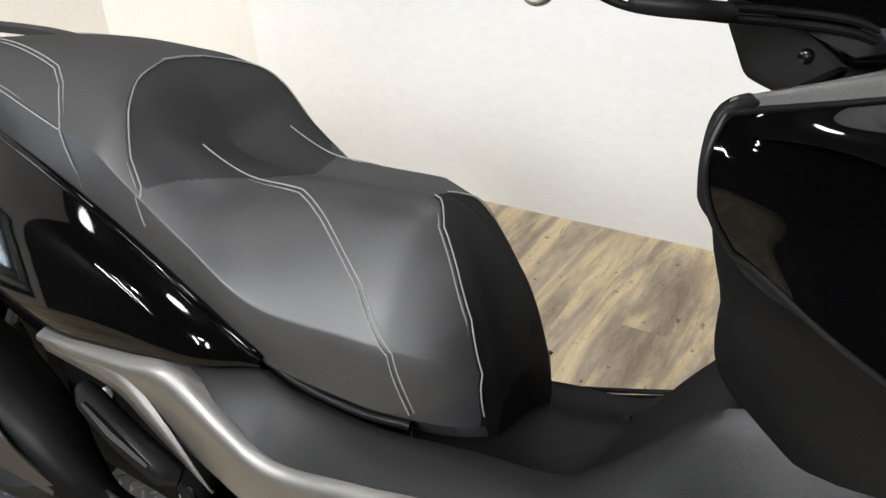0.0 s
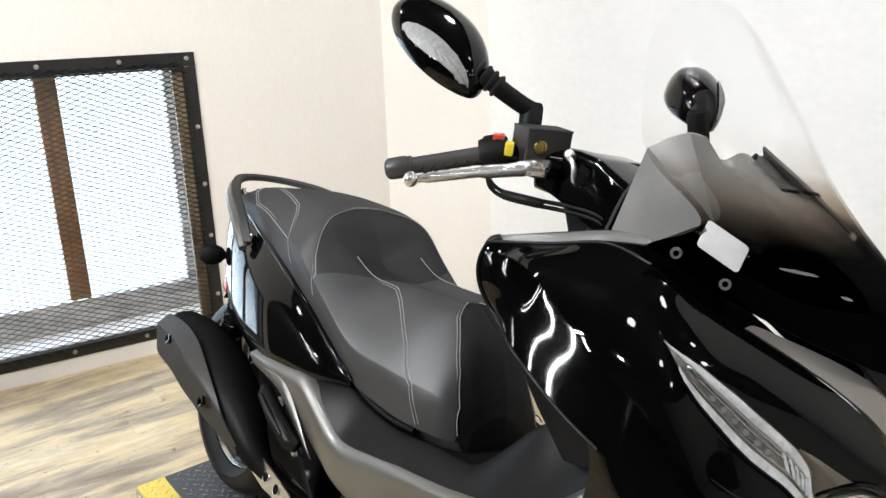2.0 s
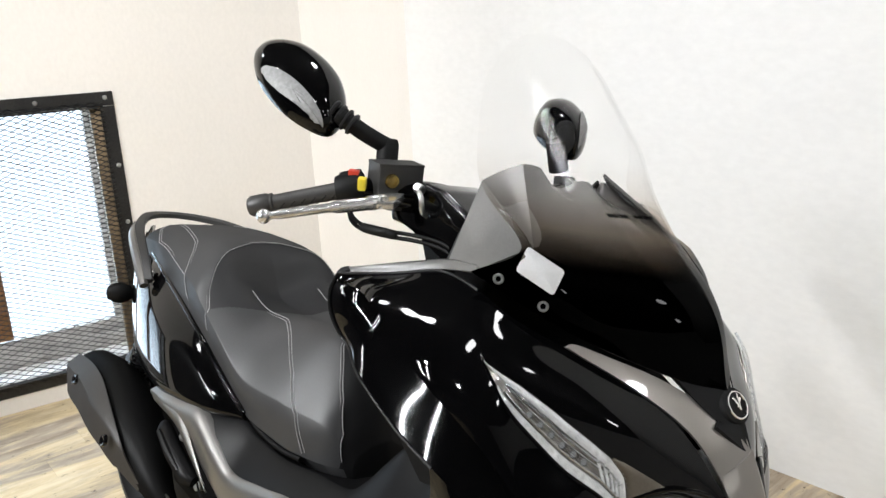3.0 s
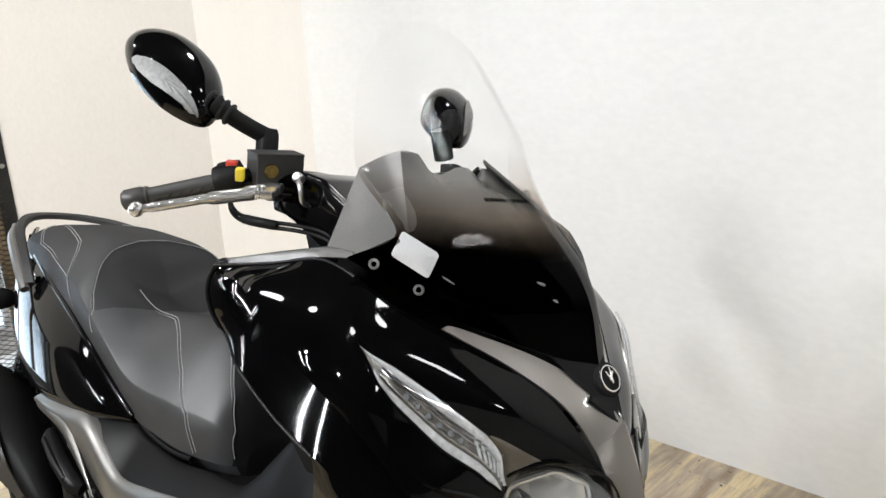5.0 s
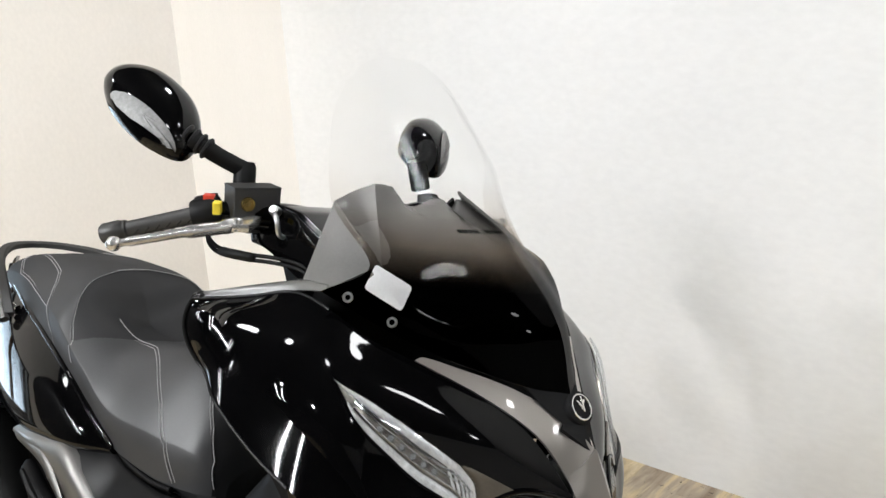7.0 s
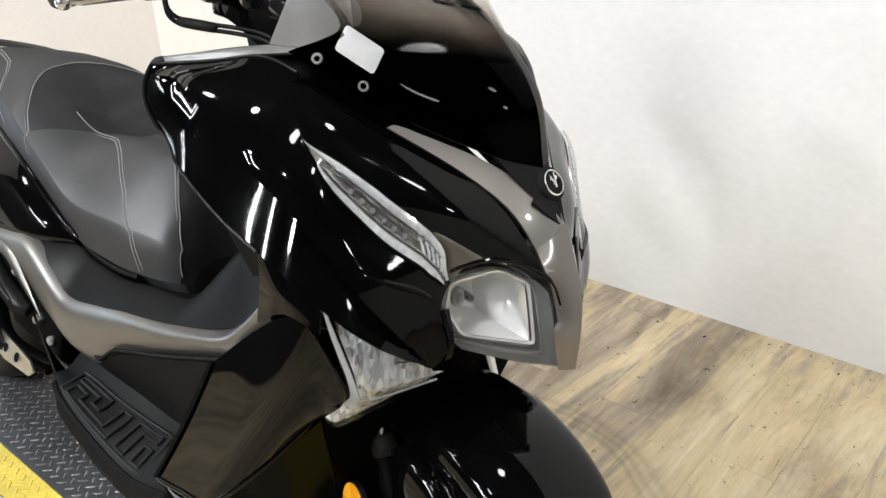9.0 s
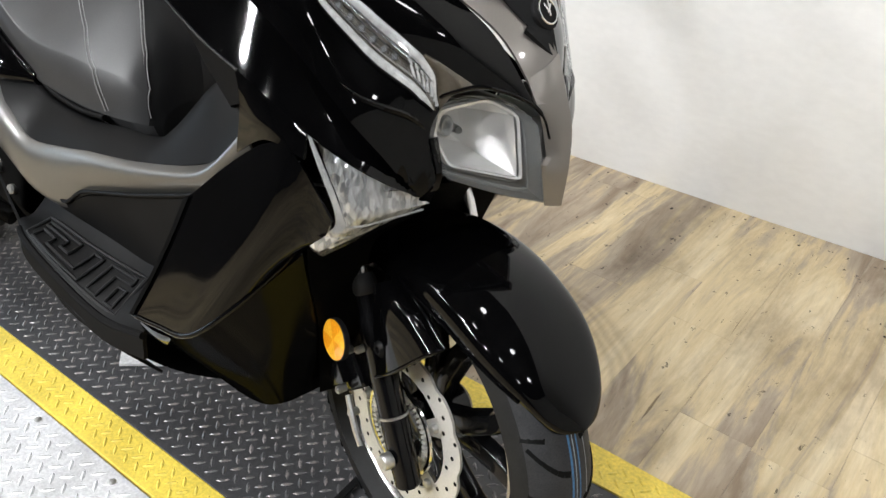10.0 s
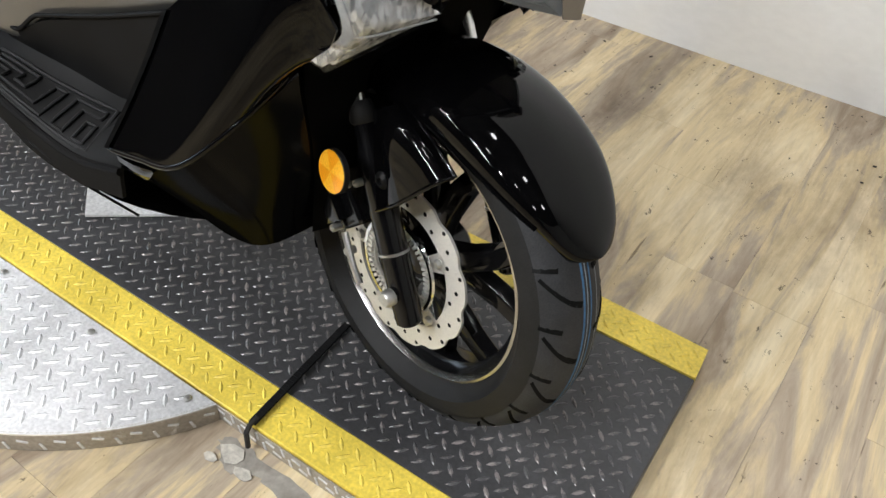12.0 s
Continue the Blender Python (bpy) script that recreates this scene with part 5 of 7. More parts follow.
for r in WING[1:7]:
    # an even, slightly crowned upper face between the top edge and the crest
    r[1] = tuple((a + b) / 2 + c for a, b, c in zip(r[0], r[2], (0.002, 0.010, 0.009)))
wing_base = surface([[V(*p) for p in r] for r in WING], WN, WN)


def crease(u):
    """The column at which the diagonal crease crosses row u."""
    return 2.33 + 0.53 * (u - 3.17)


def wing_relief(u, v):
    """How far the wing stands out: each band leans out towards its foot and steps back at the diagonal crease."""
    d = v - crease(u)
    fade = max(0.0, min(1.0, (u - 0.5) / 0.8)) * max(0.0, min(1.0, (6.6 - u) / 0.8))
    if d < 0:
        return 0.015 * fade * max(0.0, 1 + d / 1.35) ** 1.2
    tail = fade * max(0.0, min(1.0, (5.9 - u) / 0.8))
    if d < 0.06:
        return 0.015 * fade * (1 - d / 0.06) - sink(u) * tail * d / 0.06
    return tail * (0.019 * min(1.0, (d - 0.06) / max(0.4, 4 - v + d)) - sink(u) * (1 - min(1.0, (d - 0.06) / max(0.4, 4 - v + d))))


def sink(u):
    """How deep the lower band starts behind the crease."""
    return 0.024 + 0.013 * max(0.0, min(3.0, u - 2))


def on_wing(u, v):
    """A point on the near wing's face at row u and column v."""
    i, j = min(int(u * WN), len(wing_base) - 2), min(int(v * WN), len(wing_base[0]) - 2)
    f, g = u * WN - i, v * WN - j
    p = wing_base[i][j].lerp(wing_base[i + 1][j], f).lerp(wing_base[i][j + 1].lerp(wing_base[i + 1][j + 1], f), g)
    y = p.y + wing_relief(u, v)
    flat = 0.9 * max(0.0, min(1.0, (u - 0.2) / 0.8, (4.6 - u) / 1.3))
    if flat and v > crease(u) + 0.055:
        # the lower band is a flat face that leans out to its foot
        foot = wing_base[i][-1].lerp(wing_base[i + 1][-1], f)
        y += (foot.y + 0.017 + 0.006 * max(0.0, min(1.0, (u - 1) / 2, (4.2 - u) / 1.2)) - 0.35 * (p.z - foot.z) - y) * flat
    return V(p.x, y, p.z)


def wing_at(u, v, side=1, lift=0.0):
    """A point on the wing at row u (0 to 7) and column v (0 to 4), lifted off its face."""
    p = on_wing(u, v)
    if lift:
        a, b, c = on_wing(u, v), on_wing(u + (0.05 if u < 6.9 else -0.05), v), on_wing(u, v + (0.05 if v < 3.9 else -0.05))
        n = (b - a).cross(c - a).normalized()
        p = p + (-n if n.y < 0 else n) * lift
    return V(p.x, -p.y if side == 1 else p.y + 2 * MID, p.z)


# columns gather at the crease, so that it runs clean across the rows
wing_grid = []
for k in range(7 * WN + 1):
    u = k / WN
    fold = max(0.4, min(3.7, crease(u)))
    wing_grid.append([on_wing(u, fold * q / 24) for q in range(25)] + [on_wing(u, fold + 0.06 + (3.94 - fold) * q / 18) for q in range(19)])


def wing_patch(us, edges, side, lift, nv=8, bulge=0.0):
    """A patch on the wing: for each u the columns run between two edges; bulge lifts its middle."""
    rows = []
    for u, (v0, v1) in zip(us, edges):
        rows.append([wing_at(u, v0 + (v1 - v0) * k / nv, side, lift + bulge * math.sin(math.pi * k / nv)) for k in range(nv + 1)])
    return rows


for side in SIDES:
    g = [sided(r, side) for r in wing_grid]
    wing = part("front_side_fairing", shell(g, 0.004), GLOSS, scooter, "gloss-black front side fairing with a sharp rear tip")
    # matte border round the rear edge
    bm = bmesh.new()
    back = [wing_at(0, v / 6, side, 0.001) for v in range(0, 25)]
    add_tube(bm, [wing_at(u / 6, 0, side, 0.0) for u in range(18, 0, -1)] + back + [wing_at(u / 6, 4, side, 0.0) for u in range(1, 17)], 0.0022, 8)
    part("fairing_edge", bm, TRIM, wing, "rounded black rear edge")
    rim = sided([(0.645, 0.281, 0.952), (0.627, 0.289, 0.944), (0.623, 0.291, 0.922), (0.625, 0.289, 0.895), (0.630, 0.286, 0.880)], side)
    bm = bmesh.new()
    add_tube(bm, spline(rim, 5), [0.003] * 2 + [0.006] * 14 + [0.005, 0.004, 0.003, 0.002, 0.001], 12)
    part("matte_rim", bm, TRIM, wing, "satin black inner rim")
    # daytime running lamp: a long teardrop that runs into the headlamp
    def between_marks(marks, u):
        return next(v0 + (v1 - v0) * (u - u0) / (u1 - u0) for (u0, v0), (u1, v1) in zip(marks, marks[1:]) if u <= u1 + 1e-9)

    top_edge = ((3.72, 1.24), (4.0, 1.25), (4.42, 1.25), (5.0, 1.33), (5.5, 1.50), (5.92, 1.67), (6.33, 1.92), (6.67, 2.33), (6.8, 2.50))
    foot_edge = ((3.72, 1.26), (3.92, 1.42), (4.17, 1.67), (4.42, 1.83), (4.83, 2.00), (5.33, 2.25), (5.75, 2.42), (6.25, 2.58), (6.8, 2.62))
    us = [3.72 + 3.08 * k / 28 for k in range(29)]
    edges = [(between_marks(top_edge, u), between_marks(foot_edge, u)) for u in us]

    def strip(f0, f1):
        return [(a + (b - a) * f0, a + (b - a) * f1) for a, b in edges]

    lamp_unit = part("running_lamp", shell(wing_patch(us, edges, side, 0.0012), 0.001), DRLMAT, scooter, "slim clear daytime running lamp with silver facets")
    part("lamp_lens", shell(wing_patch(us, edges, side, 0.006, 8, 0.004), 0.0012), CLEAR, lamp_unit, "clear plastic lens")
    part("upper_reflector", shell(wing_patch(us, strip(0.02, 0.24), side, 0.0022, 4, 0.0012), 0.0008), DRLCHROME, lamp_unit, "bright upper reflector strip")
    part("lower_reflector", shell(wing_patch(us[3:], strip(0.74, 0.97)[3:], side, 0.0022, 4, 0.0012), 0.0008), DRLCHROME, lamp_unit, "bright lower reflector strip")
    for f, r in ((0.30, 0.0014), (0.42, 0.0010), (0.66, 0.0014)):
        bm = bmesh.new()
        add_tube(bm, [wing_at(u, a + (b - a) * f, side, 0.0034) for u, (a, b) in zip(us[4:25], edges[4:25])], r, 6)
        part("light_guide", bm, CHROME, lamp_unit, "bright inner light guide")
    for k in range(6):
        bm = bmesh.new()
        u = 4.62 + 0.19 * k
        a, b = between_marks(top_edge, u), between_marks(foot_edge, u)
        at, out = wing_at(u, a + (b - a) * 0.54, side, 0.0030), V(0.4, -side, 0.4)
        add_box(bm, aim_z(at, out) @ pose(0, 0, 0, 0, 0, 20), 0.0070, 0.0070, 0.004, 0.0012, 1)
        part("led", bm, BARS, lamp_unit, "small square light source")
    for k in range(7):
        bm = bmesh.new()
        u = 5.75 + 0.14 * k
        a, b = between_marks(top_edge, u), between_marks(foot_edge, u)
        add_tube(bm, [wing_at(u + 0.05 * q, a + (b - a) * (0.25 + 0.1 * q), side, 0.003) for q in range(6)], 0.0016, 6)
        part("lamp_rib", bm, DRLCHROME, lamp_unit, "bright cross rib")
    bm = bmesh.new()
    add_tube(bm, [wing_at(3.62, 1.12, side, 0.001)] + [wing_at(u, b, side, 0.0015) for u, (a, b) in zip(us, edges)], [0.0006] + [0.0018] * 29, 6)
    part("lamp_edge", bm, GLOSS, lamp_unit, "black lens edge")
    # smoked corner between the running lamp and the headlamp
    us2 = [5.95 + 1.04 * k / 10 for k in range(11)]
    marks = ((5.95, 1.70), (6.33, 1.94), (6.67, 2.34), (7.0, 2.55))
    part("smoked_corner", shell(wing_patch(us2, [(1.62, between_marks(marks, u)) for u in us2], side, 0.0015, 8, 0.003), 0.001), BRONZE, lamp_unit, "smoked bronze lens corner")
    # fairing vent slit below the running lamp
    bm = bmesh.new()
    add_tube(bm, [wing_at(4.6 + 2.2 * k / 16, 2.75 + 0.25 * k / 16, side, -0.001) for k in range(17)], [0.0006 + 0.004 * math.sin(math.pi * k / 16) for k in range(17)], 8)
    part("vent_edge", bm, GLOSS, wing)

# -- headlamps
for side in SIDES:
    outline = [[(1.012, 0.146, 0.767), (1.031, 0.100, 0.776), (1.059, 0.057, 0.764), (1.075, 0.037, 0.747)],
               [(1.015, 0.161, 0.731), (1.044, 0.105, 0.725), (1.069, 0.060, 0.717), (1.087, 0.030, 0.705)],
               [(1.030, 0.142, 0.685), (1.058, 0.089, 0.669), (1.078, 0.051, 0.661), (1.095, 0.016, 0.655)]]
    rows = [sided(r, side) for r in outline]
    head = part("headlamp", shell(surface(rows, 6, 6), 0.002), CLEAR, scooter, "large clear-lensed headlamp with a silver reflector bowl")
    head.visible_shadow = False
    # grey housing behind the lens
    back = [[V(p.x - 0.020 - 0.095 * a, p.y * 0.985, p.z + 0.004) for p in r] for r, a in zip(surface(rows, 6, 6), [math.sin(math.pi * k / 12) for k in range(13)])]
    part("lamp_housing", shell(back, 0.002), LAMPGREY, head, "grey lamp housing")
    # side wall of the lens body, along the inner and lower edges
    add = bmesh.new()
    sg = surface(rows, 6, 6)
    rim = sg[-1] + [r[-1] for r in sg[::-1]][1:]
    add_grid(add, [rim, [V(p.x - 0.03, p.y * 0.98, p.z - 0.002) for p in rim]])
    bmesh.ops.solidify(add, geom=add.faces[:], thickness=0.002)
    part("lamp_side", add, CLEAR, head)
    # reflector bowl: a deep dish with a squared mouth
    mouth = sided([(0.999, 0.137, 0.754), (1.020, 0.083, 0.767), (1.043, 0.052, 0.753), (1.051, 0.048, 0.719), (1.058, 0.042, 0.681), (1.036, 0.083, 0.688), (1.014, 0.126, 0.696), (1.000, 0.142, 0.726)], side)
    deep = V(0.966, -0.090 * side, 0.729)
    heart = sum(mouth, V(0, 0, 0)) / len(mouth)
    straight = [p.lerp(q, k / 6) for p, q in zip(mouth, mouth[1:] + mouth[:1]) for k in range(6)]
    loop = [(straight[k - 1] + straight[k] * 2 + straight[(k + 1) % 48]) / 4 for k in range(48)]
    bm = bmesh.new()
    back_plate = [deep + (p - heart) * 0.58 for p in mouth]
    vs = add_grid(bm, [mouth, [p.lerp(q, 0.5) + V(-0.006, 0, 0) for p, q in zip(mouth, back_plate)], back_plate, [deep + (p - heart) * 0.2 + V(-0.008, 0, 0) for p in mouth]], loop=True)
    bm.faces.new(vs[-1])
    part("reflector_bowl", bm, BOWL, head, "mirror-bright faceted reflector bowl", False)
    bm = bmesh.new()
    add_grid(bm, [[p + V(0.0035, 0, 0) for p in loop], [heart + (p - heart) * 1.07 + V(0.0045, 0, 0) for p in loop], [heart + (p - heart) * 1.09 for p in loop]], loop=True)
    part("bowl_rim", bm, BOWL, head, "pale flange round the bowl")
    bm = bmesh.new()
    add_tube(bm, spline(sided([(1.004, 0.153, 0.765), (1.010, 0.146, 0.776), (1.030, 0.104, 0.786), (1.058, 0.060, 0.776), (1.074, 0.040, 0.760), (1.084, 0.031, 0.735)], side), 6), [0.0012] * 4 + [0.0028] * 20 + [0.0014] * 7, 8)
    part("lamp_brow", bm, GLOSS, head, "gloss-black brow over the lamp")
    # grey bezel between the bowl's mouth and the edge of the lens
    edge = sg[0] + [r[-1] for r in sg[1:]] + sg[-1][-2::-1] + [r[0] for r in sg[-2:0:-1]]
    def even(pts, n):
        run = [0.0]
        for p, q in zip(pts, pts[1:] + pts[:1]):
            run.append(run[-1] + (q - p).length)
        out = []
        for k in range(n):
            want = run[-1] * k / n
            i = max(q for q in range(len(pts)) if run[q] <= want)
            out.append(pts[i].lerp((pts + pts[:1])[i + 1], (want - run[i]) / max(1e-6, run[i + 1] - run[i])))
        return out
    outer, inner = even(edge, 48), even(loop, 48)
    bm = bmesh.new()
    add_grid(bm, [[V(p.x - 0.006, p.y, p.z) for p in outer], [p.lerp(q, 0.35) + V(-0.018, 0, 0) for p, q in zip(outer, inner)], [p.lerp(q, 0.7) + V(-0.014, 0, 0) for p, q in zip(outer, inner)], inner], loop=True)
    bmesh.ops.solidify(bm, geom=bm.faces[:], thickness=0.0015)
    part("lamp_bezel", bm, LAMPGREY, head, "stepped grey bezel")
    for f, back in ((0.36, -0.014), (0.70, -0.011)):
        bm = bmesh.new()
        ridge = [p.lerp(q, f) + V(back, 0, 0) for p, q in zip(outer, inner)]
        add_tube(bm, ridge + [ridge[0]], 0.0016, 6, False)
        part("bezel_step", bm, LAMPGREY, head)
    bm = bmesh.new()
    add_lathe(bm, aim_z(V(0.973, -0.078 * side, 0.724), (0.9, -0.5 * side, 0.1)), ((0.0001, 0.030), (0.0045, 0.029), (0.0052, 0.018), (0.0045, 0.006), (0.0045, 0.0)), 14)
    part("bulb", bm, BARS, head, "capped bulb")
    bm = bmesh.new()
    add_lathe(bm, aim_z(sided([(1.008, 0.132, 0.739)], side)[0], (0.8, -0.55 * side, 0.1)) @ Matrix.Diagonal((0.5, 0.78, 0.8, 1)), ((0.0001, -0.006), (0.006, -0.005), (0.009, 0.002), (0.0125, 0.003), (0.0150, 0.001), (0.0155, -0.006)), 20)
    part("side_lamp", bm, LAMPGREY, head, "small oval position lamp")

# -- front indicators: a clear three-cornered lamp below each wing
for side in SIDES:
    rows = [sided(r, side) for r in ([(0.905, 0.256, 0.734), (0.912, 0.256, 0.730), (0.920, 0.255, 0.727)], [(0.935, 0.256, 0.690), (0.960, 0.250, 0.682), (0.980, 0.226, 0.692)],
                                     [(0.964, 0.251, 0.644), (0.985, 0.240, 0.645), (1.016, 0.169, 0.653)], [(0.962, 0.248, 0.620), (0.985, 0.232, 0.625), (1.013, 0.173, 0.643)], [(0.934, 0.252, 0.590), (0.943, 0.248, 0.586), (0.950, 0.243, 0.583)])]
    g = surface(rows, 5, 6)
    def sunk(rows, d):
        return [[V(p.x - 0.5 * d, p.y + d * side, p.z) for p in r] for r in rows]

    body = part("front_indicator", shell(sunk(g, 0.022), 0.001), FACET, scooter, "clear three-cornered turn indicator with silver facets")
    part("bright_edge", shell(sunk([r[:4] for r in g[:17]], 0.004), 0.001), PALELENS, body, "bright silver edge strip")
    part("bright_foot", shell(sunk([r[:8] for r in g[17:]], 0.005), 0.001), FACET, body, "pale foot of the lamp")
    bm = bmesh.new()
    add_tube(bm, [p + V(-0.002, 0.006 * side, 0) for p in g[14]], 0.0012, 6)
    part("cross_rib", bm, PALELENS, body, "bright cross rib")
    part("indicator_lens", shell(g, 0.0015), CLEAR, body, "clear lens").visible_shadow = False
    # black side panel between wing, indicator and lower panel
    rows = [sided(r, side) for r in ([(0.800, 0.268, 0.784), (0.815, 0.262, 0.73), (0.802, 0.250, 0.66)], [(0.868, 0.259, 0.755), (0.862, 0.264, 0.72), (0.862, 0.262, 0.695)], [(0.912, 0.250, 0.728), (0.918, 0.256, 0.71), (0.92, 0.258, 0.69)])]
    part("side_filler", shell(surface(rows, 5, 5), 0.004), GLOSS, scooter)
    rows = [sided(r, side) for r in ([(1.014, 0.166, 0.658), (1.021, 0.152, 0.683), (1.010, 0.161, 0.728)], [(1.015, 0.150, 0.655), (1.024, 0.146, 0.685), (1.012, 0.150, 0.730)])]
    part("lamp_filler", shell(surface(rows, 3, 3), 0.004), GLOSS, scooter)

# -- nose: grey arms that run down from the windscreen and meet between the lamps
arms = []
for side in SIDES:
    rows = [sided(r, side) for r in ([(0.909, 0.174, 0.916), (0.911, 0.165, 0.919), (0.918, 0.154, 0.917)], [(0.965, 0.113, 0.879), (0.970, 0.096, 0.886), (0.975, 0.081, 0.890)],
                                     [(1.014, 0.068, 0.840), (1.017, 0.048, 0.851), (1.019, 0.033, 0.860)], [(1.049, 0.048, 0.796), (1.055, 0.030, 0.810), (1.060, 0.013, 0.826)], [(1.067, 0.047, 0.772), (1.077, 0.028, 0.776), (1.083, 0.013, 0.784)])]
    arms.append(part("nose_arm", shell(surface(rows, 5, 5), 0.004), GREYNOSE, scooter, "dark titanium-grey nose panel arm"))
half = [[V(1.062, 0, 0.828), V(1.058, -0.024, 0.812), V(1.049, -0.047, 0.796)],
        [V(1.080, 0, 0.792), V(1.075, -0.023, 0.782), V(1.066, -0.046, 0.772)],
        [V(1.099, 0, 0.752), V(1.089, -0.018, 0.750), V(1.075, -0.037, 0.747)],
        [V(1.107, 0, 0.705), V(1.099, -0.015, 0.705), V(1.087, -0.030, 0.705)],
        [V(1.109, 0, 0.657), V(1.104, -0.008, 0.656), V(1.095, -0.016, 0.655)]]
part("nose_panel", shell(mirrored(surface(half, 5, 5)), 0.004), GREYNOSE, scooter, "dark titanium-grey nose panel")
bm = bmesh.new()
half = [[V(1.020, 0, 0.892), V(1.005, -0.03, 0.892), V(0.984, -0.070, 0.897)], [V(1.032, 0, 0.868), V(1.022, -0.026, 0.868), V(1.008, -0.050, 0.870)], [V(1.047, 0, 0.843), V(1.041, -0.014, 0.844), V(1.032, -0.030, 0.848)], [V(1.058, 0, 0.825), V(1.0575, -0.003, 0.825), V(1.057, -0.006, 0.826)]]
bracket = part("screen_foot", shell(mirrored(surface(half, 5, 5)), 0.006), MATTE, scooter, "matte black foot of the windscreen")
m = aim_z(V(1.029, -0.008, 0.867), (0.84, -0.12, 0.54)) @ Matrix.Scale(0.9, 4)
bm = bmesh.new()
add_lathe(bm, m, ((0.0001, 0.0065), (0.0185, 0.0065), (0.0235, 0.0035), (0.0245, -0.006), (0.0200, -0.016)), 32)
badge = part("round_badge", bm, MATTE, scooter, "round black badge with a silver mark")
bm = bmesh.new()
add_lathe(bm, m, ((0.0160, 0.0066), (0.0165, 0.0078), (0.0180, 0.0078), (0.0186, 0.0066)), 32)
part("badge_ring", bm, CHROME, badge)
bm = bmesh.new()
for a in (-38, 0, 38):
    add_box(bm, m @ pose(0.001 + 0.002 * (a == 0), 0, 0.007, 0, 0, 90 + a) @ pose(0.004, 0, 0), 0.016 if a else 0.022, 0.0034, 0.0022, 0.0006, 1)
part("badge_mark", bm, CHROME, badge, "plain silver bars of the maker's mark")

TOPMID = -0.032         # the screen leans a little to the right of the body

# -- windscreen: half rows from foot to top, middle to edge
SCREEN = [
    [(1.031, 0.0, 0.889), (1.003, 0.060, 0.897), (0.943, 0.140, 0.922), (0.890, 0.195, 0.948), (0.820, 0.247, 0.984)],
    [(0.996, 0.0, 0.976), (0.968, 0.060, 0.980), (0.915, 0.138, 0.990), (0.882, 0.182, 1.004), (0.853, 0.204, 1.020)],
    [(0.882, 0.0, 1.081), (0.857, 0.060, 1.081), (0.818, 0.122, 1.082), (0.778, 0.158, 1.083), (0.738, 0.174, 1.083)],
    [(0.784, 0.0, 1.184), (0.768, 0.060, 1.181), (0.742, 0.112, 1.177), (0.720, 0.142, 1.174), (0.704, 0.156, 1.172)],
    [(0.708, 0.0, 1.262), (0.703, 0.060, 1.257), (0.690, 0.098, 1.246), (0.683, 0.118, 1.232), (0.681, 0.130, 1.220)],
    [(0.668, 0.0, 1.295), (0.668, 0.030, 1.293), (0.670, 0.056, 1.286), (0.673, 0.080, 1.274), (0.676, 0.098, 1.260)],
]
half = surface([[V(x, -y, z) for x, y, z in r] for r in SCREEN], 6, 5)
screen = part("windscreen", shell([mirrored([row], TOPMID * max(0.0, min(1.0, (1.15 - row[0].z) / 0.12)))[0] for row in half], 0.0032), SMOKE, scooter, "tall windscreen, black at its foot fading through smoke to clear")
screen.visible_shadow = False
for side in (1,):
    for p, n in (((0.843, 0.2235, 0.980), (0.55, -0.8, 0.1)), ((0.887, 0.1935, 0.957), (0.6, -0.75, 0.2))):
        bm = bmesh.new()
        n = V(n[0], n[1] * side, n[2])
        at = sided([p], side)[0] - (n * 0.004 if side < 0 else V(0, 0, 0))
        add_lathe(bm, aim_z(at, n), ((0.0001, 0.004), (0.003, 0.004), (0.0034, 0.007), (0.0058, 0.007), (0.007, 0.005), (0.0098, 0.003), (0.0102, -0.006)), 20)
        bolt = part("screen_bolt", bm, DEEP, scooter, "socket bolt with a black washer")
        bm = bmesh.new()
        add_lathe(bm, aim_z(at, n), ((0.0029, 0.0046), (0.0036, 0.0078), (0.0054, 0.0078), (0.0064, 0.0062)), 20)
        part("bolt_head", bm, ALLOY, bolt, "bright socket head")
bm = bmesh.new()
a, b, d = V(0.867, -0.207, 1.020), V(0.891, -0.172, 0.999), V(0.859, -0.217, 0.993)
n = (b - a).cross(d - a).normalized()
if n.y > 0:
    n = -n
ex, ey = b - a, d - a
card = []
for cx, cy, start in ((0.09, 0.12, 180), (0.91, 0.12, 270), (0.91, 0.88, 0), (0.09, 0.88, 90)):
    for k in range(5):
        turn = radians(start + 90 * k / 4)
        card.append((cx + 0.09 * math.cos(turn), cy + 0.12 * math.sin(turn)))
pane_tree = BVHTree.FromPolygons([v.co for v in screen.data.vertices], [p.vertices for p in screen.data.polygons])
grid, heights = [], []
for k in (1.0, 0.75, 0.5, 0.25, 0.02):
    for cx, cy in card:
        cx, cy = (cx - 0.5) * k, (cy - 0.5) * k
        p = a + ex * (0.5 + cx) + ey * (0.5 + cy)
        hit = pane_tree.ray_cast(p + n * 0.06, -n)[0]
        grid.append((1.0, cx, cy, cx * cx, cy * cy))
        heights.append((hit - p).dot(n) if hit else 0.0)
bend = np.linalg.lstsq(np.array(grid), np.array(heights), rcond=None)[0]
rings = []
for k in (1.0, 0.75, 0.5, 0.25, 0.02):
    spots = [((cx - 0.5) * k, (cy - 0.5) * k) for cx, cy in card]
    rings.append([a + ex * (0.5 + cx) + ey * (0.5 + cy) + n * (0.0022 + float(np.dot(bend, (1.0, cx, cy, cx * cx, cy * cy)))) for cx, cy in spots])
vs = add_grid(bm, rings, loop=True)
bm.faces.new(vs[-1])
bmesh.ops.solidify(bm, geom=bm.faces[:], thickness=-0.0004)
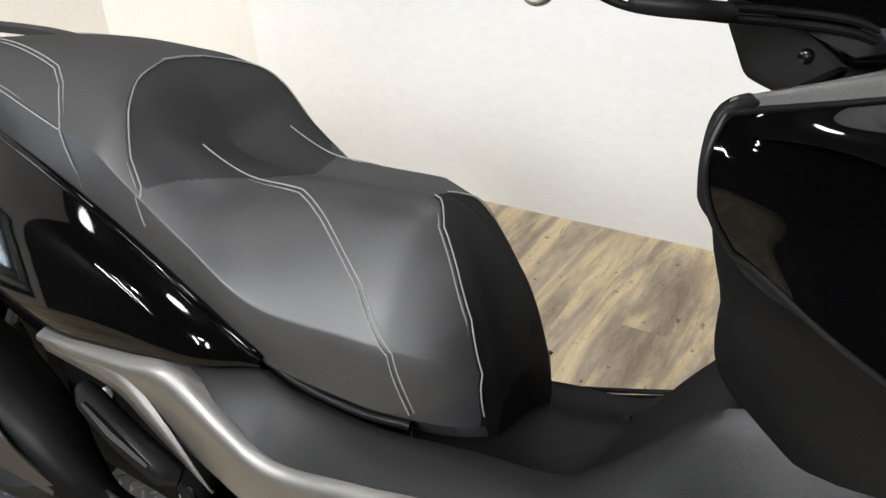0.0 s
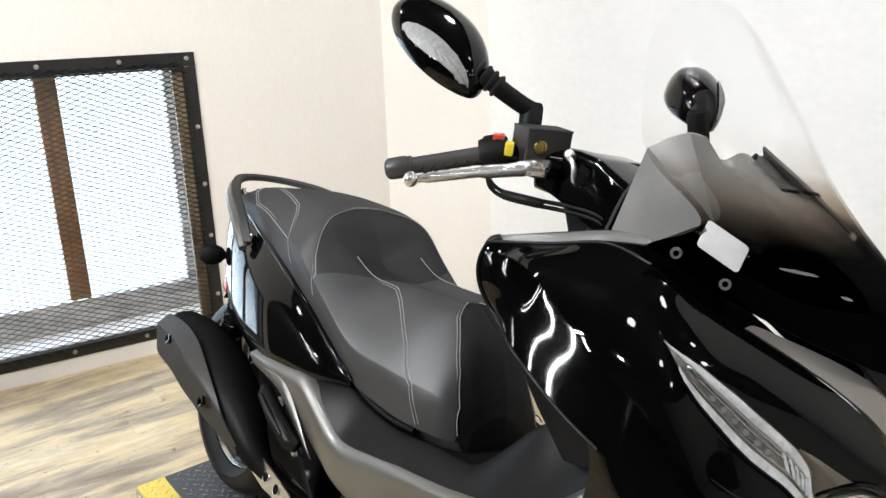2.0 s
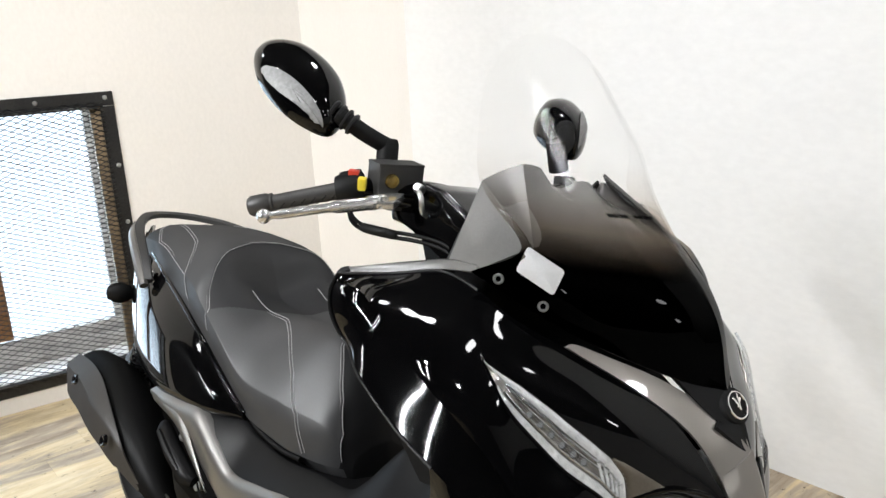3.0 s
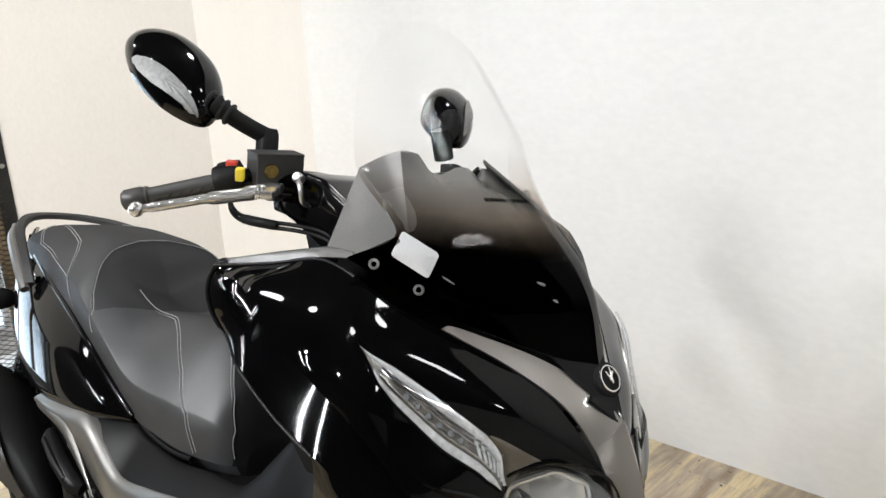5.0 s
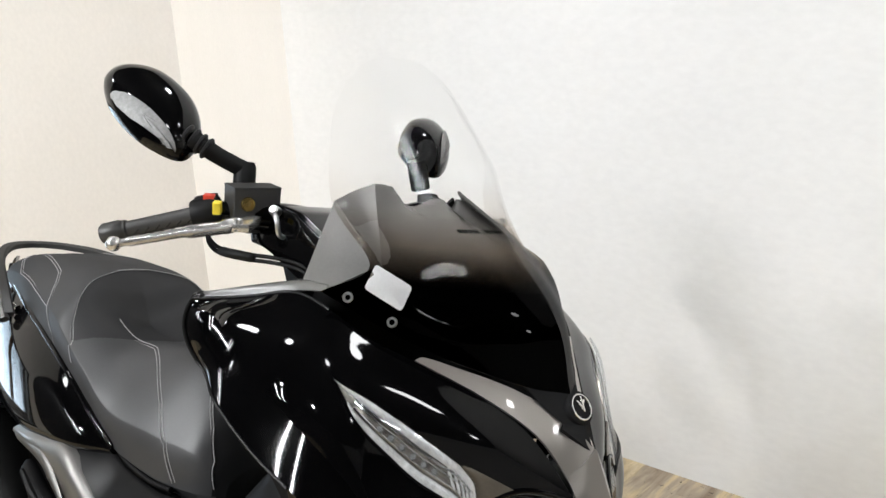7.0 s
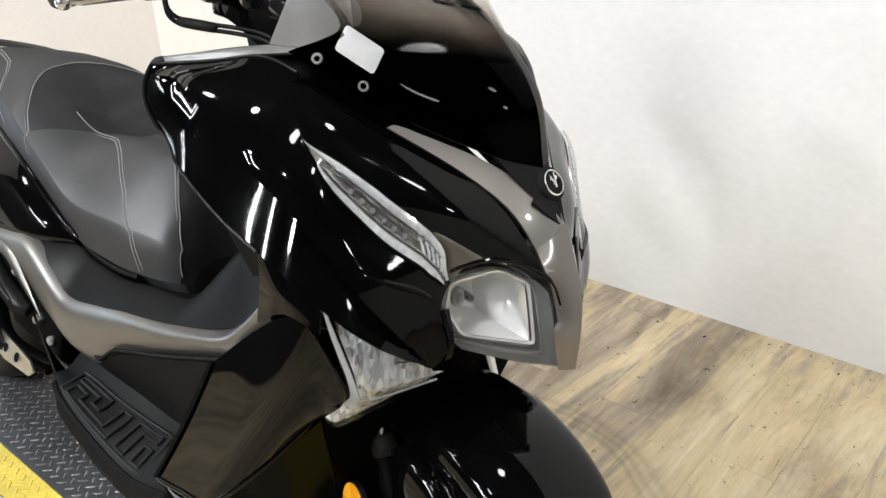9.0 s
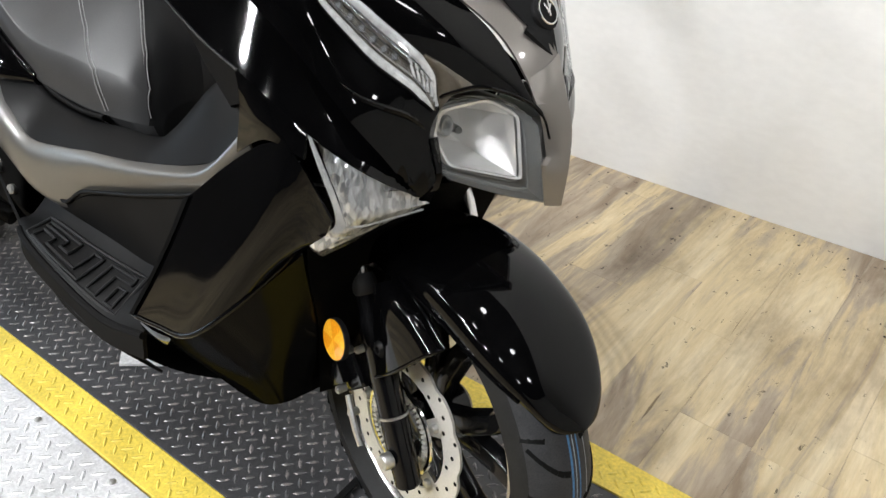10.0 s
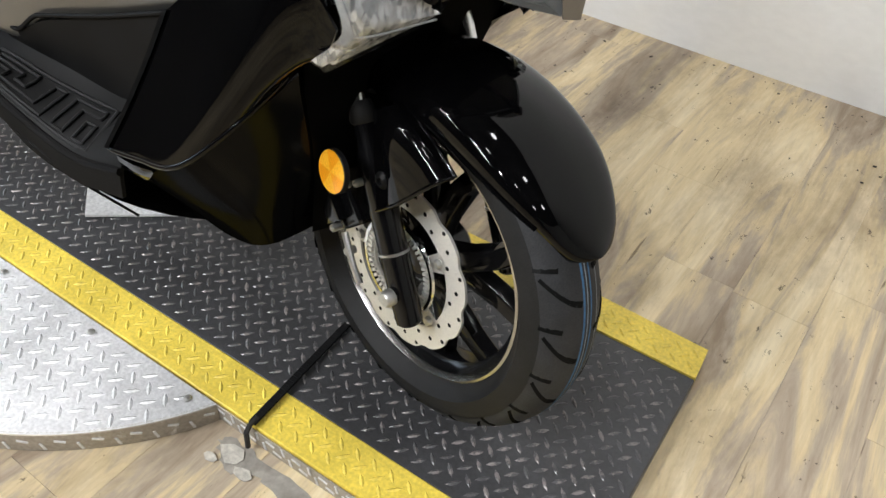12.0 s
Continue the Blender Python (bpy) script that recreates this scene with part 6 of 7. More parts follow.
part("sticker", bm, STICKER, screen, "blank white rounded sticker", False)

# -- cowl behind the screen, cockpit rim and inner leg shield
COWL_TOP = [(0.752, -0.116, 1.110), (0.757, -0.088, 1.108), (0.762, -0.070, 1.088), (0.762, -0.045, 1.084), (0.757, -0.015, 1.094), (0.750, 0.020, 1.096), (0.746, 0.046, 1.083), (0.742, 0.058, 1.097), (0.741, 0.090, 1.093), (0.750, 0.112, 1.068)]
cowl_rows = []
for f in (0.0, 0.25, 0.5, 0.75, 0.94, 1.0):
    row = []
    for k, top in enumerate(COWL_TOP):
        c = k / 9
        bow = 4 * c * (1 - c)
        foot = V(0.858 + 0.095 * bow, -0.191 + 0.325 * c, 1.016 - 0.040 * bow - 0.012 * c)
        crown = V(*top)
        level = crown.lerp(V(crown.x, crown.y, 1.092 - 0.010 * c), 1.0 if f < 0.9 else 0.0)
        q = foot.lerp(level, f)
        row.append(V(q.x, q.y, q.z + 0.010 * math.sin(math.pi * f)))
    cowl_rows.append(row)
cowl = part("instrument_cowl", shell(surface(cowl_rows, 2, 2), 0.004), COWL, scooter, "dark grey instrument cowl with a notched upper edge")
for side in SIDES:
    rows = [sided([(x, y - (0.040 if side < 0 else 0), z) for x, y, z in r], side) for r in ([(0.856, 0.192, 1.018), (0.796, 0.179, 1.051), (0.735, 0.166, 1.085)], [(0.838, 0.215, 1.002), (0.789, 0.202, 1.018), (0.739, 0.190, 1.034)], [(0.820, 0.238, 0.986), (0.782, 0.226, 0.985), (0.744, 0.214, 0.984)])]
    part("cowl_side", shell(surface(rows, 3, 3), 0.004), COWL, cowl, "grey cowl side")
    rows = [sided([(x, y - (0.040 if side < 0 else 0), z) for x, y, z in r], side) for r in ([(0.858, 0.190, 1.018), (0.805, 0.154, 1.066), (0.752, 0.116, 1.110)], [(0.857, 0.191, 1.017), (0.800, 0.166, 1.060), (0.742, 0.140, 1.099)], [(0.856, 0.192, 1.016), (0.796, 0.179, 1.050), (0.735, 0.166, 1.084)])]
    part("cowl_corner", shell(surface(rows, 3, 3), 0.004), COWL, cowl)
    rows = [sided(r, side) for r in ([(0.627, 0.293, 0.946), (0.629, 0.284, 0.952), (0.640, 0.21, 0.936)], [(0.700, 0.261, 0.960), (0.698, 0.252, 0.972), (0.690, 0.19, 0.965)], [(0.756, 0.236, 0.974), (0.752, 0.226, 0.985), (0.735, 0.17, 0.985)], [(0.822, 0.240, 0.984), (0.815, 0.232, 0.990), (0.78, 0.19, 0.99)])]
    part("cockpit_rim", shell(surface(rows, 5, 4), 0.004), COWL, scooter, "grey cockpit rim along the fairing")
# unreadable legend on the cowl edge as plain bars
for k in range(9):
    if k == 4:
        continue
    bm = bmesh.new()
    add_box(bm, pose(0.842 - 0.0008 * k, -0.04 + 0.0120 * k, 1.0590, 0, 36, 6), 0.006, 0.009, 0.0012)
    part("legend_bar", bm, DEEP, cowl, "small dark lettering bar", False)
half = [[V(0.745, 0, 1.066), V(0.745, -0.06, 1.070), V(0.748, -0.112, 1.098)], [V(0.715, 0, 1.03), V(0.715, -0.08, 1.035), V(0.72, -0.16, 1.04)], [V(0.690, 0, 0.97), V(0.690, -0.10, 0.97), V(0.715, -0.19, 0.972)]]
part("instrument_panel", shell(mirrored(surface(half, 4, 4), TOPMID), 0.004), MATTE, cowl, "matte black instrument panel")
half = [[V(0.690, 0, 0.97), V(0.675, -0.12, 0.962), V(0.640, -0.23, 0.944), V(0.631, -0.284, 0.942)], [V(0.648, 0, 0.89), V(0.650, -0.12, 0.885), V(0.630, -0.240, 0.868), V(0.646, -0.284, 0.866)], [V(0.622, 0, 0.79), V(0.632, -0.12, 0.79), V(0.645, -0.222, 0.806), V(0.715, -0.282, 0.828)],
        [V(0.614, 0, 0.70), V(0.632, -0.10, 0.712), V(0.672, -0.20, 0.745), V(0.800, -0.272, 0.786)], [V(0.650, 0, 0.655), V(0.670, -0.10, 0.665), V(0.735, -0.20, 0.695), V(0.868, -0.256, 0.745)]]
shield = part("leg_shield", shell(mirrored(surface(half, 5, 5)), 0.005), MATTE, scooter, "matte black inner leg shield")
for p in ((0.618, 0.0, 0.690),):
    bm = bmesh.new()
    add_box(bm, Matrix.Translation(p), 0.014, 0.016, 0.02, 0.003)
    part("bag_hook", bm, DEEP, shield, "small black hook")

# -- handlebar, turned a little to the scooter's right
STEER = radians(-14.05)
AXIS = V(-0.446, 0, 0.895)
AX0 = V(0.947, 0, 0.28)
TURN = Matrix.Translation(AX0) @ Matrix.Rotation(STEER, 4, AXIS) @ Matrix.Translation(-AX0)
FLIP = Matrix.Translation((-0.05, 0, -0.020)) @ TURN @ Matrix.Translation((0, 2 * MID, 0)) @ Matrix.Diagonal((1, -1, 1, 1)) @ TURN.inverted()
PIVOT = FLIP @ V(0.500, -0.236, 1.150)
FOLDED = Matrix.Translation(PIVOT + V(0, 0, -0.028)) @ pose(0, 0, 0, 0, 0, -14) @ pose(0, 0, 0, 0, -14, 0) @ Matrix.Scale(0.86, 4) @ Matrix.Translation(-PIVOT) @ FLIP      # the left mirror is set lower on its ball


def both(name, build, mat, parent, label="", fellow=FLIP):
    """The right-hand part and its fellow across the steering plane."""
    made = []
    for k, m in enumerate((Matrix.Identity(4), fellow) if fellow else (Matrix.Identity(4),)):
        bm = bmesh.new()
        build(bm)
        bmesh.ops.transform(bm, matrix=m, verts=bm.verts)
        made.append(part(name, bm, mat, parent[k] if isinstance(parent, list) else parent, label))
    return made


G0, G1 = V(0.431, -0.326, 1.001), V(0.520, -0.234, 1.041)
GD = (G1 - G0).normalized()
bm = bmesh.new()
mid = V(0.668, 0.0, 1.005)
armr = [G1 + GD * 0.02, V(0.575, -0.165, 1.047), V(0.612, -0.115, 1.042), V(0.648, -0.055, 1.02), mid]
arml = [FLIP @ p for p in armr]
add_tube(bm, spline(armr + arml[::-1][1:], 6), [0.016 + 0.012 * math.sin(math.pi * k / 48) for k in range(49)], 14)
bar = part("handlebar", bm, GLOSS, scooter, "gloss-black handlebar cover turned slightly")
bm = bmesh.new()
add_plate(bm, [V(x, -0.165, z) for x, z in ((0.545, 1.040), (0.62, 1.068), (0.66, 1.062), (0.722, 1.033), (0.735, 0.975), (0.675, 0.962), (0.643, 0.984), (0.611, 1.006), (0.552, 1.006))], (0, 1, 0), 0.10)
bmesh.ops.bevel(bm, geom=bm.edges[:], offset=0.008, segments=3, profile=0.6, affect="EDGES")
part("bar_neck", bm, GLOSS, bar, "gloss-black cover of the handlebar neck")
bm = bmesh.new()
add_plate(bm, [V(x, -0.135, z) for x, z in ((0.583, 1.004), (0.586, 0.985), (0.606, 0.946), (0.650, 0.930), (0.735, 0.935), (0.735, 1.020), (0.660, 1.045), (0.600, 1.030))], (0, 1, 0), 0.20)
bmesh.ops.bevel(bm, geom=bm.edges[:], offset=0.010, segments=3, profile=0.6, affect="EDGES")
cover = part("steering_cover", bm, TRIM, scooter, "satin black cover under the handlebar")
bm = bmesh.new()
add_lathe(bm, aim_z(V(0.645, -0.137, 0.966), (0, -1, 0)), ((0.0001, 0.002), (0.0035, 0.002), (0.0055, 0.0008), (0.006, -0.003)), 14)
part("cover_bolt", bm, RIMMAT, cover, "small bright bolt")
grips = both("grip", lambda b: add_lathe(b, aim_z(G0 + GD * 0.034, GD), ((0.0140, 0.0), (0.0140, 0.003), (0.0112, 0.005), (0.0116, 0.04), (0.0120, 0.075), (0.0124, 0.104), (0.0150, 0.107), (0.0150, 0.112), (0.0001, 0.113)), 24), RAIL, scooter, "black rubber grip")
both("bar_end", lambda b: add_lathe(b, aim_z(G0, GD), ((0.0001, 0.0), (0.0085, 0.0), (0.0120, 0.0015), (0.0148, 0.006), (0.0152, 0.028), (0.0135, 0.032), (0.011, 0.036)), 24), RAIL, grips, "satin black bar-end weight")


def grip_marks(b):
    side = GD.cross(V(0, 0, 1)).normalized()
    for k in range(6):
        for a in (0.5, 1.3, 2.1):
            r = side * math.cos(a) + GD.cross(side) * math.sin(a)
            p = G0 + GD * (0.05 + 0.015 * k + 0.004 * a)
            for s in (1,):
                add_tube(b, [p + r * 0.0119 - GD * 0.004 + GD.cross(r) * 0.003, p + r * 0.0123, p + r * 0.0119 + GD * 0.004 - GD.cross(r) * 0.003], 0.0011, 5)


both("grip_pattern", grip_marks, RUBBER, grips)
switches = both("switch_housing", lambda b: (add_lathe(b, aim_z(G1 - GD * 0.004, GD), ((0.0001, 0), (0.0205, 0.001), (0.0225, 0.008), (0.0225, 0.030), (0.0200, 0.040), (0.0001, 0.041)), 20), add_box(b, aim_z(G1 + GD * 0.022 + V(-0.008, 0, 0.006), GD), 0.030, 0.036, 0.030, 0.006)), MATTE, scooter, "matte black switch housing")
for nm, mat, at, size in (("kill_switch", RED, V(0.538, -0.226, 1.066), (0.015, 0.012, 0.013)), ("start_switch", YELLOWSW, V(0.566, -0.230, 1.056), (0.011, 0.013, 0.017))):
    bm = bmesh.new()
    add_box(bm, aim_z(at, (0.2, -0.2, 0.9)) , *size, 0.002)
    part(nm, bm, mat, switches[0], "red stop switch" if mat is RED else "yellow starter switch")


def lever_shape(b):
    pts = [V(0.598, -0.222, 1.036), V(0.592, -0.245, 1.030), V(0.578, -0.285, 1.022), V(0.560, -0.322, 1.012), V(0.545, -0.345, 1.005), V(0.537, -0.357, 1.0015)]
    add_tube(b, spline(pts, 5), [0.0105] * 4 + [0.0092] * 6 + [0.0066] * 10 + [0.0052] * 6, 10)
    bmesh.ops.create_uvsphere(b, u_segments=16, v_segments=10, radius=0.0098, matrix=Matrix.Translation(V(0.536, -0.357, 1.0015)))


levers = both("brake_lever", lever_shape, LEVER, scooter, "polished alloy brake lever with a ball end")


def pivot_shape(b):
    add_box(b, aim_z(V(0.600, -0.205, 1.038), (0.1, -0.2, 1)) @ pose(0, 0, 0, 0, 0, 10), 0.026, 0.050, 0.012, 0.004)
    add_lathe(b, aim_z(V(0.606, -0.222, 1.030), (0, 0, 1)), ((0.0001, 0.017), (0.005, 0.016), (0.007, 0.014), (0.007, -0.002), (0.0001, -0.003)), 14)


both("lever_pivot", pivot_shape, LEVER, levers, "alloy lever perch")
RESV = Matrix.Translation(V(0.568, -0.176, 1.067)) @ pose(0, 0, 0, 4, 6, -13)


def reservoir(b):
    add_box(b, RESV, 0.042, 0.068, 0.042, 0.004, 3)
    add_box(b, RESV @ pose(0, 0, 0.0215), 0.0425, 0.0685, 0.004, 0.0015)
    add_box(b, RESV @ pose(-0.004, 0.012, -0.030), 0.030, 0.05, 0.03, 0.006)


cups = both("brake_reservoir", reservoir, RAIL, scooter, "black brake fluid reservoir with a brass sight glass", None)
both("sight_glass", lambda b: add_lathe(b, RESV @ pose(0.0205, -0.014, 0.0, 0, 90, 0), ((0.0001, 0.002), (0.006, 0.002), (0.0062, 0.004), (0.0092, 0.004), (0.0105, 0.0015), (0.0105, -0.002)), 20), BRASS, cups, "brass sight glass", None)
both("bar_bolt", lambda b: (add_lathe(b, aim_z(V(0.624, -0.178, 1.060), (0.4, -0.9, 0.3)), ((0.0001, 0.006), (0.0045, 0.006), (0.007, 0.003), (0.007, -0.01)), 12), add_tube(b, spline([V(0.626, -0.180, 1.057), V(0.640, -0.184, 1.048), V(0.641, -0.180, 1.030), V(0.636, -0.168, 1.024)], 4), 0.0036, 8)), ALLOY, bar, "bright banjo bolt", None)
hose_ways = tuple([V(x, y, z + d) for x, y, z in ((0.497, -0.202, 1.016), (0.511, -0.203, 0.998), (0.540, -0.202, 0.989), (0.587, -0.196, 0.988), (0.630, -0.175, 0.988), (0.675, -0.166, 0.985), (0.705, -0.155, 0.970))] for d in (0.0, 0.007))
for w in hose_ways:
    both("control_cable", lambda b: add_tube(b, spline(w, 6), 0.0030, 8), DEEP, bar, "black control cable")
both("cable_boot", lambda b: add_tube(b, [V(0.536, -0.2025, 0.993), V(0.541, -0.202, 0.9925), V(0.600, -0.192, 0.9915), V(0.604, -0.190, 0.9915)], [0.004, 0.0068, 0.0068, 0.004], 10), MATTE, bar)


# mirrors: an egg-shaped shell in the plane of its glass, with an indicator in its back
ML, MW = V(-0.8084, -0.3335, 0.4850), V(-0.0796, 0.8784, 0.4713)
MN = -ML.cross(MW)
MC = V(0.418, -0.246, 1.187)
EGG = [(0.093, -0.021), (0.099, 0.016), (0.064, 0.046), (0.008, 0.051), (-0.042, 0.037), (-0.084, 0.002), (-0.097, -0.040), (-0.058, -0.0585), (-0.006, -0.061), (0.048, -0.049)]


STRETCH = Matrix.Translation(V(0.425, -0.25, 1.195)) @ Matrix.Scale(1.54, 4, MN) @ Matrix.Translation(-MC)
FAR_MIRROR = FOLDED @ STRETCH


def egg_loop(scale, lift, shift=(0, 0)):
    pts = [MC + ML * (l * scale + shift[0]) + MW * (w * scale + shift[1]) + MN * lift for l, w in EGG]
    ring = spline([pts[-1], *pts, pts[0], pts[1]], 5)[5:-5]
    return ring[:-1]


EGG_FINE = spline([V(*p, 0) for p in [EGG[-1], *EGG, EGG[0], EGG[1]]], 5)[5:-5]


def egg_radius(angle):
    """How far the egg's edge lies from its middle in one direction."""
    near = sorted(EGG_FINE, key=lambda p: abs(math.remainder(math.atan2(p.y, p.x) - angle, 2 * math.pi)))[:2]
    return (near[0].length + near[1].length) / 2


def mirror_shell(b):
    rings = [egg_loop(s, h) for s, h in ((0.93, -0.014), (0.985, -0.012), (1.0, -0.005), (0.985, 0.005), (0.92, 0.014), (0.78, 0.0235), (0.55, 0.0305), (0.28, 0.0345), (0.06, 0.035))]
    vs = add_grid(b, rings, loop=True)
    b.faces.new(vs[-1])
    b.faces.new(vs[0][::-1])


mirrors = both("rear_mirror", mirror_shell, GLOSS, scooter, "gloss-black egg-shaped mirror housing", FAR_MIRROR)
both("mirror_glass", lambda b: b.faces.new([b.verts.new(p) for p in egg_loop(0.9, -0.0152)]), CHROME, mirrors, "mirror glass", FAR_MIRROR)


def mirror_lamp(b, lift, grow):
    marks = [(0.046, -0.047), (0.035, -0.040), (-0.005, -0.035), (-0.053, -0.037), (-0.089, -0.045), (-0.074, -0.052), (-0.037, -0.0565), (-0.004, -0.057), (0.023, -0.054)]
    loop = spline([marks[-1] + (0,), *[q + (0,) for q in marks], marks[0] + (0,), marks[1] + (0,)], 4)[4:-4][:-1]
    cx, cy = -0.02, -0.047
    def height(l, w):
        r = math.hypot(l, w) / egg_radius(math.atan2(w, l))
        return 0.0345 * max(0.0, 1 - min(1, r) ** 2.6) ** 0.55
    rings = []
    for s in (1.0, 0.85, 0.6, 0.3, 0.05):
        ring = []
        for p in loop:
            l, w = cx + (p.x - cx) * s * grow, cy + (p.y - cy) * s * grow
            ring.append(MC + ML * l + MW * w + MN * (height(l, w) + lift))
        rings.append(ring)
    vs = add_grid(b, rings, loop=True)
    b.faces.new(vs[-1])


lamps = both("mirror_indicator", lambda b: mirror_lamp(b, 0.002, 1.0), PALELENS, mirrors, "pale clear indicator lens set in the mirror", FAR_MIRROR)
def stalk_shape(way, thick):
    return lambda b: add_tube(b, spline([V(*p) for p in way], 4), [thick + 0.002] * 3 + [thick] * 14, 14)


def base_shape(foot, rx, ry, rings):
    return lambda b: add_lathe(b, Matrix.Translation(V(*foot)) @ pose(0, 0, 0, rx, ry, 0), rings, 18)


both("mirror_stalk", stalk_shape(((0.496, -0.234, 1.146), (0.504, -0.224, 1.139), (0.513, -0.203, 1.127), (0.522, -0.180, 1.116), (0.527, -0.168, 1.111)), 0.0125), MATTE, bar, "matte black mirror stalk", None)
both("stalk_base", base_shape((0.531, -0.166, 1.066), -2, -6, ((0.0150, 0.0), (0.0160, 0.002), (0.0160, 0.048), (0.0135, 0.055), (0.0001, 0.056))), MATTE, bar, "", None)
for name, shape in (("mirror_stalk", stalk_shape(((0.500, -0.236, 1.150), (0.512, -0.232, 1.143), (0.535, -0.222, 1.132), (0.552, -0.207, 1.124), (0.561, -0.198, 1.122)), 0.0145)),
                    ("stalk_base", base_shape((0.561, -0.196, 1.086), -6, 4, ((0.0155, 0.0), (0.0165, 0.002), (0.0165, 0.034), (0.0155, 0.050), (0.0001, 0.052))))):
    bm = bmesh.new()
    shape(bm)
    bmesh.ops.transform(bm, matrix=FLIP, verts=bm.verts)
    part(name, bm, MATTE, bar, "matte black mirror stalk" if name == "mirror_stalk" else "")


def bellows(b):
    a, c = V(0.508, -0.217, 1.135), V(0.488, -0.240, 1.152)
    for k in range(4):
        p = a.lerp(c, k / 3.2)
        add_lathe(b, aim_z(p, c - a), ((0.0130, -0.004), (0.0165, -0.0015), (0.0165, 0.0015), (0.0130, 0.004)), 18)


both("stalk_bellows", bellows, RUBBER, mirrors, "", FAR_MIRROR)

# -- front wheel, in its own frame: y along the axle, z up
WC = V(0.982, 0.009, 0.2796)
WM = Matrix.Translation(WC) @ Matrix.Rotation(STEER, 4, AXIS)
LATHE_Y = pose(0, 0, 0, 90, 0, 0)       # turns the lathe's z axis to the wheel's negative y


def wheel_part(name, bm, mat, parent, label="", m=WM, smooth=True):
    bmesh.ops.transform(bm, matrix=m, verts=bm.verts)
    return part(name, bm, mat, parent, label, smooth)


def tyre_profile(r_out, r_in, half):
    """Half-round tyre section from one bead to the other, as (radius, height)."""
    pts = [(r_in, -half * 0.62), (r_in + 0.012, -half * 0.78)]
    for k in range(13):
        a = -math.pi / 2 * 0.96 + math.pi * 0.96 * k / 12
        pts.append((r_out - 0.058 + 0.058 * math.cos(a) ** 0.9 if abs(a) < 1.5 else r_out - 0.058, half * math.sin(a)))
    pts += [(r_in + 0.012, half * 0.78), (r_in, half * 0.62)]
    return pts


def build_tyre(parent, m, r_out, half, grooves=True):
    bm = bmesh.new()
    add_lathe(bm, LATHE_Y, tyre_profile(r_out, 0.1925, half), 72)
    tyre = wheel_part("tyre", bm, RUBBER, parent, "black road tyre with curved tread grooves", m)
    if not grooves:
        return tyre

    def on(a, s, lift=0.0008):
        """On the tread at wheel angle a, s from -1 to 1 across."""
        b = s * math.pi / 2 * 0.96
        r = r_out - 0.058 + 0.058 * max(0.0, math.cos(b)) ** 0.9 + (lift + 0.0002) * math.cos(b)
        y = (half + lift) * math.sin(b)
        return V(r * math.cos(a), y, r * math.sin(a))

    bm = bmesh.new()
    band = []
    for k in range(73):
        a = 2 * math.pi * k / 72
        band.append([on(a, -0.74 + 1.48 * q / 20, 0.0004) for q in range(21)])
    add_grid(bm, band)
    bmesh.ops.remove_doubles(bm, verts=bm.verts, dist=1e-5)
    wheel_part("tread_band", bm, TREAD, tyre, "grey road-worn tread", m)
    bm = bmesh.new()

    def groove(line, wide):
        for p, q in zip(line, line[1:]):
            d = (q - p).cross(p).normalized() * wide
            bm.faces.new([bm.verts.new(v) for v in (p - d, q - d, q + d, p + d)])

    for k in range(20):
        a0 = 2 * math.pi * k / 20
        for sgn, off in ((-1, 0.0), (1, 0.15)):
            groove([on(a0 + off + 0.17 * t ** 1.6, sgn * (0.12 + 0.56 * t)) for t in (q / 6 for q in range(7))], 0.0042)
            groove([on(a0 + off + 0.19 + 0.03 * t, sgn * (0.42 + 0.34 * t)) for t in (q / 3 for q in range(4))], 0.0034)
    tagged(wheel_part("tread_pattern", bm, DEEP, tyre, "", m, False), kind="stuff")
    for s, w, mat, nm in ((-0.085, 0.018, BLUE, "blue_stripe"), (-0.02, 0.010, PALE, "pale_stripe"), (0.05, 0.014, BLUE, "blue_stripe"), (0.20, 0.010, PALE, "pale_stripe")):
        bm = bmesh.new()
        loop = [(on(2 * math.pi * k / 90, s - w, 0.0007), on(2 * math.pi * k / 90, s + w, 0.0007)) for k in range(90)]
        vs = [(bm.verts.new(a), bm.verts.new(b)) for a, b in loop]
        for k in range(90):
            bm.faces.new((vs[k][0], vs[k][1], vs[(k + 1) % 90][1], vs[(k + 1) % 90][0]))
        wheel_part(nm, bm, mat, tyre, "painted factory stripe round the tread", m)
    # raised sidewall lettering, unreadable: plain bars
    bm = bmesh.new()
    for a0 in (0.4, 2.5, 4.3):
        for k in range(8):
            a = a0 + 0.055 * k
            r = 0.2235
            add_box(bm, pose(r * math.cos(a), -half * 0.93, r * math.sin(a), 0, -math.degrees(a), 0), 0.010, 0.003, 0.007)
    wheel_part("sidewall_mark", bm, RUBBER, tyre, "", m, False)
    return tyre


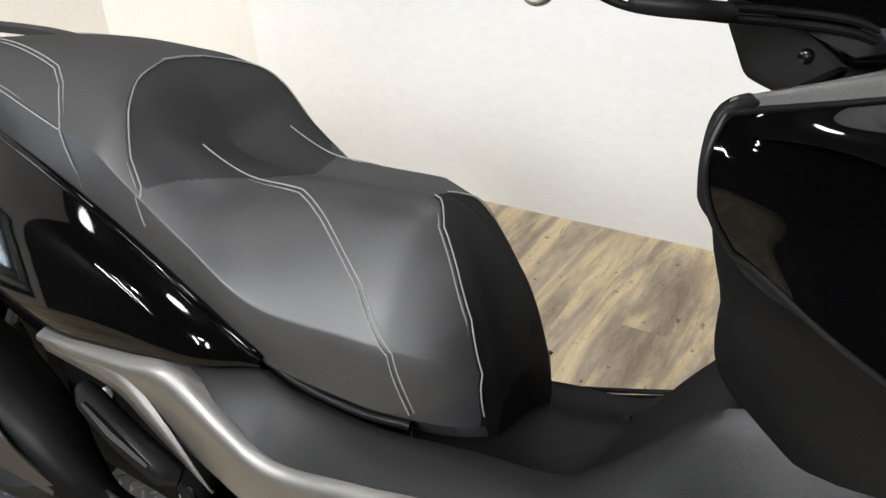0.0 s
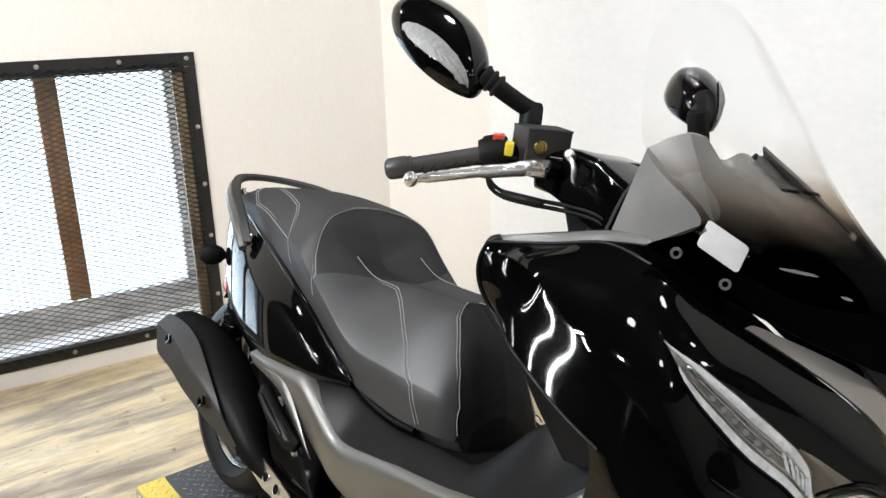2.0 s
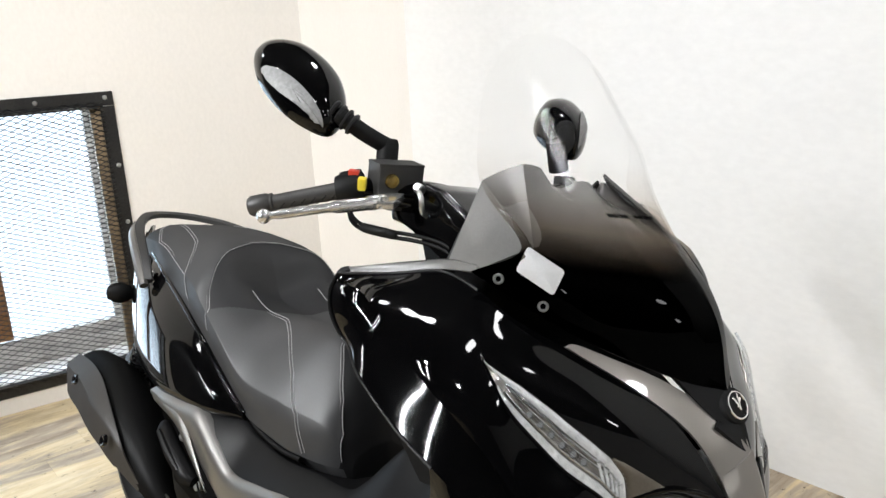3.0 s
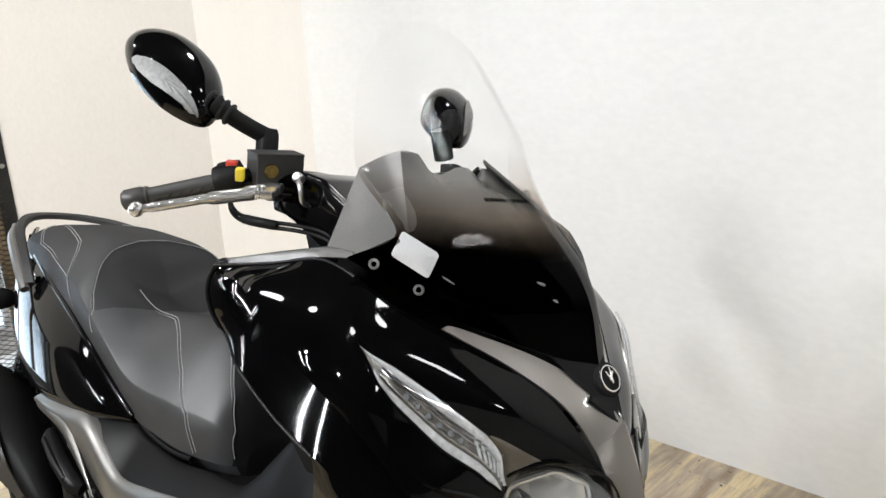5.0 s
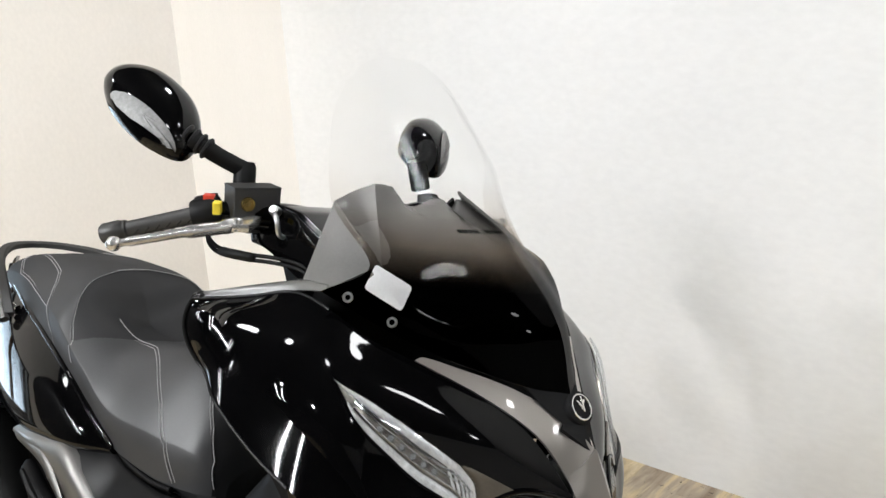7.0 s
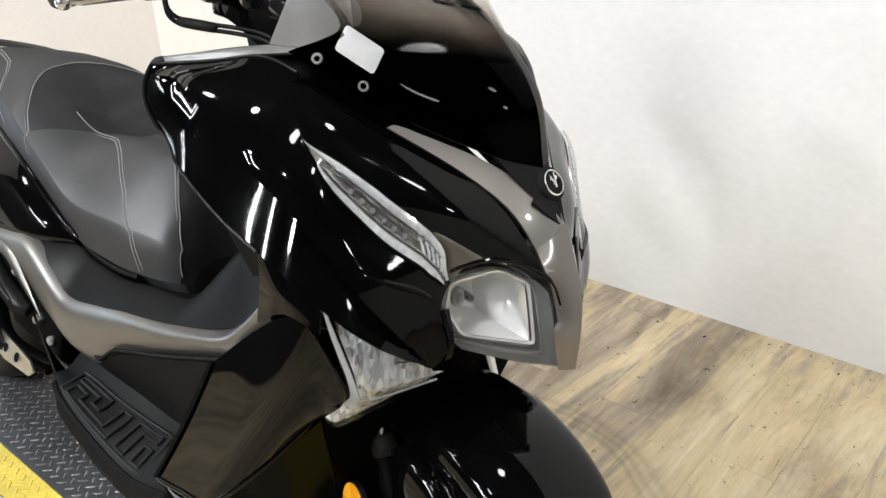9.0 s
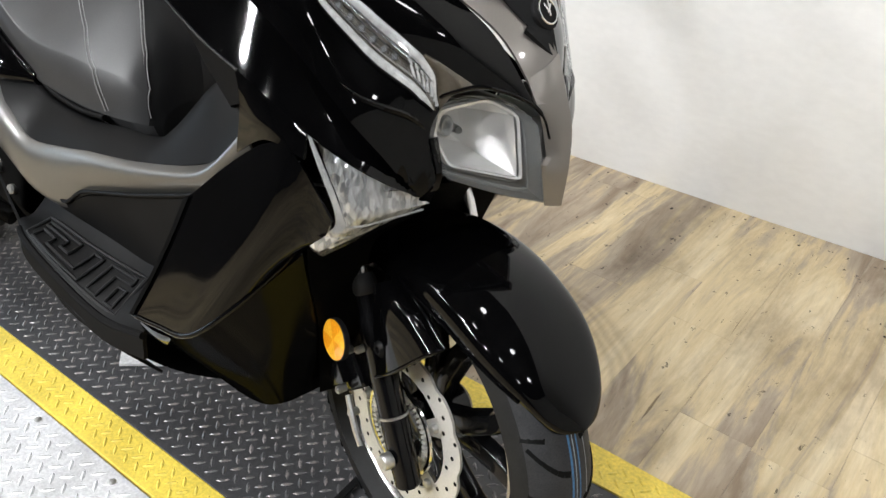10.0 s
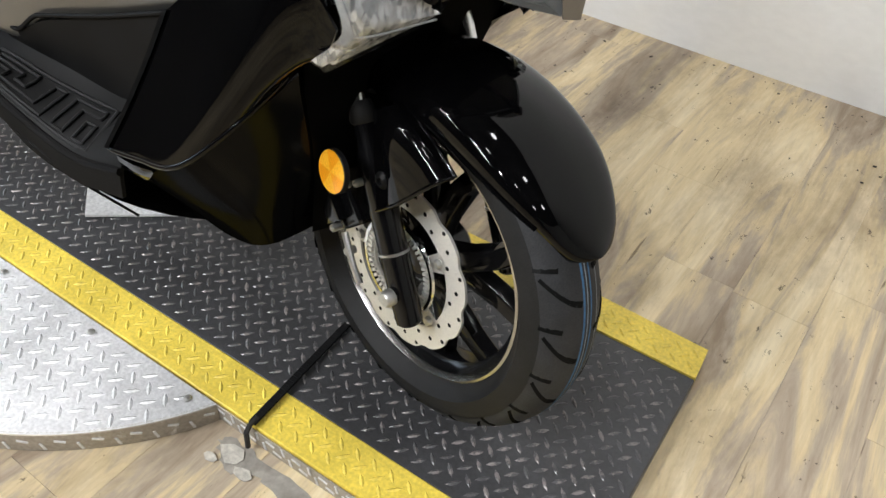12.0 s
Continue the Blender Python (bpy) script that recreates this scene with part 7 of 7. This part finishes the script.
def build_rim(name, m, label):
    bm = bmesh.new()
    d = 0.036
    add_lathe(bm, LATHE_Y, ((0.1925, d), (0.1935, d + 0.003), (0.1900, d + 0.004), (0.1855, d - 0.002), (0.1800, d - 0.014), (0.172, d - 0.020), (0.168, 0.0), (0.172, -d + 0.020), (0.1800, -d + 0.014), (0.1855, -d + 0.002), (0.1900, -d - 0.004), (0.1935, -d - 0.003), (0.1925, -d)), 72)
    rim = wheel_part(name, bm, RIMMAT, scooter, label, m)
    bm = bmesh.new()
    add_lathe(bm, LATHE_Y, ((0.1925, d + 0.001), (0.1940, d + 0.0042), (0.1900, d + 0.0052), (0.1852, d - 0.001), (0.1838, d - 0.004)), 72)
    wheel_part("rim_lip", bm, LIP, rim, "bright machined rim lip", m)
    bm = bmesh.new()
    add_lathe(bm, LATHE_Y, ((0.0001, 0.05), (0.020, 0.05), (0.036, 0.04), (0.040, 0.02), (0.040, -0.03), (0.030, -0.04), (0.0001, -0.04)), 28)
    wheel_part("hub", bm, RIMMAT, rim, "", m)
    for k in range(5):
        for s in (-1, 1):
            a = 2 * math.pi * k / 5 + 0.25
            bm = bmesh.new()
            rows = []
            for t in (0.0, 0.35, 0.7, 1.0):
                r = 0.034 + t * 0.142
                b = a + s * (0.05 + 0.25 * t)
                w = 0.025 - 0.008 * t
                c, n = V(math.cos(b), 0, math.sin(b)), V(-math.sin(b), 0, math.cos(b))
                y = -0.012 * (1 - t)
                rows.append([c * r - n * w + V(0, y + 0.010, 0), c * r - n * w * 0.7 + V(0, y - 0.012, 0), c * r + n * w * 0.7 + V(0, y - 0.012, 0), c * r + n * w + V(0, y + 0.010, 0)])
            vs = add_grid(bm, rows, loop=True)
            bm.faces.new(vs[0])
            bm.faces.new(vs[-1])
            bmesh.ops.recalc_face_normals(bm, faces=bm.faces)
            bmesh.ops.bevel(bm, geom=bm.edges[:], offset=0.002, segments=1, affect="EDGES")
            wheel_part("spoke", bm, RIMMAT, rim, "", m)
    return rim


front_rim = build_rim("front_wheel", WM, "black ten-spoke front wheel")
build_tyre(front_rim, WM, 0.272, 0.060)

# brake disc: scalloped ring with drilled holes, on its right side
DY = -0.066
bm = bmesh.new()
n, R1, R0, th = 144, 0.128, 0.092, 0.004
vs = []
for k in range(n):
    a = 2 * math.pi * k / n
    ro = R1 - 0.0055 * (0.5 + 0.5 * math.cos(12 * a)) ** 3
    vs.append([bm.verts.new((r * math.cos(a), DY + y, r * math.sin(a))) for r, y in ((R0, -th / 2), (ro, -th / 2), (ro, th / 2), (R0, th / 2))])
for k in range(n):
    a, b = vs[k], vs[(k + 1) % n]
    for j in range(4):
        bm.faces.new((a[j], b[j], b[(j + 1) % 4], a[(j + 1) % 4]))
disc = wheel_part("brake_disc", bm, STEEL, scooter, "drilled petal brake disc")
bm = bmesh.new()
for k in range(36):
    a = 2 * math.pi * k / 36
    r = (0.100, 0.111, 0.121)[k % 3]
    add_lathe(bm, pose(r * math.cos(a + 0.03 * (k % 3)), DY - th / 2 - 0.0004, r * math.sin(a + 0.03 * (k % 3)), 90, 0, 0), ((0.0001, 0.0), (0.0031, 0.0), (0.0034, -0.0004)), 10)
tagged(wheel_part("drilled_holes", bm, DEEP, disc), kind="stuff")
for k in range(5):
    a = 2 * math.pi * k / 5 + 0.6
    bm = bmesh.new()
    rows = [[V(r * math.cos(b), DY - 0.003, r * math.sin(b)) for r in (0.048, 0.072, 0.097)] for b in (a - 0.16, a, a + 0.16)]
    add_grid(bm, rows)
    bmesh.ops.solidify(bm, geom=bm.faces[:], thickness=0.005)
    wheel_part("disc_carrier", bm, STEEL, disc)
    bm = bmesh.new()
    add_lathe(bm, pose(0.086 * math.cos(a), DY - 0.006, 0.086 * math.sin(a), 90, 0, 0), ((0.0001, 0.004), (0.005, 0.0035), (0.007, 0.0), (0.007, -0.004)), 12)
    wheel_part("disc_bolt", bm, BOLT, disc)
bm = bmesh.new()
add_lathe(bm, LATHE_Y, ((0.055, 0.070), (0.062, 0.072), (0.064, 0.070), (0.064, 0.066), (0.055, 0.066)), 48)
for k in range(48):
    a = 2 * math.pi * k / 48
    add_box(bm, pose(0.0595 * math.cos(a), -0.0745, 0.0595 * math.sin(a), 0, -math.degrees(a), 0), 0.008, 0.004, 0.004)
ring = wheel_part("sensor_ring", bm, STEEL, disc, "toothed speed-sensor ring", WM, False)
bm = bmesh.new()
add_lathe(bm, LATHE_Y, ((0.066, 0.072), (0.0675, 0.0755), (0.0725, 0.0755), (0.074, 0.072)), 48)
wheel_part("chrome_ring", bm, CHROME, disc)

# fork legs
FD = V(-0.446, 0, 0.895)
for side in SIDES:
    y = -0.100 * side
    foot = V(0.064, y, -0.046)
    bm = bmesh.new()
    pts = [foot + FD * t for t in (0.0, 0.004, 0.03, 0.034, 0.20, 0.235, 0.25, 0.285, 0.29)]
    add_tube(bm, pts, [0.014, 0.0185, 0.0195, 0.0200, 0.0200, 0.0200, 0.0150, 0.0140, 0.013], 22)
    leg = wheel_part("fork_leg", bm, RIMMAT, scooter, "black front fork leg")
    bm = bmesh.new()
    add_lathe(bm, Matrix.Translation(foot + FD * 0.278) @ FD.to_track_quat("Z", "Y").to_matrix().to_4x4(), ((0.0150, 0.0), (0.0175, 0.004), (0.0175, 0.018), (0.015, 0.026), (0.012, 0.030)), 22)
    wheel_part("dust_seal", bm, RUBBER, leg)
    bm = bmesh.new()
    add_tube(bm, [foot + FD * 0.29, foot + FD * 0.50], 0.0125, 18)
    wheel_part("stanchion", bm, CHROME, leg, "chrome fork tube")
    bm = bmesh.new()
    add_lathe(bm, pose(0.045, y - 0.026 * side, 0.0, 90 * side, 0, 0), ((0.0001, 0.010), (0.009, 0.010), (0.0115, 0.007), (0.012, -0.004)), 16)
    wheel_part("axle_nut", bm, BOLT, leg)
    bm = bmesh.new()
    add_lathe(bm, Matrix.Translation(foot + FD * 0.105) @ FD.to_track_quat("Z", "Y").to_matrix().to_4x4(), ((0.0202, -0.0022), (0.0212, -0.0016), (0.0212, 0.0016), (0.0202, 0.0022)), 22)
    wheel_part("cable_band", bm, ALLOY, leg, "bright cable band")
bm = bmesh.new()
add_box(bm, pose(-0.145, 0, 0.385, 0, -26.5, 0), 0.05, 0.24, 0.03, 0.008)
wheel_part("fork_yoke", bm, RIMMAT, scooter)

# caliper behind the right leg
bm = bmesh.new()
add_box(bm, pose(-0.092, -0.086, 0.085, 0, -40, 0), 0.052, 0.052, 0.105, 0.010, 3)
add_box(bm, pose(-0.104, -0.118, 0.075, 0, -40, 0), 0.036, 0.02, 0.075, 0.007, 2)
caliper = wheel_part("brake_caliper", bm, RIMMAT, scooter, "black hydraulic brake caliper with bright bolts")
for x, z, r in ((-0.065, 0.115, 0.009), (-0.078, 0.040, 0.009), (-0.12, 0.085, 0.007), (-0.045, 0.02, 0.0095), (-0.035, 0.135, 0.008), (-0.095, 0.13, 0.006)):
    bm = bmesh.new()
    add_lathe(bm, pose(x, -0.128, z, 90, 0, 0), ((0.0001, 0.006), (r * 0.38, 0.003), (r * 0.42, 0.001), (r * 0.6, 0.0025), (r * 0.66, 0.0), (r * 0.66, -0.012)), 12)
    wheel_part("caliper_bolt", bm, BOLT, caliper)
bm = bmesh.new()
add_tube(bm, spline([V(-0.05, -0.13, 0.05), V(-0.02, -0.138, 0.02), V(0.0, -0.14, 0.0)], 5), 0.005, 8)
wheel_part("caliper_bracket", bm, ALLOY, caliper, "bright caliper bracket and wire")
bm = bmesh.new()
hose = [V(-0.13, -0.112, 0.06), V(-0.150, -0.115, 0.10), V(-0.145, -0.125, 0.17), V(-0.125, -0.125, 0.24), V(-0.13, -0.11, 0.31), V(-0.17, -0.09, 0.40)]
add_tube(bm, spline(hose, 6), 0.0052, 8)
wheel_part("brake_hose", bm, DEEP, caliper, "black brake hose")
bm = bmesh.new()
for k in range(16):
    p = spline(hose, 6)[4 + k]
    add_tube(bm, [p + V(-0.004, -0.005, 0), p + V(0.004, -0.005, 0.002)], 0.0012, 5)
tagged(wheel_part("hose_clips", bm, ALLOY, caliper), kind="stuff")
m_ref = WM.inverted() @ aim_z(V(0.903, -0.150, 0.420), (-0.28, -1, 0.0))
bm = bmesh.new()
add_lathe(bm, m_ref, ((0.0275, 0.004), (0.0290, 0.003), (0.0290, -0.004), (0.0001, -0.004)), 28)
reflector = wheel_part("side_reflector", bm, MATTE, scooter, "round orange side reflector on the fork")
# two oranges alternate, putting the sectors' uneven catch of light into the colour
for k in range(6):
    bm = bmesh.new()
    a0, a1 = 2 * math.pi * k / 6, 2 * math.pi * (k + 1) / 6
    pts = [V(0, 0, 0.0055)] + [V(0.0278 * math.cos(a0 + (a1 - a0) * q / 5), 0.0278 * math.sin(a0 + (a1 - a0) * q / 5), 0.0042) for q in range(6)]
    bm.faces.new([bm.verts.new(m_ref @ p) for p in pts])
    wheel_part("reflector_sector", bm, ORANGE if k % 2 else ORANGE_LIT, reflector, "ribbed orange sector", WM, False)

# front mudguard: angle round the wheel, half width, radius of its lower edge
GUARD = ((30.6, 0.012, 0.292), (31.0, 0.023, 0.290), (32, 0.034, 0.288), (34, 0.043, 0.289), (37, 0.053, 0.289), (42, 0.065, 0.285), (48, 0.077, 0.277), (55, 0.085, 0.269), (65, 0.089, 0.260), (78, 0.090, 0.255), (92, 0.088, 0.252), (108, 0.086, 0.250), (124, 0.082, 0.250), (138, 0.078, 0.250))


def guard_section(a, lift=0.0):
    """One crosswise section of the mudguard at angle a."""
    (a0, w0, e0), (a1, w1, e1) = next((p, q) for p, q in zip(GUARD, GUARD[1:]) if a <= q[0])
    f = (a - a0) / (a1 - a0)
    w, e = w0 + (w1 - w0) * f + lift * 0.6, e0 + (e1 - e0) * f
    crown = 0.306 + lift
    half_sec = ((1.0, e), (1.0, e + 0.35 * (crown - e)), (0.90, e + 0.68 * (crown - e)), (0.58, crown - 0.12 * (crown - e)))
    sec = [(-y * w, r) for y, r in half_sec] + [(0.0, crown)] + [(y * w, r) for y, r in half_sec[::-1]]
    return [V(r * math.cos(radians(a)), y - 0.008, r * math.sin(radians(a))) for y, r in sec]


fender = wheel_part("front_mudguard", shell(surface([guard_section(g[0]) for g in GUARD], 3, 4), 0.003), GLOSS, scooter, "gloss-black front mudguard with a rounded tip")
for col in (0, -1):
    bm = bmesh.new()
    add_tube(bm, spline([guard_section(a)[col] for a in (42, 48, 55, 62, 70, 80, 92)], 4), 0.0034, 8)
    wheel_part("mudguard_lip", bm, GLOSS, fender, "rolled lower edge")
for side in SIDES:
    rows = [[V(x, -y * side, z) for x, y, z in r] for r in ([(-0.030, 0.112, 0.236), (-0.012, 0.119, 0.248), (0.000, 0.113, 0.256), (0.005, 0.096, 0.258)], [(-0.012, 0.120, 0.178), (0.018, 0.127, 0.214), (0.047, 0.119, 0.238), (0.054, 0.098, 0.240)], [(0.001, 0.121, 0.111), (0.046, 0.129, 0.150), (0.097, 0.121, 0.204), (0.108, 0.101, 0.212)])]
    grid = surface(rows, 6, 6)
    bracket = wheel_part("mudguard_shoulder", shell(grid, 0.003), GLOSS, fender, "gloss-black mudguard shoulder over the fork")
    bm = bmesh.new()
    add_lathe(bm, pose(0.012, -0.1245 * side, 0.164, 90 * side, 0, 0), ((0.0001, 0.002), (0.004, 0.002), (0.0045, 0.006), (0.007, 0.006), (0.012, 0.002), (0.0125, -0.006)), 16)
    wheel_part("shoulder_bolt", bm, DEEP, bracket, "dark socket bolt")
    bm = bmesh.new()
    add_tube(bm, grid[-1] + [r[-1] for r in grid[::-1]][1:], 0.0028, 10)
    wheel_part("shoulder_edge", bm, GLOSS, bracket)

# -- rear wheel, drive unit, shock absorber, exhaust
RW = Matrix.Translation(V(-0.555, 0, 0.268))
rear_rim = build_rim("rear_wheel", RW, "black ten-spoke rear wheel")
bm = bmesh.new()
add_lathe(bm, LATHE_Y, tyre_profile(0.268, 0.1925, 0.072), 60)
wheel_part("tyre", bm, RUBBER, rear_rim, "black road tyre", RW)
# drive unit in near-black, the engine bay's shade put into its colour
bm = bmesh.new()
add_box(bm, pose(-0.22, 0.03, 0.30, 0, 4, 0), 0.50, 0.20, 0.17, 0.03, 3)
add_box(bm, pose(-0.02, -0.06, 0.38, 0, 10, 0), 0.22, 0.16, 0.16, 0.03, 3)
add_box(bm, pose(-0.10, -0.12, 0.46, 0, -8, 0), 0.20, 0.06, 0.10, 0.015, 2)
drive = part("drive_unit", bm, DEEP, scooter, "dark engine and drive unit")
for x, y, z in ((-0.10, -0.155, 0.44), (-0.02, -0.15, 0.36), (0.03, -0.145, 0.33), (-0.16, -0.155, 0.40)):
    bm = bmesh.new()
    add_lathe(bm, aim_z(V(x, y, z), (0.3, -1, 0.2)), ((0.0001, 0.008), (0.006, 0.008), (0.010, 0.004), (0.010, -0.01)), 12)
    part("engine_bolt", bm, BOLT, drive)
for side in SIDES:
    bm = bmesh.new()
    a, b = V(-0.50, -0.122 * side, 0.40), V(-0.40, -0.128 * side, 0.60)
    add_tube(bm, [a, b], 0.014, 14)
    shock = part("shock_absorber", bm, MATTE, scooter, "black coil shock absorber")
    bm = bmesh.new()
    d = (b - a)
    q = d.to_track_quat("Z", "Y").to_matrix()
    coil = [a + d * (0.12 + 0.76 * k / 110) + q @ V(0.027 * math.cos(2 * math.pi * k / 14), 0.027 * math.sin(2 * math.pi * k / 14), 0) for k in range(111)]
    add_tube(bm, coil, 0.0048, 6)
    part("coil_spring", bm, RIMMAT, shock)

EX = [(V(-0.690, -0.159, 0.408), 0.0450), (V(-0.680, -0.161, 0.408), 0.0594), (V(-0.60, -0.169, 0.421), 0.0666), (V(-0.45, -0.182, 0.433), 0.0702), (V(-0.30, -0.199, 0.419), 0.0684), (V(-0.18, -0.206, 0.385), 0.0558), (V(-0.10, -0.208, 0.345), 0.0360), (V(-0.04, -0.194, 0.31), 0.0198), (V(0.05, -0.154, 0.28), 0.0162)]
path = spline([p for p, r in EX], 4)
rad = [v.x for v in spline([V(r, 0, 0) for p, r in EX], 4)]
bm = bmesh.new()
add_tube(bm, path, rad, 24)
pipe = part("exhaust", bm, DEEP, scooter, "dark gunmetal exhaust silencer with a ribbed heat shield")
rows = []
for k in range(1, 25):
    p, r = path[k], rad[k]
    d = (path[k + 1] - path[k - 1]).normalized()
    out = V(0, -1, 0)
    up = d.cross(out).normalized()
    out = up.cross(d).normalized()
    if up.z < 0:
        up = -up
    if out.y > 0:
        out = -out
    t = (k - 1) / 23
    grow = (0.006 + 0.016 * math.sin(math.pi * t)) * (1 - 0.7 * t ** 4)
    rows.append([p + (out * math.cos(a) + up * math.sin(a)) * (r + grow) * (1.03 * math.cos(radians(25)) / math.cos(radians((math.degrees(a) + 76) % 50 - 25))) for a in [radians(-12 + (-64 + 128 * q / 18) * (1 - 0.72 * max(0.0, (t - 0.55) / 0.45) ** 1.4) * min(1.0, 0.5 + (t / 0.16) ** 0.6 * 0.5)) for q in range(19)]])
shield2 = part("heat_shield", shell(rows, 0.003), EXHAUST, pipe, "satin gunmetal heat shield")
bm = bmesh.new()
add_lathe(bm, aim_z(V(-0.693, -0.159, 0.408), (-1, 0, 0)), ((0.026, 0.004), (0.046, 0.002), (0.060, -0.006), (0.067, -0.02), (0.069, -0.05)), 28)
part("end_cap", bm, MATTE, pipe, "matte black end cap")
for x, z in ((-0.506, 0.483), (-0.212, 0.416)):
    k = min(range(len(path)), key=lambda i: abs(path[i].x - x))
    p = path[k]
    d = V(0, -0.95, 0.30 if x < -0.4 else 0.2).normalized()
    bm = bmesh.new()
    add_lathe(bm, aim_z(p + d * (rad[k] + 0.0265), d), ((0.0001, -0.003), (0.006, -0.003), (0.0065, 0.001), (0.011, 0.002), (0.013, 0.0), (0.0135, -0.006)), 18)
    part("shield_bolt", bm, RIMMAT, pipe, "recessed dark bolt")
for k0, k1, a0 in ((8, 12, -52), (16, 20, -44)):
    bm = bmesh.new()
    rr = []
    for k in range(k0, k1 + 1):
        row = rows[k - 1]
        c = max(1, int(round((a0 + 76) / 128 * 18)))
        w = math.sin(math.pi * (k - k0) / (k1 - k0))
        mid_p, nxt = row[c], row[c + 1]
        n_out = (mid_p - path[k]).normalized() * 0.0042
        rr.append([mid_p + n_out - (nxt - mid_p) * 0.55 * w, mid_p + n_out + (nxt - mid_p) * 0.55 * w])
    add_grid(bm, rr)
    bmesh.ops.remove_doubles(bm, verts=bm.verts, dist=1e-5)
    bmesh.ops.solidify(bm, geom=bm.faces[:], thickness=0.0008)
    part("shield_slot", bm, STEEL if k0 < 10 else DEEP, shield2, "pale slot" if k0 < 10 else "dark slot")

# silver pierced guard below the exhaust's front end
bm = bmesh.new()
add_plate(bm, sided([(-0.128, 0.206, 0.322), (-0.105, 0.204, 0.345), (-0.06, 0.204, 0.343), (0.075, 0.203, 0.318), (0.09, 0.203, 0.300), (0.07, 0.205, 0.285), (-0.03, 0.207, 0.283), (-0.10, 0.207, 0.298)], 1), (0, -0.96, 0.28), 0.004)
guard = part("pierced_guard", bm, ALLOY, scooter, "silver guard plate with three round holes", False)
for x in (-0.070, -0.022, 0.026):
    z = 0.318 - 0.10 * (x + 0.07)
    m = aim_z(V(x, -0.2095, z), (0, -0.96, 0.28))
    bm = bmesh.new()
    add_lathe(bm, m, ((0.0125, 0.0004), (0.0115, 0.002), (0.0105, 0.0008), (0.0105, -0.001)), 20)
    part("hole_rim", bm, ALLOY, guard)
    bm = bmesh.new()
    add_lathe(bm, m, ((0.0001, 0.0006), (0.0105, 0.0006)), 20)
    part("hole", bm, DEEP, guard)

# side stand on the far side
bm = bmesh.new()
s = math.tan(radians(LEAN))
add_tube(bm, [V(0.18, 0.12, 0.21), V(0.10, 0.20, 0.09), V(0.05, 0.245, 0.245 * s + 0.008)], 0.011, 10)
add_box(bm, Matrix.Translation(V(0.045, 0.25, 0.25 * s + 0.004)) @ pose(0, 0, 0, LEAN, 0, 0), 0.06, 0.045, 0.006, 0.002)
part("side_stand", bm, DEEP, scooter, "black side stand")


# ---- floor boards, last ----
def board_mesh(name, w, l):
    bm = bmesh.new()
    g = 0.00012
    top = [(-w / 2 + g, -l / 2 + g), (w / 2 - g, -l / 2 + g), (w / 2 - g, l / 2 - g), (-w / 2 + g, l / 2 - g)]
    e = 0.00022
    a = [bm.verts.new((x, y, -0.004)) for x, y in top]
    b = [bm.verts.new((x, y, -0.0008)) for x, y in top]
    c = [bm.verts.new((x - math.copysign(e, x), y - math.copysign(e, y), 0)) for x, y in top]
    for r, s in ((a, b), (b, c)):
        for k in range(4):
            bm.faces.new((r[k], r[(k + 1) % 4], s[(k + 1) % 4], s[k]))
    bm.faces.new(c)
    return done(bm, name, PLANK, False)


BW, BL = 0.152, 0.914
plank_mesh = board_mesh("plank", BW, BL)
rng = random.Random(4)
bm_far = bmesh.new()
count = 0
for i in range(-15, 40):
    x = i * BW + 0.03
    shift = rng.choice((0.0, 0.31, 0.62, 0.17, 0.48)) + rng.uniform(-0.03, 0.03)
    for j in range(-7, 4):
        y = j * BL + shift
        if y - BL / 2 > 1.47 or x < -2.1 or x > 5.9:
            continue
        lo, hi = y - BL / 2, min(y + BL / 2, 1.52 + 0.02 * x)
        near = -2.1 < x < 2.4 and y > -1.6
        if near and count < 300:
            ob = new("plank", plank_mesh if hi - lo > BL - 1e-4 else board_mesh("cut_plank", BW, hi - lo))
            ob.parent = floor
            ob.matrix_basis = pose(x, (lo + hi) / 2, 0)
            count += 1
        else:
            add_box(bm_far, pose(x, (lo + hi) / 2, -0.002), BW - 0.0004, hi - lo - 0.0004, 0.004)
far = new("far_planks", done(bm_far, "far_planks", PLANK, False))
far.parent = floor
tagged(far, "oak-look vinyl planks", kind="stuff")
